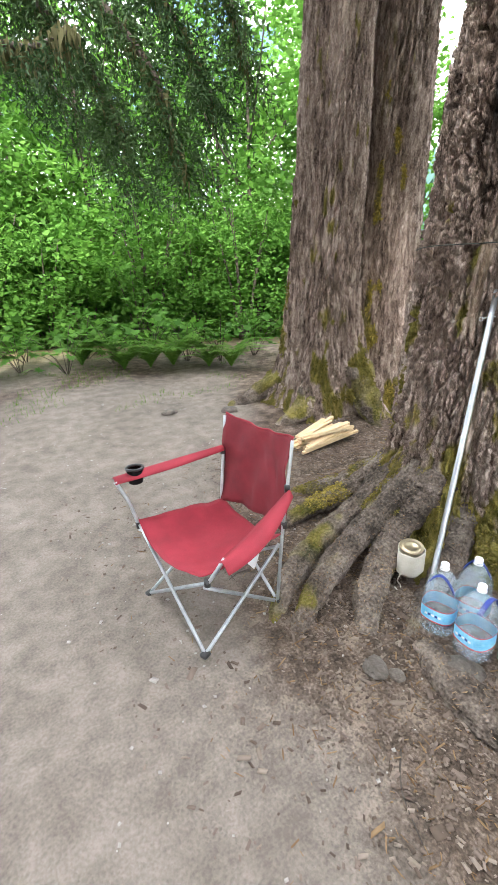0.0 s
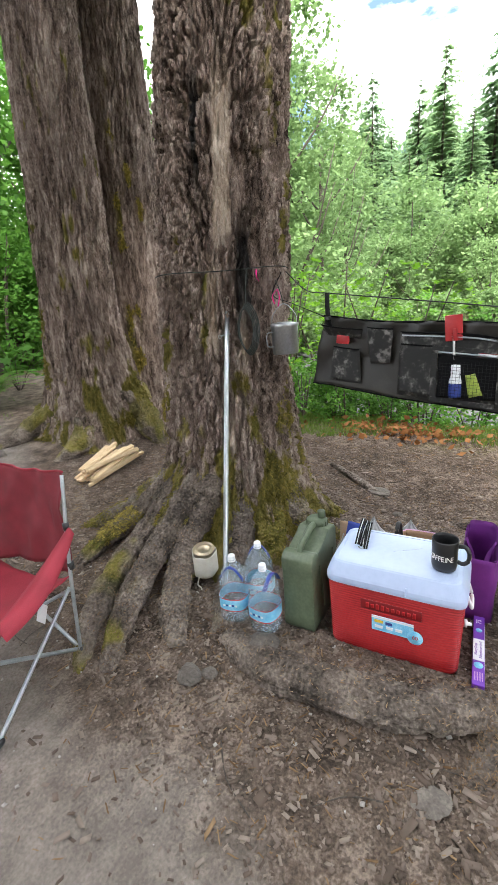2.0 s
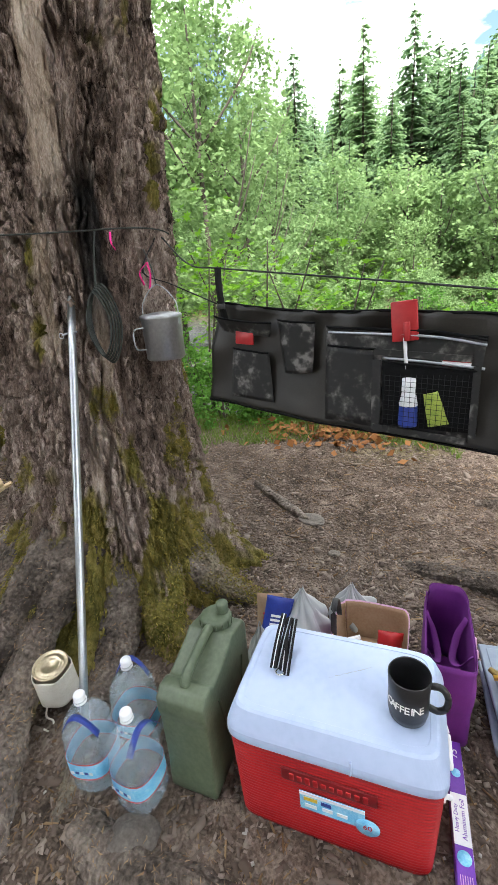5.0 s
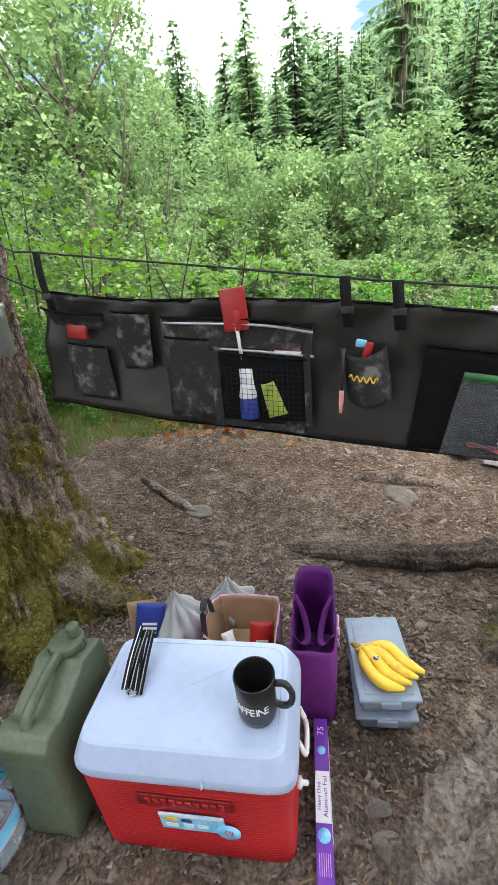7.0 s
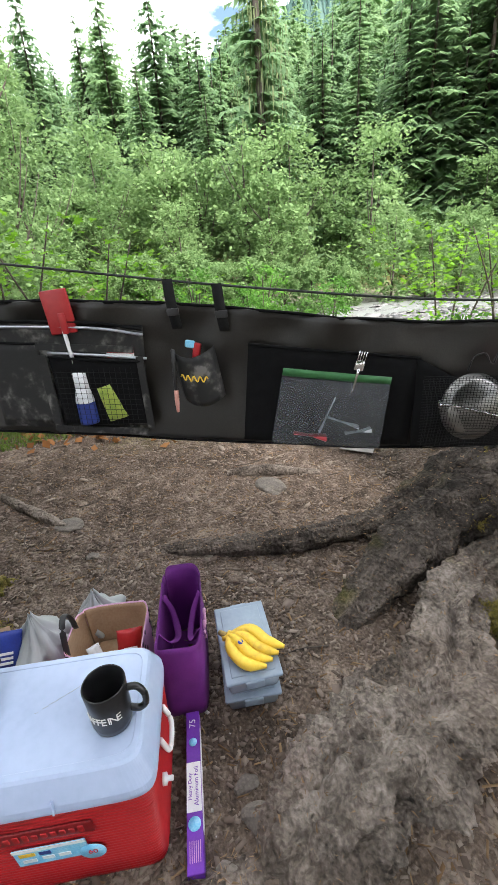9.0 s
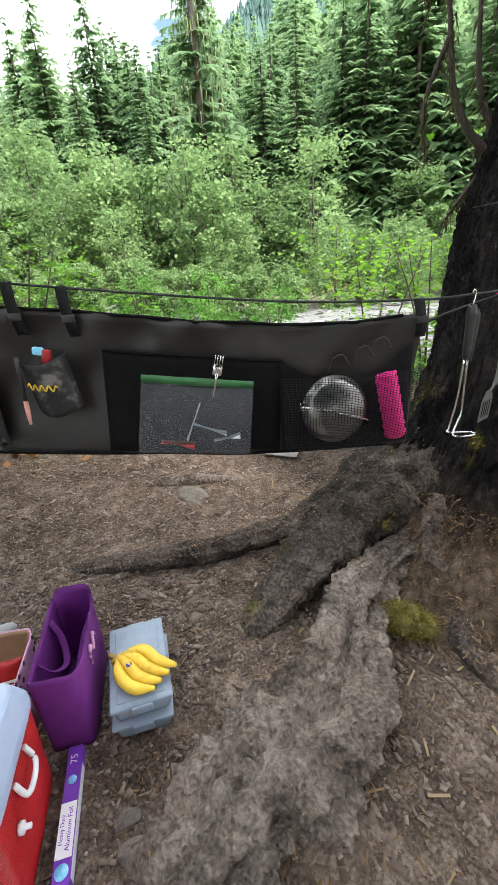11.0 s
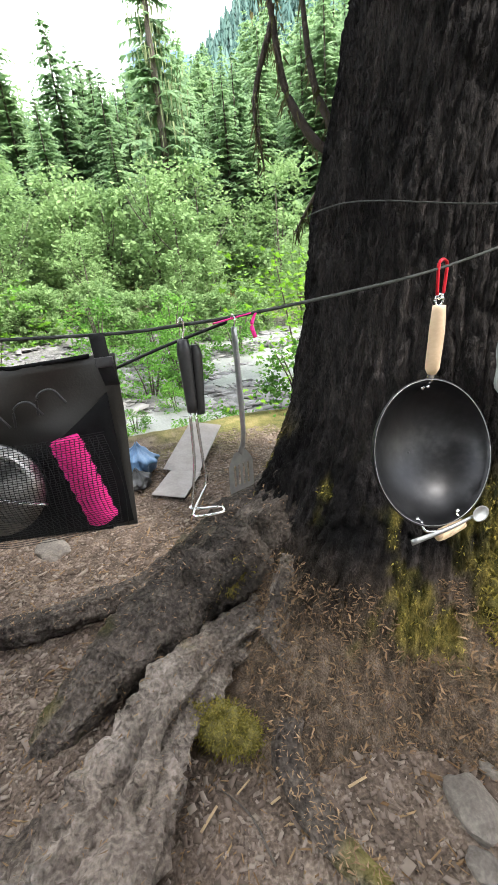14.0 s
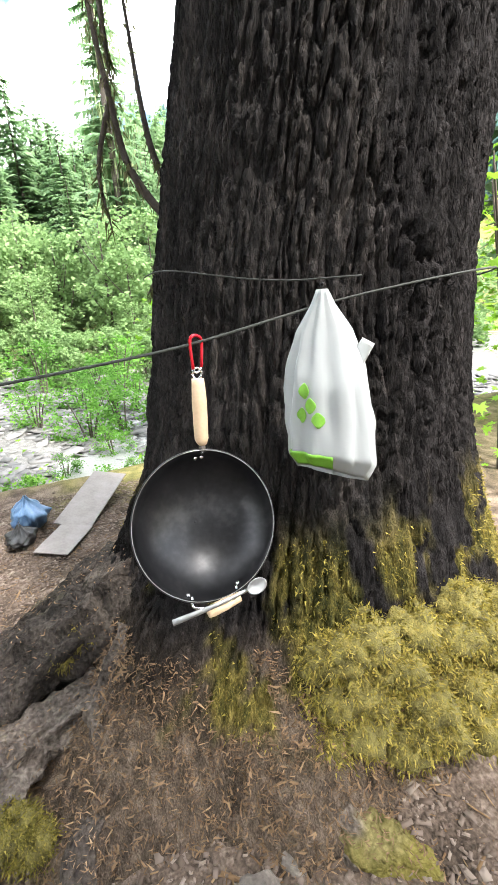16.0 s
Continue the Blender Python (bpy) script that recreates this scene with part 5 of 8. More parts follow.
BLACK_PLASTIC = material("black_plastic", [(0.012, 0.012, 0.013), (0.03, 0.03, 0.032)], 20, 0.45, 0.1)
RED_PLASTIC = material("red_plastic", [(0.3, 0.006, 0.01), (0.37, 0.01, 0.014), (0.43, 0.02, 0.022)], 8, 0.42, 0.08)
DARK_RED_PLASTIC = material("dark_red_plastic", [(0.16, 0.004, 0.007), (0.22, 0.006, 0.01)], 8, 0.4, 0.05)
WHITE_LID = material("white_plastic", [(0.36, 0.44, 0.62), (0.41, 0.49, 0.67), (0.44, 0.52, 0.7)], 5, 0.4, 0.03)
GREEN_PLASTIC = material("olive_plastic", [(0.055, 0.075, 0.042), (0.085, 0.11, 0.065), (0.12, 0.145, 0.09)], 9, 0.45, 0.12)
CERAMIC = material("black_ceramic", [(0.012, 0.012, 0.013), (0.02, 0.02, 0.021)], 14, 0.28, 0.05)
CREAM = material("cream_letters", [(0.75, 0.73, 0.68), (0.82, 0.8, 0.75)], 20, 0.6, 0)
SEAL_GREEN = material("green_seal", [(0.02, 0.10, 0.03), (0.04, 0.17, 0.05)], 20, 0.5, 0)
SPLINTER = material("weathered_splinter", [(0.26, 0.18, 0.1), (0.4, 0.29, 0.17)], 14, 0.8, 0.4, (1, 6, 6))
CANVAS = material("olive_black_canvas", [(0.011, 0.0095, 0.008), (0.017, 0.0148, 0.0125), (0.027, 0.0235, 0.0195)], 6, 0.5, 0.35, fine=40, dist=0.004, gloss=0.45)
CAMO = material("camouflage_cloth", [(0.008, 0.008, 0.008), (0.013, 0.0125, 0.012), (0.05, 0.047, 0.044), (0.15, 0.142, 0.135)], 13, 0.7, 0.2, fine=3, spots=(0.47, 0.63), dist=0.003)
BLACK_MESH = material("black_netting", [(0.004, 0.004, 0.0045), (0.008, 0.008, 0.0085)], 40, 0.85, 0.3, dist=0.003, gloss=0.12)
WEBBING = material("black_webbing", [(0.006, 0.006, 0.0065), (0.014, 0.014, 0.0145)], 60, 0.75, 0.3, dist=0.002, gloss=0.2)
ROPE = material("dark_cord", [(0.014, 0.017, 0.014), (0.04, 0.045, 0.04)], 90, 0.8, 0.4, dist=0.002)
PINK = material("pink_paracord", [(0.75, 0.01, 0.2), (0.95, 0.02, 0.32)], 90, 0.6, 0.4, dist=0.002)
PURPLE = material("purple_fabric", [(0.09, 0.008, 0.12), (0.13, 0.012, 0.17), (0.17, 0.02, 0.21)], 9, 0.75, 0.25, fine=30, dist=0.003)
LILAC = material("lilac_print", [(0.6, 0.33, 0.5), (0.7, 0.42, 0.6)], 9, 0.6, 0.1)
KRAFT = material("kraft_paper", [(0.3, 0.19, 0.11), (0.4, 0.27, 0.17)], 12, 0.85, 0.2)
YELLOW = material("banana_skin", [(0.5, 0.3, 0.03), (0.75, 0.5, 0.04), (0.8, 0.58, 0.07)], 10, 0.5, 0.1)
WHITE_CLOTH = material("cream_cotton", [(0.55, 0.5, 0.42), (0.68, 0.64, 0.56), (0.75, 0.72, 0.65)], 9, 0.9, 0.5, fine=20, dist=0.006)
TIN = material("gilt_tin", [(0.4, 0.33, 0.22), (0.58, 0.5, 0.36)], 14, 0.3, 0.1, metal=0.8)
SPLIT_WOOD = material("split_firewood", [(0.45, 0.3, 0.16), (0.6, 0.44, 0.26), (0.72, 0.57, 0.38)], 14, 0.8, 0.4, (1, 6, 6), vary=0.15)
PALE_WOOD = material("pale_beech", [(0.6, 0.42, 0.26), (0.72, 0.54, 0.36)], 18, 0.5, 0.1, (1, 1, 0.2))
IRON = material("seasoned_iron", [(0.008, 0.008, 0.009), (0.016, 0.016, 0.018), (0.035, 0.035, 0.037)], 9, 0.36, 0.12, metal=0.55, fine=5)
BLUE_LABEL = material("blue_label", [(0.08, 0.4, 0.68), (0.2, 0.55, 0.78), (0.45, 0.72, 0.85)], 22, 0.4, 0)
NAVY = material("navy_print", [(0.012, 0.03, 0.2), (0.02, 0.05, 0.3)], 20, 0.45, 0)
WHITE = material("white_print", [(0.7, 0.71, 0.73), (0.8, 0.8, 0.82)], 20, 0.5, 0.05)
VIOLET = material("violet_carton", [(0.12, 0.02, 0.32), (0.17, 0.03, 0.42)], 20, 0.45, 0.05)
GREEN_PRINT = material("green_print", [(0.14, 0.34, 0.03), (0.2, 0.45, 0.05)], 20, 0.5, 0)
YELLOW_PRINT = material("yellow_print", [(0.7, 0.45, 0.02), (0.8, 0.55, 0.05)], 20, 0.5, 0)
CARDBOARD = material("grey_cardboard", [(0.2, 0.178, 0.168), (0.3, 0.27, 0.255)], 8, 0.85, 0.2)
BLUE_FILM = material("blue_jug_plastic", [(0.08, 0.16, 0.3), (0.16, 0.28, 0.45)], 9, 0.35, 0.2)
STONE = material("grey_rock", [(0.06, 0.051, 0.043), (0.12, 0.102, 0.086), (0.2, 0.172, 0.148)], 12, 0.85, 0.6, vary=0.2)
ALUMINIUM = material("worn_aluminium", [(0.28, 0.285, 0.29), (0.42, 0.43, 0.43)], 10, 0.42, 0.1, metal=0.85)


DULL_STEEL = material("dull_steel", [(0.2, 0.2, 0.19), (0.32, 0.31, 0.3)], 12, 0.32, 0.05, metal=1.0)


def clear(name, tint, rough=0.08, ior=1.35, solid=0.25):
    """Thin clear plastic."""
    m = bpy.data.materials.new(name)
    m.use_nodes = True
    n, l = m.node_tree.nodes, m.node_tree.links
    b, out = n["Principled BSDF"], n["Material Output"]
    b.inputs["Base Color"].default_value = (*tint, 1)
    b.inputs["Roughness"].default_value = rough
    t, ms = n.new("ShaderNodeBsdfTransparent"), n.new("ShaderNodeMixShader")
    t.inputs["Color"].default_value = (0.93, 0.96, 0.97, 1)
    ms.inputs["Fac"].default_value = solid
    l.new(t.outputs["BSDF"], ms.inputs[1])
    l.new(b.outputs["BSDF"], ms.inputs[2])
    l.new(ms.outputs["Shader"], out.inputs["Surface"])
    return m


JUG_PLASTIC = clear("clear_jug_plastic", (0.62, 0.71, 0.78), 0.05, solid=0.24)
BOX_PLASTIC = clear("smoky_box_plastic", (0.42, 0.5, 0.58), 0.25, solid=0.72)
BAG_FILM = clear("white_bag_film", (0.38, 0.4, 0.4), 0.4, solid=0.9)
ZIP_FILM = clear("zip_bag_film", (0.15, 0.155, 0.165), 0.3, solid=0.36)
ZIP_FILM.node_tree.nodes["Principled BSDF"].inputs["Specular IOR Level"].default_value = 0.12


def words(text, size, mat, parent, m, label="", depth=0.0004, align="CENTER"):
    """Raised letters in the built-in font."""
    cu = bpy.data.curves.new("letters", "FONT")
    cu.body, cu.size, cu.extrude, cu.align_x, cu.align_y = text, size, depth, align, "CENTER"
    tmp = new("letters_source", cu)
    me = bpy.data.meshes.new_from_object(tmp.evaluated_get(bpy.context.evaluated_depsgraph_get()))
    bpy.data.objects.remove(tmp)
    me.materials.clear()
    ob = part("lettering", me, mat, parent, label)
    ob.matrix_basis = m
    return ob


def bar(name, parent, mat, size, at, rot=(0, 0, 0), r=0.0, label=""):
    ob = part(name, rbox(*size, r, 2, (0, 0, -size[2] / 2)), mat, parent, label, r > 0)
    ob.matrix_basis = pose(*at, *rot)
    return ob


def sheet(name, grid, mat, parent=None, label="", thick=0.003):
    """Cloth from rows of points, with thickness."""
    g = np.asarray(grid, float)
    nv, nu = g.shape[:2]
    bm = bmesh.new()
    vs = [bm.verts.new(p) for p in g.reshape(-1, 3)]
    for f in grid_faces(nu, nv):
        bm.faces.new([vs[i] for i in f])
    bm.normal_update()
    bmesh.ops.solidify(bm, geom=list(bm.faces), thickness=thick)
    return part(name, bm, mat, parent, label, True)


# ---- folding chair ----
def folding_chair():
    z0 = float(land(0.9, 1.75))
    ob = thing("folding_chair", pose(0, 0, z0), "red folding camp chair with grey steel legs and cup holder", "chair")
    FR, FL, BR, BL = (0.63, 1.45), (0.59, 2.04), (1.14, 1.55), (1.10, 2.10)
    seat = {"FR": (0.66, 1.47, 0.40), "FL": (0.58, 2.06, 0.46), "BR": (1.16, 1.54, 0.42), "BL": (1.14, 2.09, 0.43)}
    # crossing legs: front feet to the rear corners of the seat and to each other
    legs = [((*FR, 0.012), seat["FL"]), ((*FL, 0.012), (0.66, 1.47, 0.38)), ((*FR, 0.012), (1.16, 1.56, 0.36)), ((*BR, 0.012), (0.66, 1.47, 0.36)),
            ((*BL, 0.012), (0.58, 2.06, 0.42)), ((*FL, 0.012), (1.13, 2.08, 0.38)), ((*BL, 0.012), (1.16, 1.54, 0.36)), ((*BR, 0.012), (1.13, 2.09, 0.36))]
    for a, b in legs:
        part("leg", tube("leg", [a, b], 0.0095, 10, 6), STEEL, ob)
    for x, y in (FR, FL, BR, BL):
        f = part("foot", rbox(0.045, 0.04, 0.026, 0.009), BLACK_PLASTIC, ob, "black plastic foot", True)
        f.matrix_basis = pose(x, y, 0, 0, 0, 20)
    part("post", tube("post", [(*BR, 0.02), (1.17, 1.54, 0.45), (1.25, 1.56, 0.92)], 0.0095, 10, 20), STEEL, ob)
    part("post", tube("post", [(*BL, 0.02), (1.13, 2.10, 0.45), (1.2, 2.13, 0.95)], 0.0095, 10, 20), STEEL, ob)
    part("post", tube("post", [(0.58, 2.06, 0.44), (0.55, 2.09, 0.58), (0.50, 2.12, 0.70)], 0.0095, 10, 10), STEEL, ob)
    part("post", tube("post", [(0.67, 1.46, 0.38), (0.70, 1.42, 0.46), (0.73, 1.40, 0.52)], 0.0095, 10, 10), STEEL, ob)
    for x, y, z in ((1.2, 1.54, 0.66), (1.16, 2.11, 0.72), (0.67, 1.46, 0.37), (0.58, 2.06, 0.43), (1.18, 1.54, 0.46)):
        c = part("collar", lathe("collar", [(0.0, 0), (0.016, 0.0), (0.016, 0.035), (0.0, 0.035)], 12), BLACK_PLASTIC, ob)
        c.location = (x, y, z)
    # sling seat
    n = 22
    g = []
    for i in range(n):
        v = i / (n - 1)
        row = []
        for j in range(n):
            u = j / (n - 1)
            p = (1 - u) * ((1 - v) * Vector(seat["FR"]) + v * Vector(seat["BR"])) + u * ((1 - v) * Vector(seat["FL"]) + v * Vector(seat["BL"]))
            sag = 0.085 * math.sin(math.pi * u) ** 0.8 * (0.75 + 0.25 * math.sin(math.pi * v)) + 0.03 * (float(fbm(u * 5, v * 5, 0, 3, 5)) - 0.5)
            row.append((p.x - 0.03 * math.sin(math.pi * u) * (1 - v), p.y, p.z + 0.012 - sag))
        g.append(row)
    sheet("seat", g, RED_CLOTH, ob)
    # back
    g = []
    for i in range(n):
        v = i / (n - 1)
        row = []
        for j in range(n):
            u = j / (n - 1)
            a, b = Vector((1.17, 1.545, 0.43)).lerp(Vector((1.25, 1.56, 0.935)), v), Vector((1.13, 2.095, 0.43)).lerp(Vector((1.2, 2.13, 0.965)), v)
            p = a.lerp(b, u)
            fold = 0.05 * math.sin(math.pi * u) + 0.05 * (float(fbm(u * 6, v * 3, 0, 3, 9)) - 0.5) + 0.008 * math.sin(u * 19 + v * 6)
            row.append((p.x + fold, p.y, p.z - 0.03 * math.sin(math.pi * u) * v))
        g.append(row)
    sheet("backrest", g, DARK_RED_CLOTH, ob, "dark red back cloth")
    part("seam", tube("seam", [tuple(q) for q in g[-1]], 0.006, 8), RED_CLOTH, ob)
    # arms
    for a, b, w, droop in (((0.50, 2.15, 0.72), (1.17, 2.12, 0.775), 0.10, 0.0), ((0.70, 1.36, 0.53), (1.2, 1.52, 0.68), 0.12, 0.04)):
        g = []
        for i in range(16):
            v = i / 15
            p = Vector(a).lerp(Vector(b), v)
            ww = w * (0.45 + 0.75 * math.sin(math.pi * min(1, 0.2 + v * 0.75)))
            g.append([(p.x + 0.01 * (j / 5 - 0.5), p.y + ww * (j / 5 - 0.5), p.z - droop * math.sin(math.pi * v) - 0.03 * abs(j / 5 - 0.5) * 2) for j in range(6)])
        sheet("armrest", g, RED_CLOTH, ob)
    r = part("cup_ring", tube("cup_ring", [(0.62 + 0.046 * math.cos(k * 0.524), 2.15 + 0.046 * math.sin(k * 0.524), 0.745) for k in range(13)], 0.008, 8), BLACK_PLASTIC, ob, "black plastic cup ring")
    part("cup_net", lathe("cup_net", [(0.046, 0.745), (0.044, 0.70), (0.038, 0.66), (0.03, 0.655)], 14), BLACK_MESH, ob).location = (0.62, 2.15, 0)
    t = bar("tag", ob, WHITE, (0.004, 0.05, 0.09), (1.02, 1.60, 0.30), (10, 15, 10))
    return ob


folding_chair()


# ---- bundle of split firewood ----
ob = thing("firewood_bundle", pose(2.83, 3.02, float(land(2.83, 3.02)) + 0.01, 0, -9, 2), "bundle of pale split firewood lying before the trunks", "firewood")
r = np.random.default_rng(31)
for k in range(23):
    row, col = k // 7, k % 7
    piece = part("split_log", rbox(r.uniform(0.5, 0.66), r.uniform(0.025, 0.05), r.uniform(0.018, 0.034), 0.003, 1), SPLIT_WOOD, ob)
    for v in piece.data.vertices:
        v.co += Vector((0, 0.012 * math.sin(v.co.x * 5 + k), 0.008 * math.sin(v.co.x * 7 + k)))
    piece.matrix_basis = pose(r.normal(0, 0.035), -0.17 + 0.05 * col + r.normal(0, 0.01), 0.004 + 0.036 * row, r.normal(0, 14), r.normal(0, 2.5), -9 + 3.5 * col + r.normal(0, 5))

# ---- tent pole against the old conifer ----
ob = thing("metal_pole", pose(0, 0, 0), "galvanised metal pole leaning against the old conifer", "pole")
P0, P1 = Vector((1.76, 1.045, 0.06)), Vector((2.42, 1.245, 1.627))
part("shaft", tube("shaft", [tuple(P0), tuple(P1)], 0.0155, 16, 8), GALVANISED, ob)
part("shaft", tube("shaft", [tuple(P1), tuple(P1 + (P1 - P0).normalized() * 0.012)], 0.0125, 14, 3), GALVANISED, ob, "narrow end of the pole")
q = P0.lerp(P1, 0.92)
part("pin", tube("pin", [(q.x - 0.02, q.y + 0.035, q.z - 0.01), (q.x, q.y, q.z), (q.x - 0.01, q.y - 0.03, q.z)], 0.004, 8, 8), GALVANISED, ob)
part("pin_ring", tube("pin_ring", [(q.x - 0.02, q.y + 0.04 + 0.011 * math.cos(k), q.z - 0.012 + 0.011 * math.sin(k)) for k in np.linspace(0, 6.283, 13)], 0.002, 6), GALVANISED, ob)
q = P0.lerp(P1, 0.07)
# No opening in the shaft: the hole's inner shade is a black disc.
part("hole", tube("hole", [(q.x - 0.0165, q.y - 0.005, q.z), (q.x - 0.0125, q.y - 0.004, q.z)], 0.005, 10, 3), BLACK_PLASTIC, ob, "drilled hole, its shaded inside drawn as a black disc")

# ---- tin in a cloth bag ----
ob = thing("cloth_covered_tin", pose(1.86, 1.235, 0.105, 6, -8, 0), "tin can in a cream drawstring cloth bag on the roots", "can")
part("tin", lathe("tin", [(0.0, 0.0), (0.062, 0.0), (0.064, 0.01), (0.064, 0.175), (0.067, 0.18), (0.064, 0.184), (0.058, 0.178), (0.05, 0.178), (0.048, 0.181), (0.03, 0.181), (0.028, 0.178), (0.0, 0.178)], 36), TIN, ob, "gilt ridged tin")
g = []
for i in range(14):
    z = 0.015 + 0.15 * i / 13
    g.append([((0.07 + 0.006 * float(fbm(3 + math.cos(a) * 3, math.sin(a) * 3, z * 14, 3, 4)) + 0.004 * math.sin(5 * a)) * math.cos(a), (0.07 + 0.006 * float(fbm(3 + math.cos(a) * 3, math.sin(a) * 3, z * 14, 3, 4)) + 0.004 * math.sin(5 * a)) * math.sin(a), z) for a in np.linspace(0, 6.2832, 33)])
sheet("cloth_bag", g, WHITE_CLOTH, ob, "cream cotton bag")
part("drawstring", tube("drawstring", [(-0.07, 0.0, 0.03), (-0.085, 0.01, -0.03), (-0.08, -0.01, -0.06), (-0.11, -0.02, -0.075), (-0.12, 0.0, -0.05)], 0.004, 6, 20), WHITE_CLOTH, ob)


# ---- water jugs ----
def water_jug(x, y, turn, handle_turn, fill=0.0):
    z = float(land(x, y)) + 0.004
    ob = thing("water_jug", pose(x, y, z, 0, 0, turn) @ Matrix.Diagonal((1.03, 1.03, 1.24, 1)), "clear one-gallon plastic water jug with a blue label", "water jug", "water jugs by the roots")
    prof = [(0.0, 0.004), (0.055, 0.0), (0.07, 0.006)]
    for k in range(14):
        prof.append((0.0735 + 0.0022 * math.cos(k * math.pi), 0.014 + 0.0115 * k))
    prof += [(0.073, 0.18), (0.07, 0.205), (0.058, 0.232), (0.04, 0.252), (0.024, 0.266), (0.019, 0.272), (0.019, 0.285)]
    me = lathe("bottle", prof, 36)
    for v in me.vertices:
        k = (abs(v.co.x) ** 4 + abs(v.co.y) ** 4) ** 0.25
        rr = math.hypot(v.co.x, v.co.y)
        if rr > 0.03:
            s = 0.45 + 0.55 * rr / max(k, 1e-6)
            v.co.x *= s
            v.co.y *= s
    part("bottle", me, JUG_PLASTIC, ob, "ribbed clear plastic body")
    part("cap", lathe("cap", [(0.0, 0.302), (0.017, 0.302), (0.019, 0.298), (0.019, 0.28), (0.021, 0.279), (0.021, 0.275), (0.0, 0.275)], 24), WHITE, ob, "white screw cap")
    lab = lathe("label", [(0.0775, 0.068), (0.0778, 0.07), (0.0778, 0.118), (0.0775, 0.12)], 36)
    for v in lab.vertices:
        k = (abs(v.co.x) ** 4 + abs(v.co.y) ** 4) ** 0.25
        s = 0.45 + 0.55 * math.hypot(v.co.x, v.co.y) / k
        v.co.x, v.co.y = v.co.x * s * 1.005, v.co.y * s * 1.005
    lb = part("label", lab, BLUE_LABEL, ob, "blue paper label")
    for zz, mt in ((0.066, material_red), (0.121, material_red)):
        st = lathe("stripe", [(0.0779, zz - 0.002), (0.0785, zz), (0.0779, zz + 0.002)], 36)
        for v in st.vertices:
            k = (abs(v.co.x) ** 4 + abs(v.co.y) ** 4) ** 0.25
            s = 0.45 + 0.55 * math.hypot(v.co.x, v.co.y) / k
            v.co.x, v.co.y = v.co.x * s * 1.006, v.co.y * s * 1.006
        part("stripe", st, mt, lb)
    for k in range(5):
        bar("print_bar", lb, NAVY if k % 2 else WHITE, (0.001, 0.012, 0.009), (-0.0815, -0.032 + 0.016 * k, 0.095))
    # strap handle over the shoulder
    a = radians(handle_turn)
    d, s = Vector((math.cos(a), math.sin(a), 0)), Vector((-math.sin(a), math.cos(a), 0))
    g = [[tuple(d * (0.03 + 0.028 * math.sin(t * 3.14159 * 0.5)) + s * (0.062 * (t * 2 - 1)) + Vector((0, 0, 0.245 + 0.022 * math.sin(math.pi * t) - 0.035 * (2 * t - 1) ** 2)) + d * w) for w in (-0.011, 0.011)] for t in np.linspace(0, 1, 18)]
    h = sheet("handle", g, NAVY, ob, "blue strap handle", 0.002)
    return ob


material_red = material("red_stripe", [(0.5, 0.02, 0.03), (0.6, 0.03, 0.04)], 20, 0.5, 0)
water_jug(1.69, 0.935, 10, 190)
water_jug(1.68, 0.748, -8, 280)
water_jug(1.845, 0.855, 4, 20)


# ---- jerry can ----
ob = thing("jerry_can", pose(1.895, 0.565, float(land(1.9, 0.56)) + 0.004, 0, 0, -3) @ Matrix.Diagonal((1, 1, 1.08, 1)), "olive green plastic jerry can with a screw cap", "jerry can")
bm = bmesh.new()
outline = [(-0.175, 0), (0.175, 0), (0.18, 0.02), (0.18, 0.40), (0.165, 0.425), (0.06, 0.445), (0.03, 0.425), (-0.09, 0.385), (-0.11, 0.40), (-0.15, 0.40), (-0.178, 0.375), (-0.18, 0.33), (-0.172, 0.30), (-0.172, 0.12), (-0.18, 0.06), (-0.18, 0.02)]
vs = [[bm.verts.new((x, y, z)) for x, z in outline] for y in (-0.085, 0.085)]
bm.faces.new(vs[0][::-1])
bm.faces.new(vs[1])
for k in range(len(outline)):
    j = (k + 1) % len(outline)
    bm.faces.new([vs[0][k], vs[0][j], vs[1][j], vs[1][k]])
bmesh.ops.recalc_face_normals(bm, faces=list(bm.faces))
bmesh.ops.bevel(bm, geom=[e for e in bm.edges if abs(e.verts[0].co.y - e.verts[1].co.y) < 0.001] + [e for e in bm.edges if abs(e.verts[0].co.y - e.verts[1].co.y) > 0.1], offset=0.016, segments=3, affect="EDGES", profile=0.6, clamp_overlap=True)
part("body", bm, GREEN_PLASTIC, ob, "moulded olive body", True)
part("handle", tube("handle", [(-0.13, 0, 0.395), (-0.10, 0, 0.425), (0.03, 0, 0.455), (0.07, 0, 0.45)], 0.016, 12, 18), GREEN_PLASTIC, ob)
c = part("cap", lathe("cap", [(0, 0.0), (0.056, 0.0), (0.056, 0.03), (0.05, 0.036), (0.02, 0.036), (0.0, 0.036)], 28), GREEN_PLASTIC, ob, "large ribbed screw cap")
c.location = (0.115, 0.0, 0.433)
for k in range(14):
    bar("rib", c, GREEN_PLASTIC, (0.006, 0.005, 0.028), (0.057 * math.cos(k * 0.449), 0.057 * math.sin(k * 0.449), 0.015), (0, 0, math.degrees(k * 0.449)), 0.0015)
s = part("spout_cap", lathe("spout_cap", [(0, 0), (0.022, 0), (0.022, 0.035), (0.018, 0.04), (0, 0.04)], 18), GREEN_PLASTIC, ob)
s.location = (0.135, -0.02, 0.466)
for y in (-0.0865, 0.0865):
    for k in (-1, 1):
        bar("panel_rib", ob, GREEN_PLASTIC, (0.012, 0.006, 0.26), (0.07 * k + 0.02, y, 0.19), (0, 12 * k, 0), 0.002)


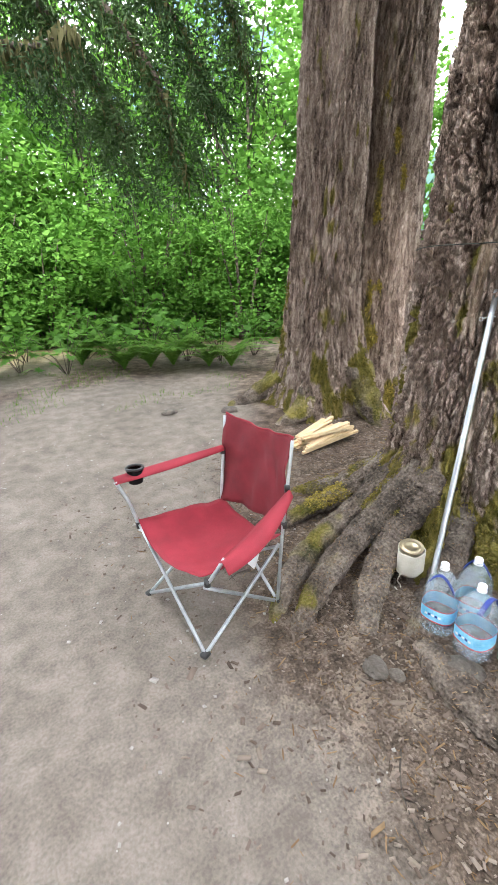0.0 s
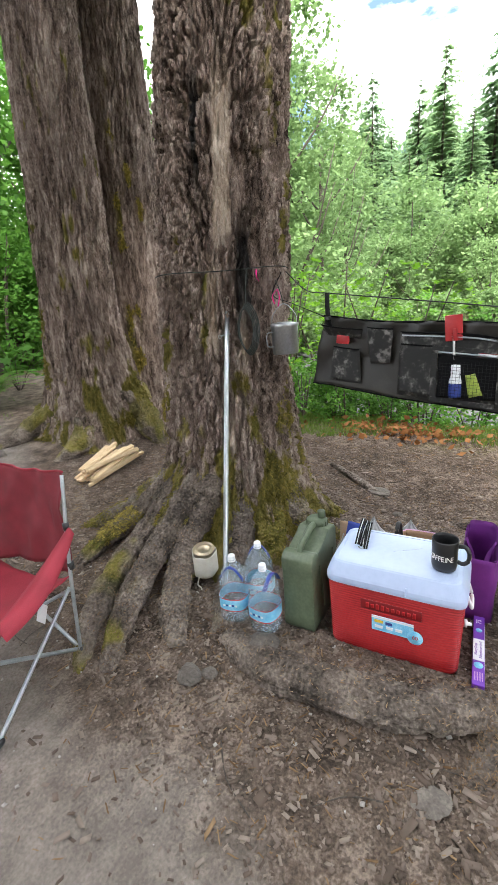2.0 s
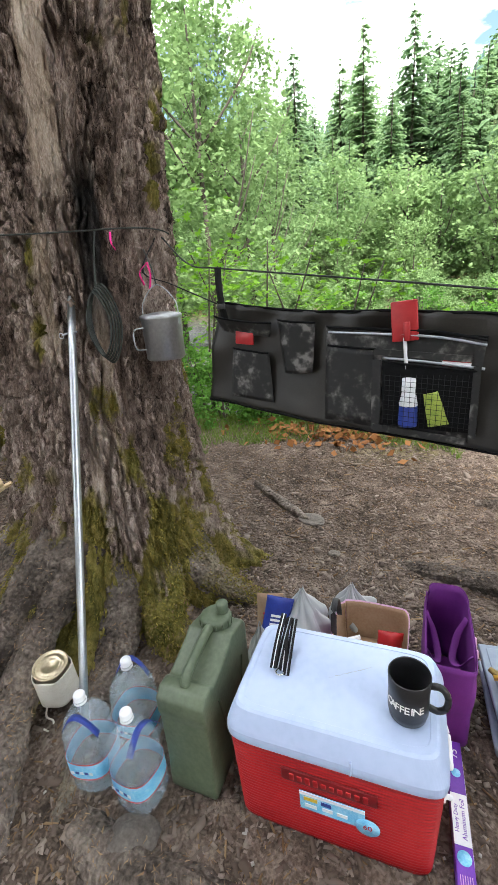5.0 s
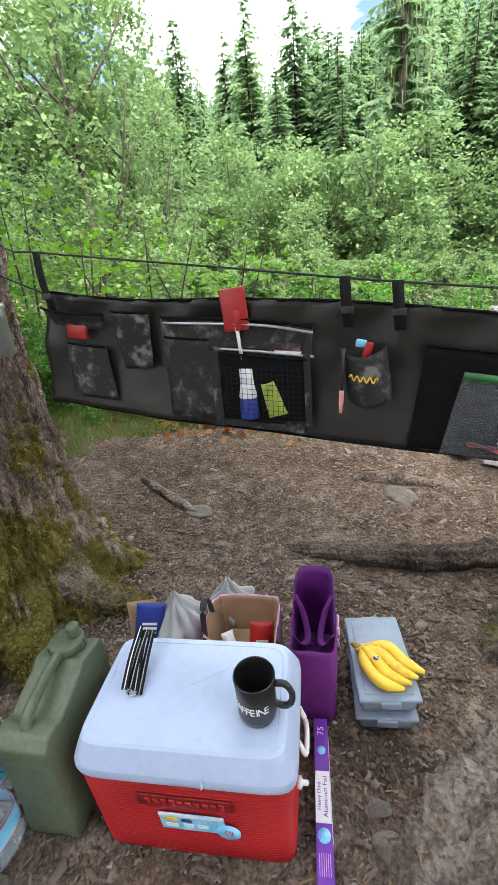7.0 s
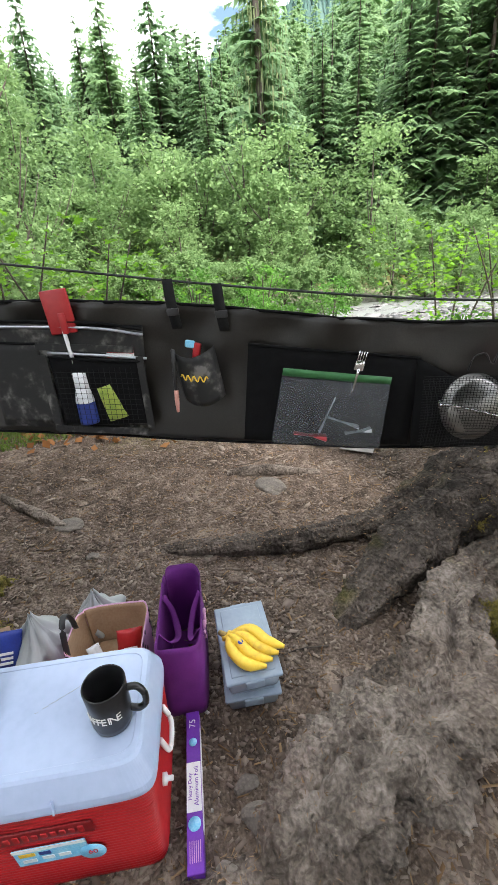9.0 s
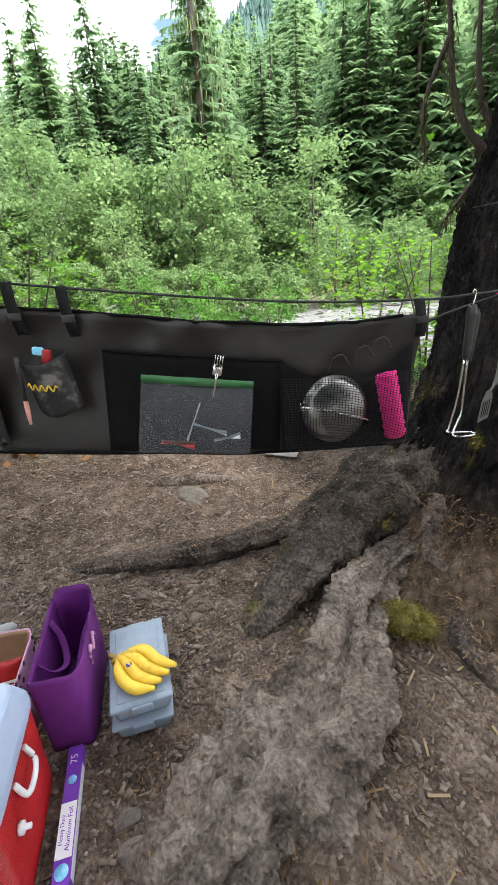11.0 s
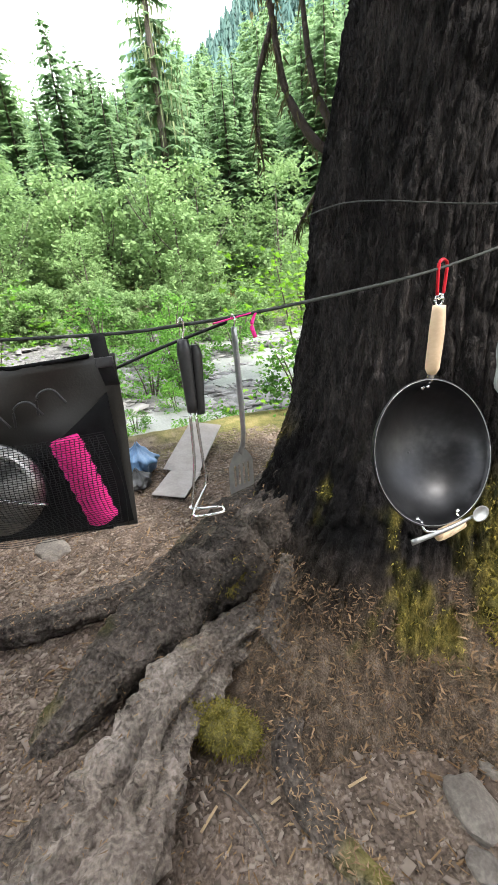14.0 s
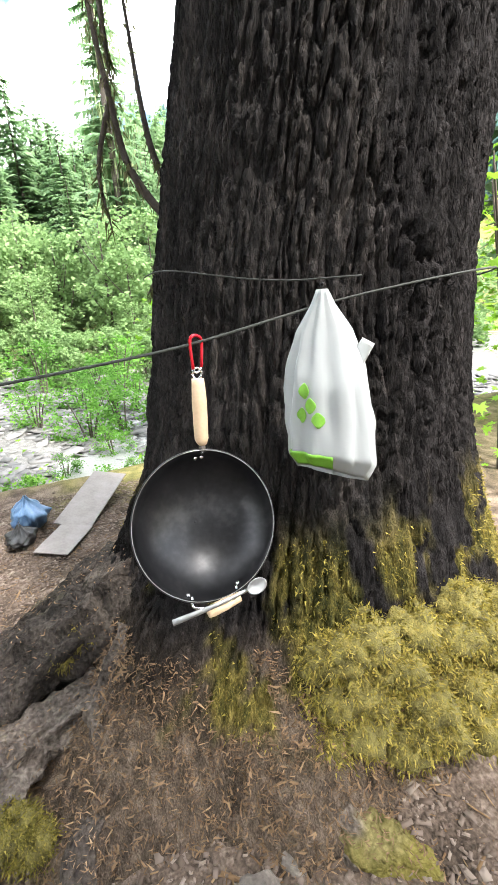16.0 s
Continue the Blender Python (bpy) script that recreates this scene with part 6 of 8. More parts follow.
# ---- cooler ----
def cooler():
    W, D = 0.60, 0.385
    ob = thing("cooler", pose(1.89, 0.11, float(land(1.88, 0.1)) + 0.002, 0, 0, -2) @ Matrix.Diagonal((1, 1, 1.11, 1)), "red ribbed plastic cooler with a white lid", "cooler")
    body = bmesh.new()
    rows = [(0.0, 0.94), (0.004, 0.955)]
    z = 0.012
    while z < 0.325:
        f = 0.955 + 0.045 * z / 0.33
        rows += [(z, f), (z + 0.0045, f + 0.008), (z + 0.009, f)]
        z += 0.0115
    rows.append((0.335, 1.0))
    sides = 48
    loops = []
    for zz, f in rows:
        lp = []
        for k in range(sides):
            a = 2 * math.pi * (k + 0.5) / sides
            e = 0.16
            cx, sy = math.cos(a), math.sin(a)
            lp.append(body.verts.new((D / 2 * f * math.copysign(abs(cx) ** e, cx), W / 2 * f * math.copysign(abs(sy) ** e, sy), zz)))
        loops.append(lp)
    for a, b in zip(loops, loops[1:]):
        for k in range(sides):
            body.faces.new([a[k], a[(k + 1) % sides], b[(k + 1) % sides], b[k]])
    body.faces.new(loops[0][::-1])
    body.faces.new(loops[-1])
    part("body", body, RED_PLASTIC, ob, "red ribbed body", False)
    # lid: rim, sloping shoulder, flat top
    lid = bmesh.new()
    loops = []
    for zz, fx, fy in ((0.325, 1.0, 1.0), (0.322, 1.045, 1.03), (0.335, 1.055, 1.035), (0.352, 1.05, 1.03), (0.362, 1.03, 1.018), (0.395, 0.955, 0.97), (0.410, 0.92, 0.945), (0.416, 0.885, 0.92), (0.417, 0.80, 0.87), (0.415, 0.79, 0.865), (0.415, 0.4, 0.4)):
        lp = []
        for k in range(64):
            a = 2 * math.pi * (k + 0.5) / 64
            cx, sy = math.cos(a), math.sin(a)
            x, y = D / 2 * fx * math.copysign(abs(cx) ** 0.2, cx), W / 2 * fy * math.copysign(abs(sy) ** 0.2, sy)
            if x < 0 and abs(y) < 0.055 and 0.34 < zz < 0.412:
                x -= 0.014
            lp.append(lid.verts.new((x, y, zz)))
        loops.append(lp)
    for a, b in zip(loops, loops[1:]):
        for k in range(64):
            lid.faces.new([a[k], a[(k + 1) % 64], b[(k + 1) % 64], b[k]])
    lid.faces.new(loops[-1])
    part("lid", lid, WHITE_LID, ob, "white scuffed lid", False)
    bar("lid_notch", ob, WHITE_LID, (0.012, 0.006, 0.035), (-D / 2 * 1.055, -0.065, 0.35), (0, 12, 0), 0.002)
    # recessed name plate with raised marks
    # Not sunk into the body: the recess is put into the darker red.
    pl = bar("name_plate", ob, DARK_RED_PLASTIC, (0.006, 0.27, 0.05), (-D / 2 - 0.001, 0.0, 0.245), (0, -4, 0), 0.004, "recessed dark red name panel")
    for k in range(10):
        bar("raised_mark", pl, RED_PLASTIC, (0.004, 0.014, 0.026 if k in (0, 2, 3, 9) else 0.018), (-0.004, 0.103 - 0.023 * k, 0), (0, 0, 0), 0.002)
    st = bar("sticker", ob, BLUE_LABEL, (0.002, 0.185, 0.075), (-D / 2 - 0.0015, -0.01, 0.165), (0, -4, 0), 0, "peeling blue and white product sticker")
    bar("sticker_strip", st, WHITE, (0.001, 0.185, 0.012), (-0.002, 0, 0.032))
    for k, (yy, zz, w, mt) in enumerate(((0.06, 0.012, 0.04, YELLOW_PRINT), (0.06, -0.016, 0.035, WHITE), (0.012, -0.012, 0.03, WHITE), (0.015, 0.01, 0.03, NAVY), (-0.03, -0.012, 0.03, WHITE))):
        bar("print_bar", st, mt, (0.001, w, 0.014), (-0.002, yy, zz))
    rd = part("round_sticker", lathe("round_sticker", [(0, 0.0015), (0.034, 0.0015), (0.034, 0)], 28), BLUE_LABEL, st)
    rd.matrix_basis = pose(-0.0015, -0.10, -0.025, 0, -90, 0)
    words("60", 0.026, material_red, st, pose(-0.0034, -0.10, -0.025, 90, 0, -90), "red number")
    # side handle
    for sgn in (-1, 1):
        part("handle", tube("handle", [(-0.05, sgn * 0.305, 0.30), (-0.045, sgn * 0.322, 0.25), (0.0, sgn * 0.325, 0.235), (0.045, sgn * 0.322, 0.25), (0.05, sgn * 0.305, 0.30)], 0.008, 10, 24), WHITE, ob, "white swing handle")
    tap = part("drain_cap", lathe("drain_cap", [(0, 0), (0.016, 0), (0.016, 0.012), (0.007, 0.015), (0.007, 0.03), (0.0, 0.032)], 18), WHITE, ob)
    tap.matrix_basis = pose(-0.09, -0.298, 0.20, 90, 0, 0)
    for k in range(6):
        bar("scuff", ob, STEEL, (0.0012, 0.012 + 0.006 * k, 0.0005), (0.0 + 0.012 * k, 0.02 - 0.02 * k, 0.4153), (0, 0, 20 + 3 * k))
    return ob


cooler()
LID_Z = float(land(1.88, 0.1)) + 0.462


def mug():
    ob = thing("mug", pose(1.825, -0.09, LID_Z + 0.001, 0, 0, -8) @ Matrix.Diagonal((1.2, 1.2, 1.32, 1)), "glossy black ceramic mug with cream lettering", "mug")
    part("cup", lathe("cup", [(0.0, 0.0), (0.036, 0.0), (0.041, 0.004), (0.0445, 0.02), (0.0445, 0.07), (0.0465, 0.108), (0.045, 0.1105), (0.0432, 0.108), (0.041, 0.07), (0.041, 0.02), (0.036, 0.009), (0.0, 0.008)], 40), CERAMIC, ob)
    part("handle", tube("handle", [(0.004, -0.042, 0.088), (0.004, -0.066, 0.09), (0.004, -0.08, 0.07), (0.004, -0.078, 0.042), (0.004, -0.062, 0.028), (0.004, -0.04, 0.032)], 0.0075, 10, 26), CERAMIC, ob)
    for k, ch in enumerate("CAFFEINE"):
        a = math.pi - radians(52) + radians(13.5) * k
        words(ch, 0.026, CREAM, ob, pose(0.0452 * math.cos(a), 0.0452 * math.sin(a), 0.052, 90, 0, math.degrees(a) + 90), "cream letter")


mug()

# folded strap on the lid
ob = thing("folded_strap", pose(1.95, 0.285, LID_Z), "folded black and white patterned strap with a metal clip", "strap")
for k in range(4):
    off = 0.014 * (k - 1.5)
    g = [[(-0.09 + 0.19 * t + 0.01 * math.sin(3 * t + k), off * (1 - 0.5 * t) + w + 0.015 * t * (k % 2), 0.004 + 0.006 * k + 0.05 * t * t + 0.02 * math.sin(math.pi * t)) for w in (-0.0095, 0.0095)] for t in np.linspace(0, 1, 14)]
    sheet("band", g, WEBBING, ob, "", 0.0018)
    g = [[(p[0][0], (p[0][1] + p[1][1]) / 2 + w, p[0][2] + 0.0015) for w in (-0.0015, 0.0015)] for p in g]
    sheet("band_stripe", g, WHITE if k % 2 else STEEL, ob, "pale woven stripe", 0.0008)
part("clip", tube("clip", [(-0.085 - 0.012 * math.cos(k), 0.012 * math.sin(k), 0.008) for k in np.linspace(0, 6.283, 15)], 0.0025, 8), CHROME, ob, "silver ring clip")
part("clip", tube("clip", [(-0.075, 0.004, 0.008), (-0.03, 0.012, 0.012)], 0.004, 8, 4), CHROME, ob, "silver snap")


# ---- shopping bags ----
def soft_bag(grid_fn, nu, nv):
    return [[grid_fn(j / (nu - 1), i / (nv - 1)) for j in range(nu)] for i in range(nv)]


def tote(name, label, at, size, mat, inside, rim_wave, flare, seed, sink=0.0):
    sx, sy, h = size
    ob = thing(name, at, label, "bag")

    def wall(shrink):
        def fn(u, v):
            a = 2 * math.pi * u + math.pi / 4
            e = 0.3 + 0.06 * v
            c, s = math.cos(a), math.sin(a)
            x, y = math.copysign(abs(c) ** e, c) * sx / 2 * (1 + flare * v) - shrink * math.copysign(1, c), math.copysign(abs(s) ** e, s) * sy / 2 * (1 + flare * v) - shrink * math.copysign(1, s)
            w = 0.022 * v * (float(fbm(u * 6 + 3, v * 3, 0, 3, seed)) - 0.5) * 2
            return (x + w, y + w * 0.6, h * v * (1 + rim_wave * math.cos(2 * a) * v) - (0.004 if shrink else 0))
        return fn
    sheet("bag_wall", soft_bag(wall(0.0), 49, 14), mat, ob, "", 0.0016)
    sheet("lining", soft_bag(wall(0.004), 49, 14), inside, ob, "", 0.0012)
    part("base", rbox(sx * 0.92, sy * 0.92, 0.008, 0.002, 1), inside, ob)
    return ob, wall(0.0)


Z = lambda x, y: float(land(x, y)) + 0.003
ob, ob_wall = tote("polka_dot_bag", "pink paper bag with black dots, kraft inside, holding groceries", pose(2.33, 0.03, Z(2.33, 0.03), 0, 0, -4), (0.24, 0.27, 0.29), LILAC, KRAFT, 0.0, 0.08, 41)
for row in range(4):
    for k in range(9):
        u = 0.27 + 0.05 * (k + 0.5 * (row % 2))
        x, y, z = ob_wall(u, 0.96 - 0.13 * row)
        d = part("dot", lathe("dot", [(0, 0.0012), (0.0095, 0.0012), (0.0095, 0)], 14), BLACK_PLASTIC, ob)
        d.matrix_basis = pose(x - 0.002, y, z, 0, -90, 0) if u < 0.5 else pose(x, y - 0.002, z, 90, 0, 0)
part("strap", tube("strap", [(-0.09, 0.135, 0.27), (-0.06, 0.14, 0.37), (-0.02, 0.138, 0.40), (0.02, 0.138, 0.34), (0.03, 0.136, 0.28)], 0.012, 10, 20, flat=0.3), BLACK_PLASTIC, ob, "black ribbon handle")


def packet(name, label, m, size, mat, stripe):
    o = thing(name, m, label, "food packet")
    sx, sy, sz = size
    g = soft_bag(lambda u, v: (sx * (u - 0.5) * (1 - 0.06 * math.sin(math.pi * v)), -sy * 0.5 * math.sin(math.pi * u) * math.sin(math.pi * v) ** 0.6 + 0.006 * (float(fbm(u * 7, v * 7, 0, 2, 3)) - 0.5), sz * v), 12, 14)
    sheet("front", g, mat, o, "", 0.001)
    g2 = [[(x, -y, z) for x, y, z in row] for row in g]
    sheet("back", g2, mat, o, "", 0.001)
    for k in range(3):
        bar("print_bar", o, stripe, (sx * 0.5, 0.002, 0.01), (0, -sy * 0.5 - 0.002, sz * (0.4 + 0.1 * k)))
    return o


zb = Z(2.33, 0.03)
packet("snack_packet", "red foil snack packet standing in the bag", pose(2.29, -0.03, zb + 0.10, -14, 8, -80), (0.10, 0.05, 0.17), RED_PLASTIC, WHITE)
packet("snack_packet", "white and blue packet tucked into the bag", pose(2.27, 0.06, zb + 0.10, -16, -10, -70), (0.05, 0.03, 0.15), WHITE, NAVY)
part_holder = thing("groceries", pose(2.37, 0.03, zb + 0.012), "brown paper wrapped groceries low in the bag", "groceries")
part("parcel", rbox(0.15, 0.18, 0.11, 0.02, 3), KRAFT, part_holder, "", True)

# crumpled white plastic bags and packets
def film_bag(name, label, m, size, mat, seed, tall=1.0):
    o = thing(name, m, label, "plastic bag")
    sx, sy, h = size

    def fn(u, v):
        a = 2 * math.pi * u
        rad = (math.sin(math.pi * min(0.97, 0.12 + v * 0.80)) ** 0.6) * (1 - 0.86 * max(0.0, v - 0.55) / 0.45)
        k = 1 + 0.9 * (float(fbm(math.cos(a) * 2.4 + 5, math.sin(a) * 2.4, v * 4, 4, seed)) - 0.5) + 0.12 * math.sin(9 * a + 5 * v)
        return (sx / 2 * rad * k * math.cos(a), sy / 2 * rad * k * math.sin(a), h * v + 0.10 * (float(fbm(math.cos(a) * 3 + 2, math.sin(a) * 3, v * 2, 3, seed + 5)) - 0.5) * v)
    sheet("film", soft_bag(fn, 49, 26), mat, o, "", 0.001)
    return o


film_bag("plastic_bag", "crumpled white plastic bag of groceries on the soil", pose(2.40, 0.33, Z(2.4, 0.33)), (0.26, 0.24, 0.34), BAG_FILM, 21)
film_bag("plastic_bag", "small crumpled white plastic bag beside the jerry can", pose(2.19, 0.46, Z(2.19, 0.46)), (0.15, 0.12, 0.30), BAG_FILM, 22)
film_bag("plastic_bag", "white plastic bag with a red mark behind the groceries", pose(2.56, 0.13, Z(2.56, 0.13)), (0.2, 0.2, 0.27), BAG_FILM, 23)
packet("snack_packet", "blue foil snack packet among the bags", pose(2.31, 0.45, Z(2.31, 0.45) + 0.12, -12, 14, -75), (0.12, 0.04, 0.2), NAVY, WHITE)
packet("snack_packet", "orange cardboard food packet among the bags", pose(2.36, 0.48, Z(2.36, 0.48) + 0.08, -6, 4, -75), (0.12, 0.04, 0.22), KRAFT, material_red)

ob, ob_wall = tote("purple_tote", "deep purple reusable tote bag standing open", pose(2.33, -0.25, Z(2.33, -0.25), 0, 0, -3), (0.42, 0.165, 0.35), PURPLE, PURPLE, 0.05, 0.06, 52)
for y, s in ((0.075, 1), (-0.075, -1)):
    part("strap", tube("strap", [(-0.09, y, 0.30), (-0.06, y - 0.03 * s, 0.22), (0.02, y - 0.05 * s, 0.17), (0.09, y - 0.03 * s, 0.23), (0.11, y, 0.30)], 0.014, 8, 20, flat=0.25), PURPLE, ob)
part("emblem", tube("emblem", [(-0.08, -0.094, 0.24), (-0.05, -0.095, 0.30), (-0.02, -0.095, 0.25), (0.01, -0.095, 0.30), (0.03, -0.095, 0.27)], 0.006, 6, 24, flat=0.4), LILAC, ob, "pale swirl print")

# ---- food boxes and bananas ----
def food_box(z, turn, label):
    o = thing("food_box", pose(2.265, -0.495, z, 0, 0, turn), label, "food box", "stacked food boxes")
    bm = rbox(0.36, 0.20, 0.072, 0.018, 3)
    for v in bm.verts:
        k = 0.93 + 0.07 * v.co.z / 0.072
        v.co.x *= k
        v.co.y *= k
    part("tub", bm, BOX_PLASTIC, o, "smoky clear tub", True)
    part("lid", rbox(0.378, 0.215, 0.016, 0.007, 3, (0, 0, 0.070)), LID_GREY, o, "grey-blue lid", True)
    part("lid_panel", rbox(0.33, 0.165, 0.006, 0.003, 2, (0, 0, 0.0845)), LID_GREY, o, "", True)
    for s in (-1, 1):
        bar("latch", o, LID_GREY, (0.012, 0.07, 0.03), (0.19 * s, 0, 0.066), (0, 0, 0), 0.003)
    return o


LID_GREY = material("grey_blue_lid", [(0.19, 0.24, 0.31), (0.25, 0.31, 0.38)], 9, 0.4, 0.05)
zb = Z(2.26, -0.49)
food_box(zb, -1, "smoky plastic food box with a grey lid on the soil")
food_box(zb + 0.0915, 2, "smoky plastic food box under a bunch of bananas")
fb = thing("food_contents", pose(2.265, -0.495, zb + 0.1), "reddish food packed inside the upper box", "food")
part("parcel", rbox(0.26, 0.13, 0.045, 0.015, 3), DARK_RED_CLOTH, fb, "", True)
ob = thing("banana_bunch", pose(2.2, -0.475, zb + 0.182, 0, 0, -140) @ Matrix.Scale(1.2, 4), "bunch of ripe yellow bananas on a food box", "bananas")
for k in range(4):
    a = -0.75 + 0.34 * k
    p = [(-0.075, 0.0 - 0.012 * k + 0.02, 0.02), (-0.02, 0.01 + 0.03 * k - 0.04, 0.028 + 0.006 * (k % 2)), (0.05, 0.03 + 0.035 * k - 0.07, 0.024), (0.105, 0.075 - 0.03 * (3 - k) + 0.01, 0.02)]
    part("banana", tube("banana", p, [0.008, 0.017, 0.019, 0.018, 0.006], 8, 22), YELLOW, ob)
part("stem", tube("stem", [(-0.07, 0.0, 0.022), (-0.10, -0.005, 0.026)], [0.012, 0.008], 8, 5), material("banana_stem", [(0.2, 0.13, 0.04), (0.35, 0.26, 0.07)], 30, 0.7, 0.2), ob)
st = part("fruit_sticker", lathe("fruit_sticker", [(0, 0.001), (0.009, 0.001), (0.009, 0)], 14), NAVY, ob)
st.location = (0.0, -0.005, 0.049)

# ---- foil carton by the cooler ----
ob = thing("foil_carton", pose(1.865, -0.255, Z(1.87, -0.25), 0, 0, -1), "violet and white carton of aluminum foil beside the cooler", "carton")
part("carton", rbox(0.46, 0.048, 0.05, 0.002, 1), VIOLET, ob)
pn = bar("panel", ob, WHITE, (0.14, 0.046, 0.0015), (-0.015, 0, 0.0508), label="white panel")
words("Heavy Duty", 0.016, VIOLET, pn, pose(0.0, 0.012, 0.001, 0, 0, 90 - 90))
words("Aluminum Foil", 0.019, VIOLET, pn, pose(0.0, -0.008, 0.001))
words("75", 0.032, WHITE, ob, pose(0.185, 0.0, 0.0508))
rd = part("emblem", lathe("emblem", [(0, 0.0012), (0.019, 0.0012), (0.019, 0)], 22), BLUE_LABEL, ob)
rd.location = (-0.115, 0, 0.0505)
rd = part("emblem", lathe("emblem", [(0, 0.0012), (0.014, 0.0012), (0.014, 0)], 22), BLUE_LABEL, ob)
rd.location = (0.12, 0, 0.0505)
for k in range(6):
    bar("print_bar", ob, LILAC, (0.05, 0.0015, 0.001), (-0.18, -0.015 + 0.006 * k, 0.0508))
bar("side_panel", ob, WHITE, (0.3, 0.0015, 0.03), (0.02, -0.0248, 0.027))


# ---- hanging line and organizer ----
OX, OY, OT = 2.585, 0.662, -102.66
ORG = pose(OX, OY, 0, 0, 0, OT)


def on_org(u, z, off=0.0):
    return tuple(ORG @ Vector((u, -off, z)))


line = thing("hanging_line", pose(0, 0, 0), "dark cord strung between the two old conifers", "cord")
cord = [(3.18, 1.62, 1.93), (2.9, 1.05, 1.90), (2.78, 0.98, 1.86)]
part("cord", tube("cord", [(2.76, 0.97, 1.86), on_org(-0.124, 1.725), on_org(0.046, 1.69), on_org(0.70, 1.585), on_org(1.2, 1.505), on_org(1.8, 1.425), on_org(2.19, 1.40), on_org(2.36, 1.403), on_org(2.5, 1.412), (2.06, -2.05, 1.435), (2.095, -2.31, 1.465), (2.15, -2.7, 1.535), (2.11, -2.95, 1.575), (2.10, -3.25, 1.61), (2.25, -3.55, 1.63), (2.6, -3.8, 1.63), (3.1, -3.75, 1.63)], 0.0036, 7, 160), ROPE, line)
ring = [(2.79 + 0.475 * math.cos(a), 1.47 + 0.475 * math.sin(a), 1.885 + 0.012 * math.sin(3 * a)) for a in np.linspace(radians(140), radians(320), 40)]
part("cord", tube("cord", ring, 0.0032, 7), ROPE, line, "loop round the brown trunk")
ring = [(2.81 + 0.74 * math.cos(a), -3.08 + 0.74 * math.sin(a), 1.70 - 0.09 * smooth(1.7, 2.6, a)) for a in np.linspace(radians(80), radians(160), 40)]
part("cord", tube("cord", ring, 0.0025, 6), ROPE, line, "thin loop round the dark trunk")
part("guy_strap", tube("guy_strap", [on_org(0.0, 1.56), on_org(-0.12, 1.61), on_org(-0.24, 1.66), (2.64, 1.02, 1.72), (2.75, 1.0, 1.86)], 0.006, 6, 20, flat=0.4), WEBBING, line, "black strap")
part("guy_strap", tube("guy_strap", [on_org(2.21, 1.33), on_org(2.32, 1.365), on_org(2.45, 1.40)], 0.011, 6, 12, flat=0.3), WEBBING, line, "black strap")
for pts in ([on_org(2.51, 1.412), on_org(2.50, 1.39, 0.01), on_org(2.505, 1.365, 0.015)], [on_org(2.50, 1.413), on_org(2.45, 1.405, 0.01), on_org(2.42, 1.40, 0.01)], [(2.52, 1.07, 1.87), (2.50, 1.06, 1.83), (2.51, 1.05, 1.80)], [(2.60, 0.97, 1.75), (2.58, 0.95, 1.70), (2.575, 0.96, 1.64)], [(2.60, 0.97, 1.75), (2.565, 0.99, 1.71), (2.57, 0.98, 1.66)]):
    part("ribbon", tube("ribbon", pts, 0.0045, 6, 12, flat=0.4), PINK, line, "pink marker ribbon")


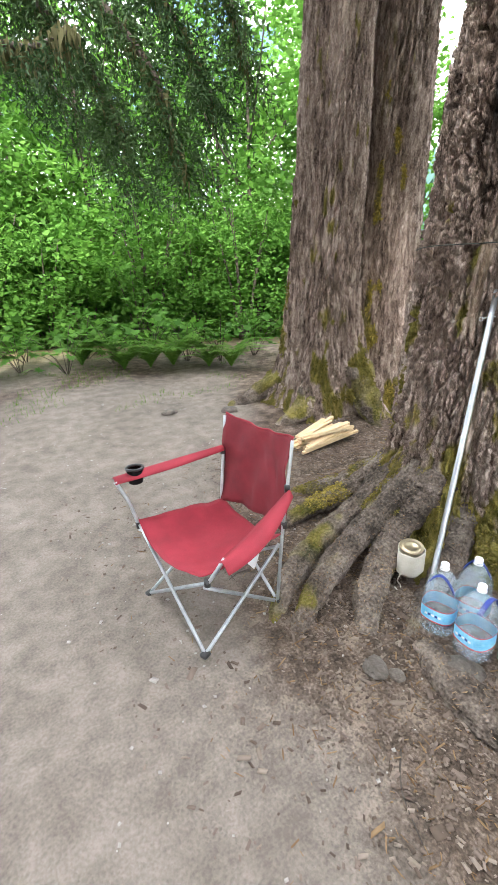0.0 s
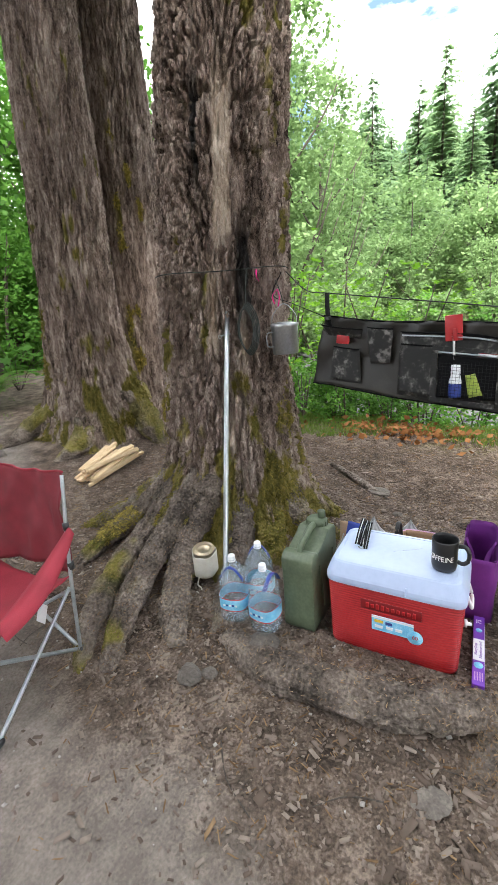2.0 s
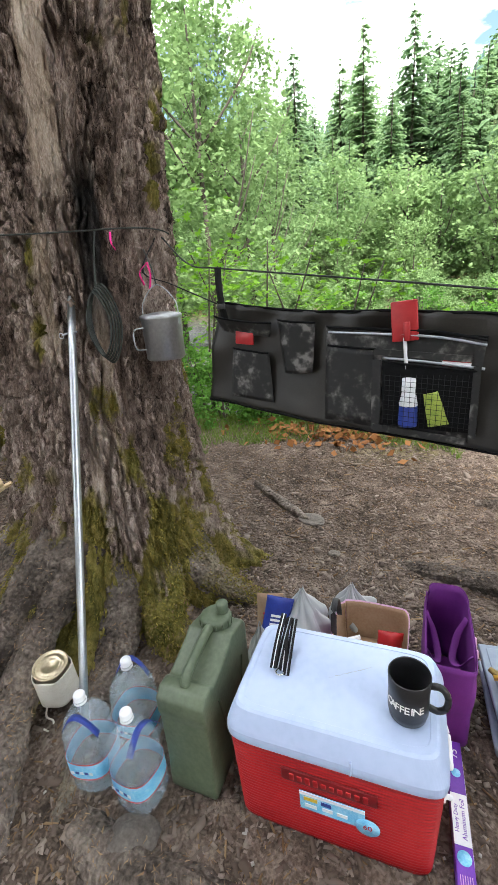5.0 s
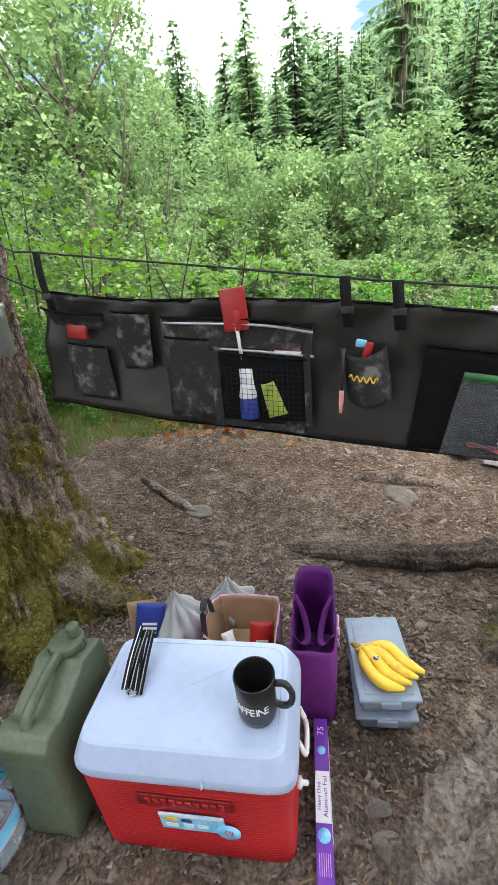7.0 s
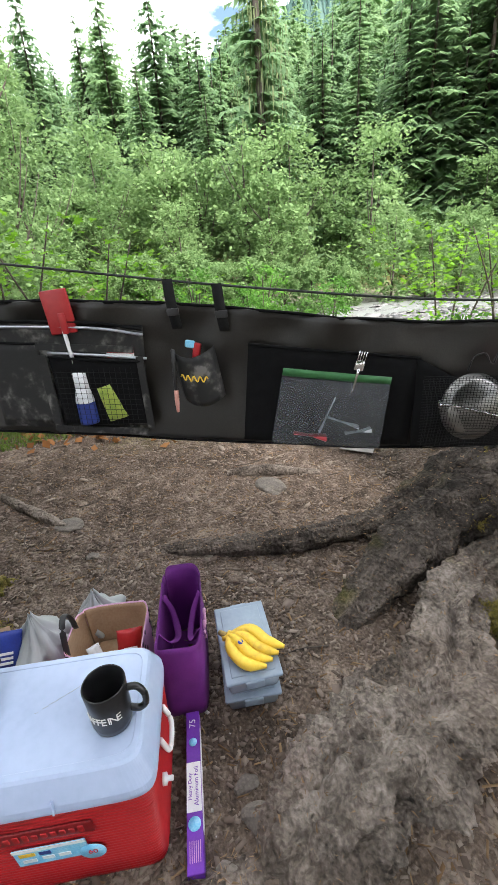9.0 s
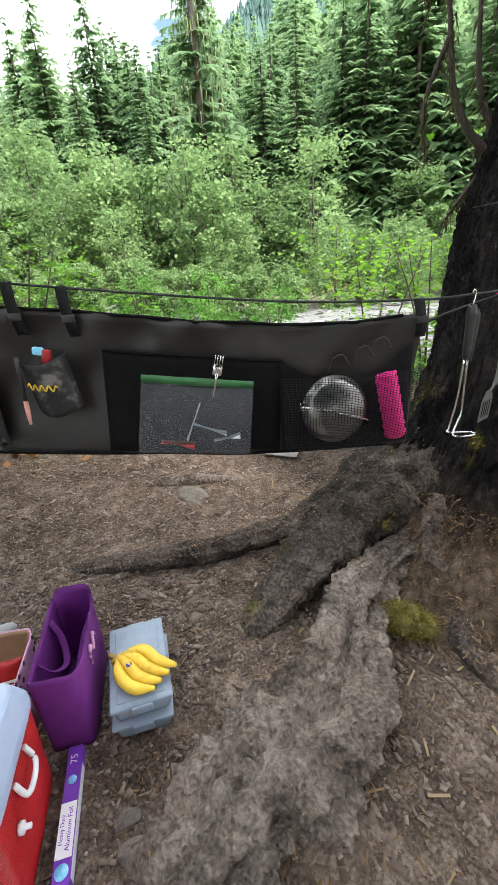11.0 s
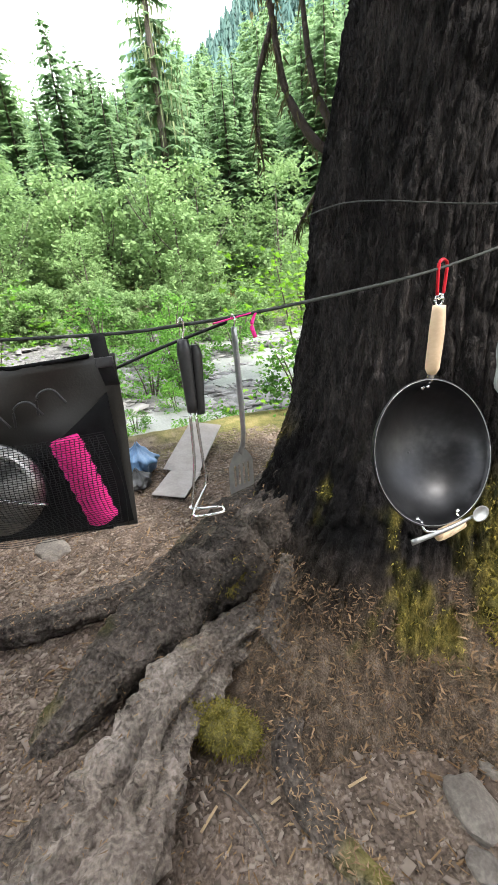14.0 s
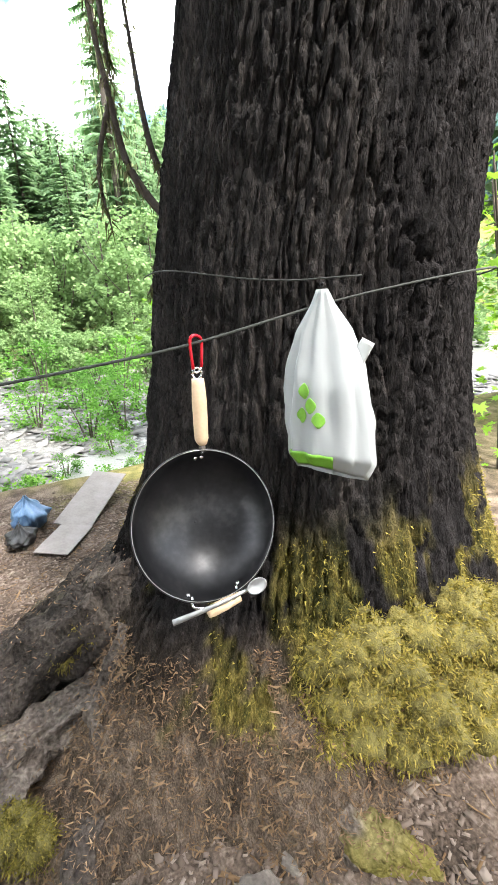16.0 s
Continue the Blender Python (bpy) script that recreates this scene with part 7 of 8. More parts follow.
def organizer():
    ob = thing("camp_organizer", ORG, "long dark canvas hanging organizer with camouflage and mesh pockets", "organizer")
    tu = [0.0, 0.28, 0.48, 0.7, 1.05, 1.23, 1.52, 1.83, 2.0, 2.21]
    tz = [1.568, 1.522, 1.503, 1.497, 1.466, 1.442, 1.398, 1.357, 1.352, 1.362]
    bu = [-0.10, 0.04, 0.46, 0.95, 1.25, 1.63, 1.8, 2.2]
    bz = [1.155, 1.150, 1.09, 1.045, 1.018, 0.975, 0.968, 0.962]
    n, m = 120, 22
    g = []
    for i in range(m):
        v = i / (m - 1)
        row = []
        for j in range(n):
            u = j / (n - 1)
            ut, ub = 2.215 * u, -0.10 + 2.29 * u
            x = ut + (ub - ut) * v
            z = np.interp(ut, tu, tz) * (1 - v) + np.interp(ub, bu, bz) * v
            y = -0.02 * math.sin(math.pi * u) + 0.06 * (float(fbm(u * 10, v * 2.2, 0, 4, 6)) - 0.5) * (1 - 0.3 * v) + 0.012 * math.sin(u * 60 + 9 * v) * (1 - v) ** 3 + 0.02 * math.sin(math.pi * v) * 0.6
            row.append((x, y, z))
        g.append(row)
    sheet("panel", g, CANVAS, ob, "dark olive canvas panel", 0.004)

    def face(u, z, off):
        return (u, -0.02 * math.sin(math.pi * min(1, max(0, u / 2.2))) - off, z)
    part("piping", tube("piping", [(p[0], p[1] - 0.002, p[2]) for p in g[0][::4]], 0.005, 6), BLACK_MESH, ob)
    part("piping", tube("piping", [(p[0], p[1] - 0.002, p[2]) for p in g[-1][::4]], 0.005, 6), BLACK_MESH, ob)

    def pocket(name, c, mat, bulge, label="", lip=True, base=0.016):
        """c: top-left, top-right, bottom-right, bottom-left as (u, z)."""
        gg = []
        for i in range(12):
            v = i / 11
            row = []
            for j in range(16):
                u = j / 15
                a = [c[0][k] * (1 - u) + c[1][k] * u for k in (0, 1)]
                b = [c[3][k] * (1 - u) + c[2][k] * u for k in (0, 1)]
                x, z = a[0] * (1 - v) + b[0] * v, a[1] * (1 - v) + b[1] * v
                out = base + bulge * math.sin(math.pi * u) ** 0.7 * (1 - 0.75 * v) + 0.006 * (float(fbm(u * 5, v * 4, c[0][0] * 9, 3, 7)) - 0.5)
                row.append(face(x, z, out))
            gg.append(row)
        p = sheet(name, gg, mat, ob, label, 0.003)
        if lip:
            part("hem", tube("hem", [(q[0], q[1] - 0.003, q[2]) for q in gg[0]], 0.0042, 6), BLACK_MESH, p)
        return p
    pocket("pocket", [(-0.01, 1.515), (0.255, 1.475), (0.245, 1.425), (0.03, 1.455)], CAMO, 0.05, "camouflage roll holder")
    pocket("pocket", [(0.07, 1.385), (0.235, 1.362), (0.245, 1.165), (0.04, 1.185)], CAMO, 0.012, "camouflage pocket")
    pocket("pocket", [(0.285, 1.487), (0.435, 1.470), (0.418, 1.288), (0.305, 1.285)], CAMO, 0.028, "camouflage pocket")
    pocket("pocket", [(0.478, 1.455), (0.985, 1.405), (0.955, 1.072), (0.465, 1.115)], CAMO, 0.006, "large camouflage pocket")
    pocket("pocket", [(0.485, 1.39), (0.655, 1.375), (0.65, 1.11), (0.47, 1.125)], CAMO, 0.008, "camouflage pocket", base=0.021)
    pocket("mesh_pocket", [(0.68, 1.335), (0.965, 1.305), (0.955, 1.105), (0.685, 1.115)], BLACK_MESH, 0.014, "black mesh window", base=0.026)
    for z0, z1 in ((1.452, 1.398), (1.436, 1.383), (1.347, 1.312)):
        part("zip", tube("zip", [face(0.49 if z0 > 1.4 else 0.68, z0, 0.028), face(0.82, (z0 + z1) / 2 + 0.004, 0.032), face(0.985, z1, 0.028)], 0.0045, 6, 20), STEEL if z0 < 1.44 else BLACK_MESH, ob)
    for k in range(4):
        a = ((0.66, 1.10, 0.03, 0.24), (0.965, 1.09, 0.022, 0.23), (0.80, 1.09, 0.30, 0.022), (0.80, 1.355, 0.30, 0.02))[k]
        bar("trim", ob, CAMO, (a[2], 0.004, a[3]), face(a[0], a[1] + (a[3] / 2 if a[3] > 0.1 else 0), 0.032), (0, 5 if a[2] > 0.1 else 0, 0))
    # cup holder
    gg = [[face(1.065 + 0.125 * j / 15 + 0.022 * v, 1.336 - 0.02 * math.sin(math.pi * j / 15) - 0.152 * v, 0.02 + 0.058 * math.sin(math.pi * j / 15) ** 0.6 * (1 - 0.25 * v)) for j in range(16)] for v in np.linspace(0, 1, 10)]
    cup = sheet("cup_pocket", gg, CAMO, ob, "round camouflage cup pocket", 0.003)
    part("emblem", tube("emblem", [(1.095 + 0.078 * t, -0.096 - 0.010 * math.sin(math.pi * t), 1.262 - 0.012 * t + 0.008 * math.sin(28 * t)) for t in np.linspace(0, 1, 40)], 0.0022, 5), YELLOW_PRINT, cup, "yellow stitched script mark")
    # black mesh compartment
    pocket("mesh_pocket", [(1.295, 1.335), (1.80, 1.262), (1.78, 0.985), (1.26, 1.03)], BLACK_MESH, 0.012, "black mesh pocket")
    gg = [[face(1.79 + (2.185 - 1.79) * u, (1.265 * (1 - u) + 1.23 * u - 0.07 * math.sin(math.pi * u) + 0.07 * max(0, u - 0.6) * 2) * (1 - v) + 0.978 * v, 0.018 + 0.035 * math.sin(math.pi * u) * (1 - 0.5 * v)) for u in np.linspace(0, 1, 20)] for v in np.linspace(0, 1, 10)]
    sheet("mesh_pocket", gg, BLACK_MESH, ob, "sagging black mesh pocket", 0.002)
    # netting threads
    for k in range(26):
        u = 1.80 + 0.0148 * k
        part("net_thread", tube("net_thread", [face(u, 1.205, 0.056), face(u + 0.02, 1.10, 0.062), face(u + 0.01, 0.985, 0.05)], 0.0008, 4, 8), WEBBING, ob)
    # straps to the line
    for u, zt, zb in ((0.035, 1.695, 1.50), (1.075, 1.53, 1.39), (1.215, 1.508, 1.375), (2.19, 1.405, 1.30)):
        sp = sheet("strap", [[(u + w + 0.012 * (1 - t), -0.026 - 0.012 * math.sin(math.pi * t), zb + (zt - zb) * t) for w in (-0.015, 0.015)] for t in np.linspace(0, 1, 10)], WEBBING, ob, "black webbing strap", 0.0025)
        bar("buckle", sp, BLACK_PLASTIC, (0.036, 0.006, 0.02), (u + 0.008, -0.04, zb + 0.05), r=0.002)
    bar("side_tag", ob, WHITE, (0.055, 0.0015, 0.034), face(0.14, 1.158, 0.006), (0, 6, 0), label="white care tag")
    return ob


organizer()
OB = lambda u, z, off, rx=0, ry=0, rz=0: ORG @ pose(u, -off, z, rx, ry, rz)
ob = thing("silicone_spatula", OB(0.752, 1.40, 0.048, 0, -4, 0), "red silicone spatula standing in a pocket", "spatula")
part("blade", rbox(0.082, 0.01, 0.125, 0.004, 3), RED_PLASTIC, ob, "", True)
part("spine", rbox(0.02, 0.008, 0.06, 0.003, 2, (0.008, -0.008, 0.0)), RED_PLASTIC, ob, "", True)
part("handle", tube("handle", [(0.0, -0.003, -0.09), (0.0, -0.003, 0.012)], 0.006, 8, 4), WHITE, ob, "white handle")
ob = thing("spice_packet", OB(0.135, 1.40, 0.034, 0, 6, 0), "red packet in a camouflage pocket", "packet")
part("box", rbox(0.08, 0.014, 0.05, 0.003, 2), RED_PLASTIC, ob, "", True)
ob = thing("small_box", OB(0.905, 1.318, 0.042, 0, 5, 0), "small red and white box in a pocket", "box")
part("box", rbox(0.08, 0.016, 0.034, 0.002, 2), RED_PLASTIC, ob, "", True)
bar("band", ob, WHITE, (0.082, 0.0175, 0.01), (0, 0, 0.01))
ob = thing("bottle", OB(0.77, 1.12, 0.055), "small white and blue bottle behind mesh", "bottle")
part("body", lathe("body", [(0, 0), (0.03, 0), (0.031, 0.006), (0.029, 0.075), (0.018, 0.09), (0.018, 0.098)], 20), NAVY, ob, "blue lower half")
part("shoulder", lathe("shoulder", [(0.0295, 0.07), (0.03, 0.075), (0.021, 0.12), (0, 0.122)], 20), WHITE, ob, "white upper half")
part("cap", lathe("cap", [(0.021, 0.115), (0.023, 0.12), (0.022, 0.162), (0.0, 0.165)], 20), WHITE, ob)
ob = thing("tube_packet", OB(0.865, 1.125, 0.05, 0, -14, 0), "green and yellow tube behind mesh", "tube")
g = [[((0.024 + 0.012 * (1 - v)) * math.cos(a), (0.016 * (v) + 0.004) * math.sin(a), 0.115 * v) for a in np.linspace(0, 6.2832, 17)] for v in np.linspace(0, 1, 8)]
sheet("tube_body", g, material("lime_print", [(0.2, 0.33, 0.05), (0.5, 0.55, 0.1)], 30, 0.5, 0), ob, "", 0.001)
net = thing("mesh_netting", ORG, "fine white-grey netting over the pocket window", "netting")
for k in range(16):
    u = 0.70 + 0.0165 * k
    part("thread", tube("thread", [(u, -0.092, 1.30), (u - 0.004, -0.096, 1.112)], 0.0007, 4, 3), WEBBING, net)
for k in range(11):
    z = 1.12 + 0.0165 * k
    part("thread", tube("thread", [(0.69, -0.090, z + 0.012), (0.96, -0.090, z - 0.005)], 0.0007, 4, 3), WEBBING, net)
ob = thing("marker_pen", OB(1.07, 1.19, 0.085, 0, 3, 0), "pen with a pink grip clipped beside the cup pocket", "pen")
part("barrel", tube("barrel", [(0, 0, 0.03), (0, 0, 0.15)], 0.006, 10, 4), BLACK_PLASTIC, ob)
part("grip", tube("grip", [(0, 0, -0.04), (0, 0, 0.03)], [0.004, 0.007, 0.0065], 10, 6), material("pink_grip", [(0.6, 0.25, 0.2), (0.75, 0.4, 0.35)], 20, 0.5, 0), ob, "pink grip")
ob = thing("lighter", OB(1.135, 1.30, 0.045, 0, 12, 0), "red lighter and blue cap standing in the cup pocket", "lighter")
part("case", rbox(0.024, 0.014, 0.05, 0.004, 2), RED_PLASTIC, ob, "", True)
part("cap", rbox(0.03, 0.016, 0.022, 0.005, 2, (-0.022, 0, 0.032)), BLUE_LABEL, ob, "blue cap", True)
ob = thing("zip_bag", ORG, "clear zip bag of cutlery with a green seal", "zip bag")
zc = [(1.395, 1.262), (1.712, 1.216), (1.686, 0.986), (1.348, 1.022)]
gg = []
for v in np.linspace(0, 1, 12):
    row = []
    for u in np.linspace(0, 1, 16):
        x = (zc[0][0] * (1 - u) + zc[1][0] * u) * (1 - v) + (zc[3][0] * (1 - u) + zc[2][0] * u) * v
        z = (zc[0][1] * (1 - u) + zc[1][1] * u) * (1 - v) + (zc[3][1] * (1 - u) + zc[2][1] * u) * v
        row.append((x, -0.056 - 0.02 * math.sin(math.pi * u) * math.sin(math.pi * v) - 0.008 * (float(fbm(u * 6, v * 6, 0, 3, 2)) - 0.5), z))
    gg.append(row)
sheet("film", gg, ZIP_FILM, ob, "creased clear film", 0.001)
sheet("seal", [[(x, y - 0.0035, z) for x, y, z in row] for row in gg[:2]], SEAL_GREEN, ob, "green seal strip", 0.001)
for k, (a, b, w) in enumerate((((1.42, 1.05), (1.52, 1.03), 0.03), ((1.52, 1.10), (1.62, 1.06), 0.018), ((1.55, 1.16), (1.50, 1.05), 0.012), ((1.58, 1.04), (1.66, 1.05), 0.022))):
    part("cutlery", tube("cutlery", [(a[0], -0.05, a[1]), (b[0], -0.052, b[1])], [w * 0.5, w * 0.3, w], 8, 8, flat=0.3), WHITE if k != 0 else RED_PLASTIC, ob)
ob = thing("fork", OB(1.598, 1.205, 0.085, 0, 14, 0), "steel fork poking out of the mesh pocket", "fork")
part("handle", tube("handle", [(0, 0, -0.02), (0, 0, 0.05)], [0.003, 0.005], 8, 6), CHROME, ob)
part("head", rbox(0.026, 0.003, 0.03, 0.002, 1, (0, 0, 0.045)), CHROME, ob, "", True)
for k in range(4):
    part("tine", tube("tine", [(-0.0105 + 0.007 * k, 0, 0.07), (-0.0105 + 0.007 * k, -0.004, 0.102)], 0.0016, 6, 3), CHROME, ob)
ob = thing("mess_tin", OB(1.94, 1.122, 0.085, 80, 0, 8) @ Matrix.Scale(0.88, 4), "round steel mess tin with a folding handle behind netting", "mess tin")
part("pan", lathe("pan", [(0, -0.03), (0.09, -0.028), (0.103, -0.01), (0.107, 0.0), (0.112, 0.003), (0.107, 0.006), (0.1, 0.022), (0.085, 0.033), (0.0, 0.036)], 44), DULL_STEEL, ob)
part("handle", tube("handle", [(-0.12, 0.02, 0.012), (-0.06, 0.01, 0.036), (0.06, -0.03, 0.04), (0.11, -0.05, 0.018)], 0.004, 8, 16), CHROME, ob)
part("latch", rbox(0.02, 0.03, 0.016, 0.004, 2, (-0.108, 0.02, -0.008)), CHROME, ob, "", True)
ob = thing("cord_hank", OB(2.135, 1.012, 0.065, 0, -12, 0), "bright pink hank of wound paracord in the mesh pocket", "cord")
g = [((0.027 + 0.002 * math.sin(7 * t)) * math.cos(t * 34), (0.022) * math.sin(t * 34), 0.005 + 0.195 * t / 6.283) for t in np.linspace(0, 6.283, 900)]
part("winding", tube("winding", g, 0.0052, 5), PINK, ob)
part("core", lathe("core", [(0, 0), (0.022, 0.0), (0.022, 0.2), (0, 0.2)], 16), PINK, ob)
ob = thing("carabiner_clips", ORG, "dark wire clips hooked over the mesh pocket", "clips")
for u, z in ((2.03, 1.27), (2.08, 1.29), (1.96, 1.25)):
    part("wire", tube("wire", [(u - 0.03, -0.05, z - 0.03), (u - 0.02, -0.055, z + 0.01), (u + 0.01, -0.055, z + 0.02), (u + 0.03, -0.05, z - 0.01)], 0.0025, 6, 14), BLACK_PLASTIC, ob)

VV, FF = [], []
for k in range(44):
    for pts in ([(1.80 + 0.0088 * k, -0.125, 1.225), (1.79 + 0.0088 * k, -0.135, 1.10), (1.80 + 0.0088 * k, -0.09, 1.015)], [(1.79, -0.1, 1.015 + 0.0049 * k), (1.97, -0.135, 1.013 + 0.0049 * k), (2.185, -0.1, 1.015 + 0.0049 * k)]):
        v, f = tube_arrays(path_points(pts, 7), 0.0007, 4)
        b = sum(len(q) for q in VV)
        FF += [tuple(i + b for i in q) for q in f]
        VV.append(v)
net = thing("mesh_netting", ORG, "black netting stretched over the mess tin and cord", "netting")
part("net", mesh_of("net", np.concatenate(VV), FF), WEBBING, net)

# ---- masher, turner ----
ob = thing("potato_masher", pose(*on_org(2.355, 1.405, 0.01)), "potato masher with black handle and wire head hanging on the cord", "masher")
part("hook", tube("hook", [(0, 0.006, 0.0), (0, 0.0, 0.012), (0, -0.006, 0.0), (0, 0, -0.035)], 0.0022, 6, 14), CHROME, ob)
part("handle", tube("handle", [(0, 0, -0.03), (0, 0, -0.08), (0, 0, -0.185)], [0.011, 0.0155, 0.014, 0.013, 0.011], 12, 14), BLACK_PLASTIC, ob)
part("handle", tube("handle", [(0.012, -0.024, -0.045), (0.012, -0.024, -0.09), (0.012, -0.018, -0.195)], [0.01, 0.0145, 0.014, 0.013, 0.011], 12, 14), BLACK_PLASTIC, ob)
part("wire", tube("wire", [(0, 0.006, -0.18), (0, 0.012, -0.3), (0.0, 0.03, -0.40), (-0.005, 0.035, -0.415), (-0.02, -0.035, -0.42)], 0.0032, 8, 24), CHROME, ob)
part("wire", tube("wire", [(0, -0.006, -0.18), (0, -0.008, -0.3), (0.0, -0.008, -0.36), (-0.02, 0.03, -0.41), (-0.04, 0.03, -0.418), (-0.045, -0.03, -0.42), (-0.02, -0.035, -0.42)], 0.0032, 8, 30), CHROME, ob)
ob = thing("slotted_turner", pose(*on_org(2.462, 1.395, 0.015), 0, 0, -68), "steel slotted turner hanging on the cord", "spatula")
part("handle", tube("handle", [(0, 0, -0.005), (0, 0, -0.16), (0.0, 0.004, -0.245), (0, 0.02, -0.29)], [0.009, 0.0095, 0.007, 0.009], 10, 22, flat=0.4), ALUMINIUM, ob)
bm = bmesh.new()
xs = [-0.036, -0.029, -0.022, -0.0155, -0.0085, -0.0025, 0.0045, 0.0105, 0.0175, 0.0235, 0.03, 0.036]
zs = [-0.285, -0.305, -0.318, -0.372, -0.386]
wid = [0.45, 0.85, 1.0, 1.02, 1.0]
vv = [[bm.verts.new((x * w, 0.022 + 0.06 * max(0, -0.30 - z), z)) for x in xs] for z, w in zip(zs, wid)]
for i in range(4):
    for j in range(11):
        if i == 2 and j in (2, 4, 6, 8):
            continue
        bm.faces.new([vv[i][j], vv[i][j + 1], vv[i + 1][j + 1], vv[i + 1][j]])
bmesh.ops.solidify(bm, geom=list(bm.faces), thickness=0.0018)
part("blade", bm, ALUMINIUM, ob, "slotted blade")
part("hook", tube("hook", [(0, 0.008, 0.012), (0, 0, 0.02), (0, -0.006, 0.008), (0, 0, -0.005)], 0.002, 6, 12), CHROME, ob)

# ---- wok on the cord ----
n_ = Vector((-0.93, -0.08, 0.32)).normalized()
up = Vector((0.15, -0.03, 0.37))
up = (up - n_ * up.dot(n_)).normalized()
sx = up.cross(n_).normalized()
M = Matrix((sx, up, n_)).transposed().to_4x4()
M.translation = Vector((2.03, -2.265, 1.0))
ob = thing("wok", M, "black seasoned wok with wooden handles hanging before the dark trunk", "wok")
R_ = 0.195
prof = [(R_ * math.sin(a), -0.105 * (math.cos(a) - math.cos(1.35)) / (1 - math.cos(1.35))) for a in np.linspace(0.0, 1.35, 22)]
k_ = R_ / prof[-1][0]
prof = [(max(0.0, a * k_), b) for a, b in prof]
outer = [(a + 0.003, b - 0.003) for a, b in prof[::-1]]
part("bowl", lathe("bowl", prof + [(R_ + 0.004, 0.003), (R_ + 0.006, 0.0)] + outer[:-1] + [(0.0, -0.104)], 72), IRON, ob, "seasoned iron bowl")
part("rim", tube("rim", [((R_ + 0.002) * math.cos(a), (R_ + 0.002) * math.sin(a), 0.001) for a in np.linspace(0, 6.283, 73)], 0.0014, 6), DULL_STEEL, ob, "worn bright rim")
for a, b in ((-0.008, 0.178), (0.010, 0.180), (-0.07, -0.172), (0.07, -0.172)):
    rv = part("rivet", lathe("rivet", [(0, 0.006), (0.005, 0.004), (0.0065, 0)], 12), CHROME, ob)
    rv.matrix_basis = pose(a, b, -0.014)
wd = M.inverted()
hp = lambda x, y, z: tuple(wd @ Vector((x, y, z)))
part("handle", tube("handle", [hp(2.1, -2.295, 1.20), hp(2.095, -2.292, 1.225), hp(2.092, -2.295, 1.30), hp(2.092, -2.298, 1.375)], [0.012, 0.0185, 0.019, 0.0195, 0.016], 14, 16), PALE_WOOD, ob, "pale wooden handle")
part("ferrule", tube("ferrule", [hp(2.105, -2.295, 1.175), hp(2.097, -2.293, 1.222)], 0.010, 10, 5), CHROME, ob)
part("ring", tube("ring", [hp(2.092 + 0.002, -2.298 + 0.012 * math.cos(a), 1.388 + 0.014 * math.sin(a)) for a in np.linspace(0, 6.283, 17)], 0.003, 6), CHROME, ob)
part("grip_wire", tube("grip_wire", [(-0.062, -0.176, -0.012), (-0.055, -0.205, 0.004), (0.055, -0.205, 0.004), (0.062, -0.176, -0.012)], 0.004, 8, 20), CHROME, ob)
part("grip", tube("grip", [(-0.03, -0.222, 0.006), (0.0, -0.215, 0.008), (0.062, -0.203, 0.006)], [0.014, 0.016, 0.016, 0.013], 12, 10), PALE_WOOD, ob, "pale wooden helper grip")
ob = thing("spoon", M, "long grey metal spoon tucked into the wok's grip", "spoon")
part("handle", tube("handle", [(-0.125, -0.218, 0.02), (0.0, -0.200, 0.026), (0.085, -0.186, 0.02)], [0.008, 0.006, 0.005], 8, 14, flat=0.5), ALUMINIUM, ob)
bw = lathe("bowl", [(0, 0), (0.012, 0.001), (0.02, 0.006), (0.021, 0.0075), (0.018, 0.006), (0.01, 0.003), (0, 0.002)], 24)
for v in bw.vertices:
    v.co.x *= 1.45
bo = part("bowl", bw, ALUMINIUM, ob)
bo.matrix_basis = pose(0.108, -0.181, 0.02, 0, 0, 10)
ob = thing("carabiner", pose(2.094, -2.300, 1.435, 0, 0, 15), "red carabiner clipping the wok to the cord", "carabiner")
loop = [(0, 0.012, -0.035), (0, 0.014, 0.03), (0, 0.004, 0.046), (0, -0.012, 0.044), (0, -0.02, 0.03), (0, -0.013, -0.032), (0, 0.0, -0.044), (0, 0.012, -0.035)]
part("frame", tube("frame", loop[:6], 0.0042, 8, 40), material("red_anodised", [(0.45, 0.008, 0.02), (0.6, 0.015, 0.03)], 20, 0.3, 0.02, metal=0.6), ob)
part("gate", tube("gate", [(0, -0.013, -0.034), (0, 0.0, -0.044), (0, 0.012, -0.035), (0, 0.013, 0.01)], 0.0032, 8, 24), CHROME, ob, "silver wire gate")

# ---- carrier bag on the dark trunk ----
ob = thing("carrier_bag", pose(2.09, -2.675, 0.0, 0, 0, -31), "white plastic carrier bag with green print hanging on the trunk", "plastic bag")


def bag_fn(u, v):
    a = 2 * math.pi * u
    w = np.interp(v, [0, 0.08, 0.2, 0.4, 0.7, 0.92, 1.0], [0.013, 0.03, 0.068, 0.102, 0.124, 0.122, 0.1])
    d = np.interp(v, [0, 0.2, 0.5, 0.9, 1.0], [0.012, 0.025, 0.055, 0.06, 0.012])
    k = 1 + 0.42 * (float(fbm(math.cos(a) * 3 + 4, math.sin(a) * 3, v * 2.2, 4, 91)) - 0.5) + 0.07 * math.sin(9 * a + 3 * v) * (1 - 0.4 * v)
    return (d * k * math.cos(a), w * k * math.sin(a) - 0.02 * v, 1.575 - 0.535 * v - 0.03 * v * v * math.cos(a + 1.2))


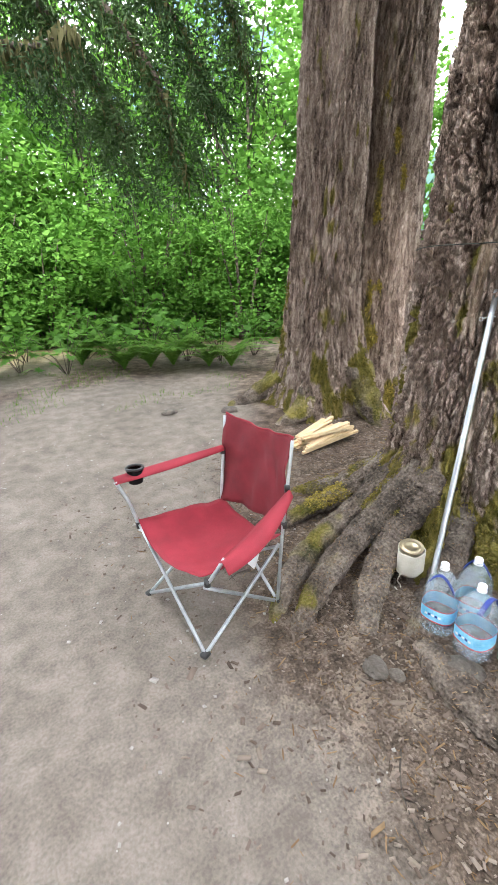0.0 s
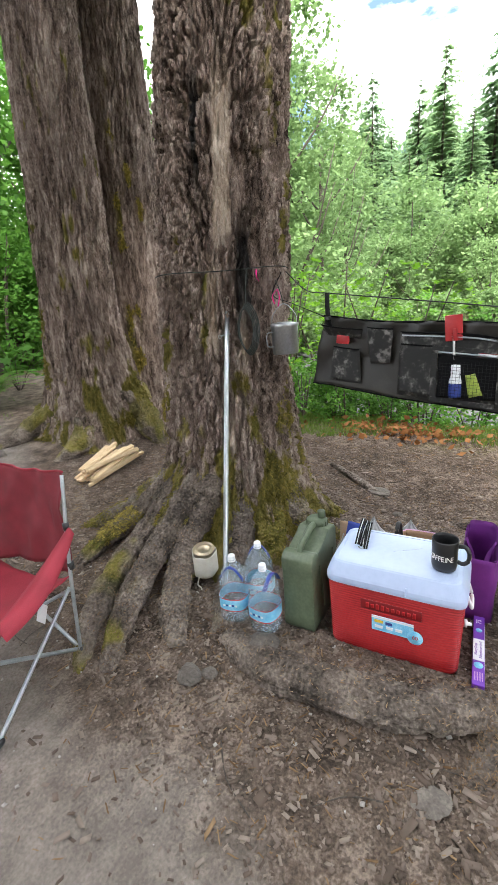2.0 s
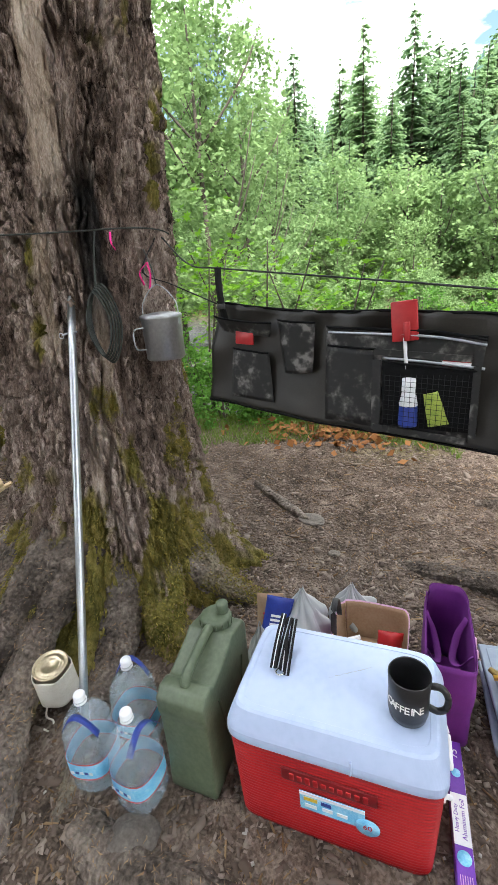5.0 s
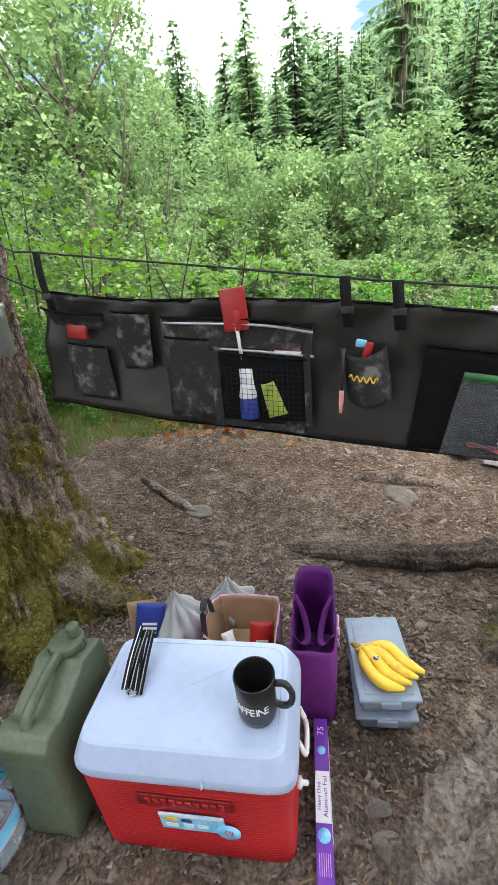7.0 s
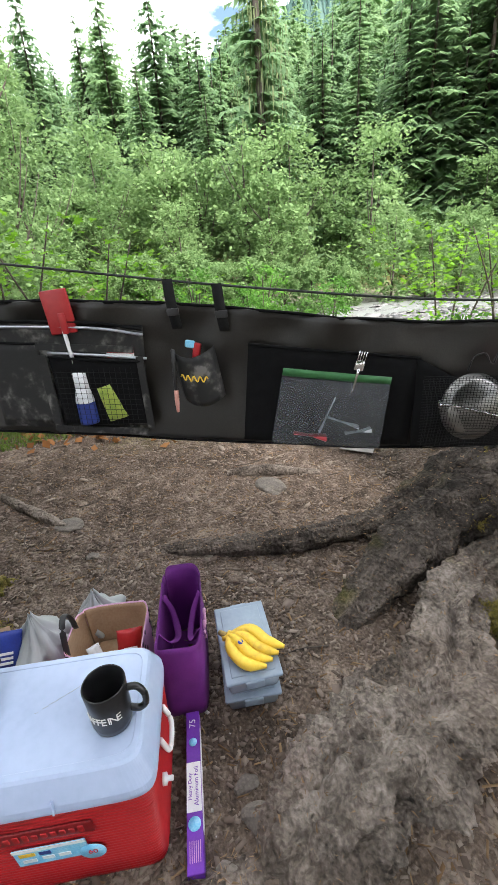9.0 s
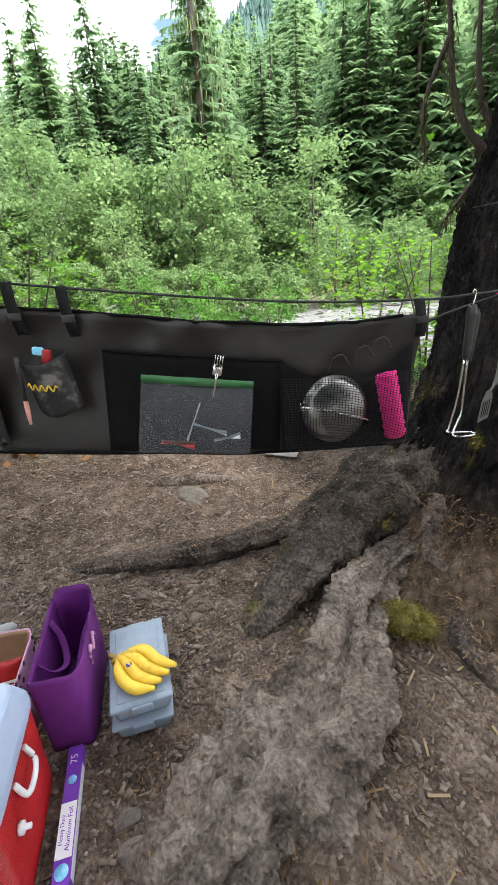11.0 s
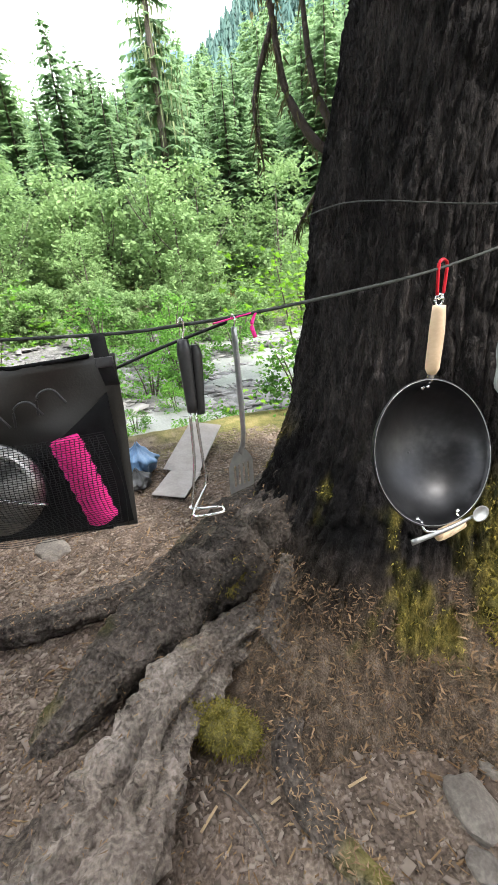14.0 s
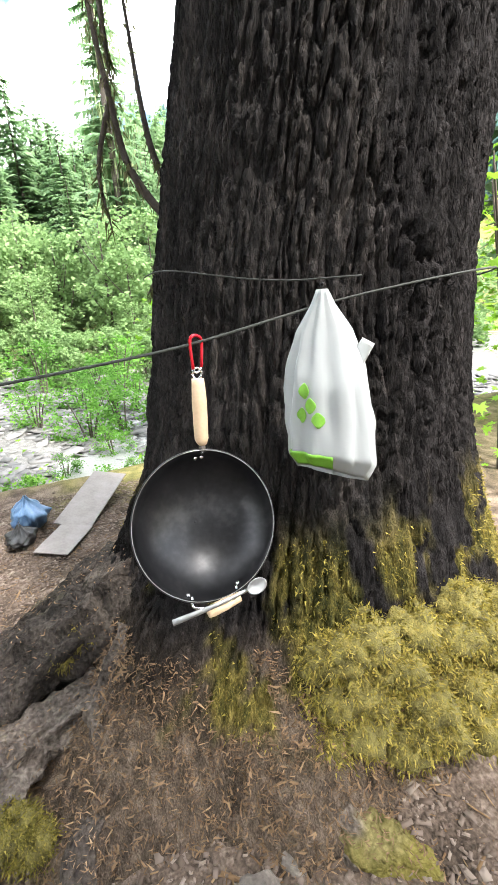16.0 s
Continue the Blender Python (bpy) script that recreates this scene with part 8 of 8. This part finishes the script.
def bag_mesh(v0, v1, grow, u0=0.0, u1=1.0, nu=64, nv=40, leaf=False):
    out = []
    for i in range(nv):
        v = v0 + (v1 - v0) * i / (nv - 1)
        row = []
        for j in range(nu):
            mid, half = (u0 + u1) / 2, (u1 - u0) / 2 * (math.sin(math.pi * (0.04 + 0.92 * i / (nv - 1))) if leaf else 1.0)
            p = bag_fn(mid + half * (2 * j / (nu - 1) - 1), v)
            row.append((p[0] * (1 + grow), (p[1] + 0.02 * v) * (1 + grow) - 0.02 * v, p[2]))
        out.append(row)
    return out


sheet("film", bag_mesh(0, 1, 0), BAG_FILM, ob, "", 0.001)
sheet("film_band", bag_mesh(0.89, 0.985, 0.02, 0.25, 0.5, 24, 8), GREEN_PRINT, ob, "green printed band")
for u, v in ((0.40, 0.52), (0.43, 0.60), (0.385, 0.66), (0.46, 0.68)):
    sheet("leaf_print", bag_mesh(v - 0.045, v + 0.045, 0.03, u - 0.03, u + 0.02, 8, 10, True), GREEN_PRINT, ob, "green printed leaf")
g = [[(0.01 * math.cos(a) * (1 - t * 0.6), -0.074 - 0.05 * t + 0.024 * math.sin(a) * (1 - 0.3 * t), 1.35 + 0.08 * t + 0.01 * math.sin(a)) for a in np.linspace(0, 6.2832, 13)] for t in np.linspace(0, 1, 8)]
sheet("ear", g, BAG_FILM, ob, "loose bag handle", 0.001)
part("nail", tube("nail", [(0.18, 0, 1.60), (0.03, 0, 1.585), (-0.012, 0, 1.59)], 0.004, 8, 6), IRON, ob, "bent nail")

# ---- pot and cord coil on the old conifer ----
ob = thing("camp_pot", pose(2.555, 0.915, 1.352), "lidded aluminium camp pot hanging beside the old conifer", "pot")
part("pot_body", lathe("pot_body", [(0, 0), (0.075, 0), (0.083, 0.008), (0.084, 0.165), (0.087, 0.17), (0.087, 0.176), (0.082, 0.176)], 36), ALUMINIUM, ob)
part("lid", lathe("lid", [(0.088, 0.172), (0.089, 0.184), (0.08, 0.19), (0.03, 0.197), (0.0, 0.198)], 36), ALUMINIUM, ob, "domed lid")
part("bail", tube("bail", [(0, 0.086, 0.165), (0, 0.075, 0.24), (0, 0.0, 0.305), (0, -0.075, 0.24), (0, -0.086, 0.165)], 0.0025, 6, 30), STEEL, ob, "wire bail handle")
part("side_handle", tube("side_handle", [(-0.07, 0.05, 0.14), (-0.105, 0.075, 0.13), (-0.105, 0.075, 0.06), (-0.07, 0.05, 0.05)], 0.0035, 6, 20), STEEL, ob, "folding wire handle")
for y in (0.083, -0.083):
    bar("lug", ob, STEEL, (0.016, 0.008, 0.03), (0, y, 0.155), r=0.002)
part("hanger", tube("hanger", [(0, 0, 0.305), (0.03, 0.03, 0.38), (0.06, 0.07, 0.45)], 0.003, 6, 10), ROPE, ob, "dark cord")
ob = thing("cord_coil", pose(2.40, 1.10, 1.52), "coil of dark cord hanging on the trunk", "cord")
for k in range(5):
    part("loop", tube("loop", [(0.012 * k - 0.02 + 0.008 * math.sin(3 * a), (0.05 + 0.004 * k) * math.sin(a), (0.125 + 0.008 * k) * math.cos(a)) for a in np.linspace(0, 6.283, 30)], 0.0045, 6), ROPE, ob)
part("hanger", tube("hanger", [(0, 0, 0.12), (0.04, 0.01, 0.25), (0.09, 0.02, 0.36)], 0.004, 6, 10), ROPE, ob)

# ---- boards and jug on the bank ----
zc = float(land(4.35, -1.8))
ob = thing("cardboard_sheet", pose(4.62, -2.0, zc + 0.10, 8, -12, -30), "grey cardboard sheet leaning on the ground by the bank", "cardboard")
part("board", rbox(0.75, 0.30, 0.008, 0.002, 1), CARDBOARD, ob)
ob = thing("cardboard_sheet", pose(4.12, -1.76, zc + 0.015, 3, -5, -32), "folded grey cardboard lying on the soil", "cardboard")
part("board", rbox(0.36, 0.26, 0.007, 0.002, 1), CARDBOARD, ob)
ob = film_bag("plastic_sack", "crumpled blue plastic sack beside the cardboard", pose(4.5, -1.52, zc), (0.32, 0.24, 0.26), BLUE_FILM, 33)
ob = film_bag("plastic_sack", "dark crumpled sack on the soil by the cardboard", pose(4.25, -1.48, zc), (0.26, 0.2, 0.14), BLACK_PLASTIC, 34)


# ---- loose stones and chips ----
def stone(x, y, size, flat, seed, label="grey stone half sunk in the soil", mat=None):
    bm = bmesh.new()
    bmesh.ops.create_icosphere(bm, subdivisions=3, radius=1.0)
    for v in bm.verts:
        k = 1 + 0.7 * (float(fbm(v.co.x * 1.4 + 9, v.co.y * 1.4, v.co.z * 1.4, 3, seed)) - 0.5)
        v.co = Vector((round(v.co.x * 3.2) / 3.2 * 0.35 + v.co.x * 0.65, v.co.y, v.co.z)) * k
        v.co = Vector((v.co.x * size, v.co.y * size * 0.72, v.co.z * size * flat))
    o = part("stone", bm, mat or STONE, None, "", False)
    o.matrix_world = pose(x, y, float(land(x, y)) + size * flat * 0.25, seed * 3 % 9, seed * 5 % 11, seed * 37 % 360)
    return tagged(o, label, "stone", "stones on the soil")


for k, (x, y, s, f) in enumerate(((1.27, 0.98, 0.075, 0.35), (1.33, 0.9, 0.045, 0.5), (1.17, -0.11, 0.08, 0.12), (1.72, -2.22, 0.09, 0.4), (1.62, -2.15, 0.05, 0.4), (1.78, -2.35, 0.045, 0.5), (1.55, 0.72, 0.09, 0.4), (1.44, 0.63, 0.07, 0.5), (1.42, 0.3, 0.06, 0.4), (1.6, -0.34, 0.07, 0.45), (1.75, -0.45, 0.06, 0.45), (1.85, -0.42, 0.04, 0.4), (2.5, 4.2, 0.10, 0.5), (1.9, 4.6, 0.09, 0.5), (3.7, -0.9, 0.12, 0.25), (3.55, 0.5, 0.1, 0.25), (3.2, 0.3, 0.04, 0.4), (2.9, 0.85, 0.03, 0.6))):
    stone(x, y, s, f, 60 + k)
r = np.random.default_rng(66)
for k, (x, y) in enumerate(((1.98, -1.5), (1.95, -1.7), (2.02, -1.62), (2.2, -1.3), (1.75, -1.4), (1.9, -1.95), (1.7, -1.65), (1.62, -1.35), (1.8, -1.25), (1.5, -1.7))):
    o = part("wood_splinter", rbox(r.uniform(0.03, 0.08), r.uniform(0.005, 0.01), 0.003, 0.001, 1), SPLINTER)
    o.matrix_world = pose(x, y, float(land(x, y)) + 0.012, r.normal(0, 6), r.normal(0, 6), r.uniform(0, 360))
    tagged(o, "pale splinter of split wood on the soil", "splinter", "wood splinters")
# small log roots on the bare soil
for pts, rad, sd in (([(3.95, -0.6), (3.9, -0.9), (3.8, -1.3)], (0.03, 0.055, 0.03), 71), ([(3.95, 1.05), (3.7, 0.75), (3.45, 0.4)], (0.03, 0.04, 0.02), 72)):
    v, f = tube_arrays(path_points(on_land(pts, (0.0, 0.015, -0.01)), 40), rad, 16)
    v = v + 0.02 * (np.stack([fbm(v[:, 0] * 14, v[:, 1] * 14, v[:, 2] * 14 + k, 3, sd) for k in (0, 7, 14)], -1) - 0.5)
    me = mesh_of("surface_root", v, f, True)
    set_mask(me, np.stack([0 * v[:, 0], 0.6 + 0 * v[:, 0], 0 * v[:, 0]], -1))
    tagged(part("surface_root", me, ROOT_BARK), "weathered grey root breaking through the soil", "root")
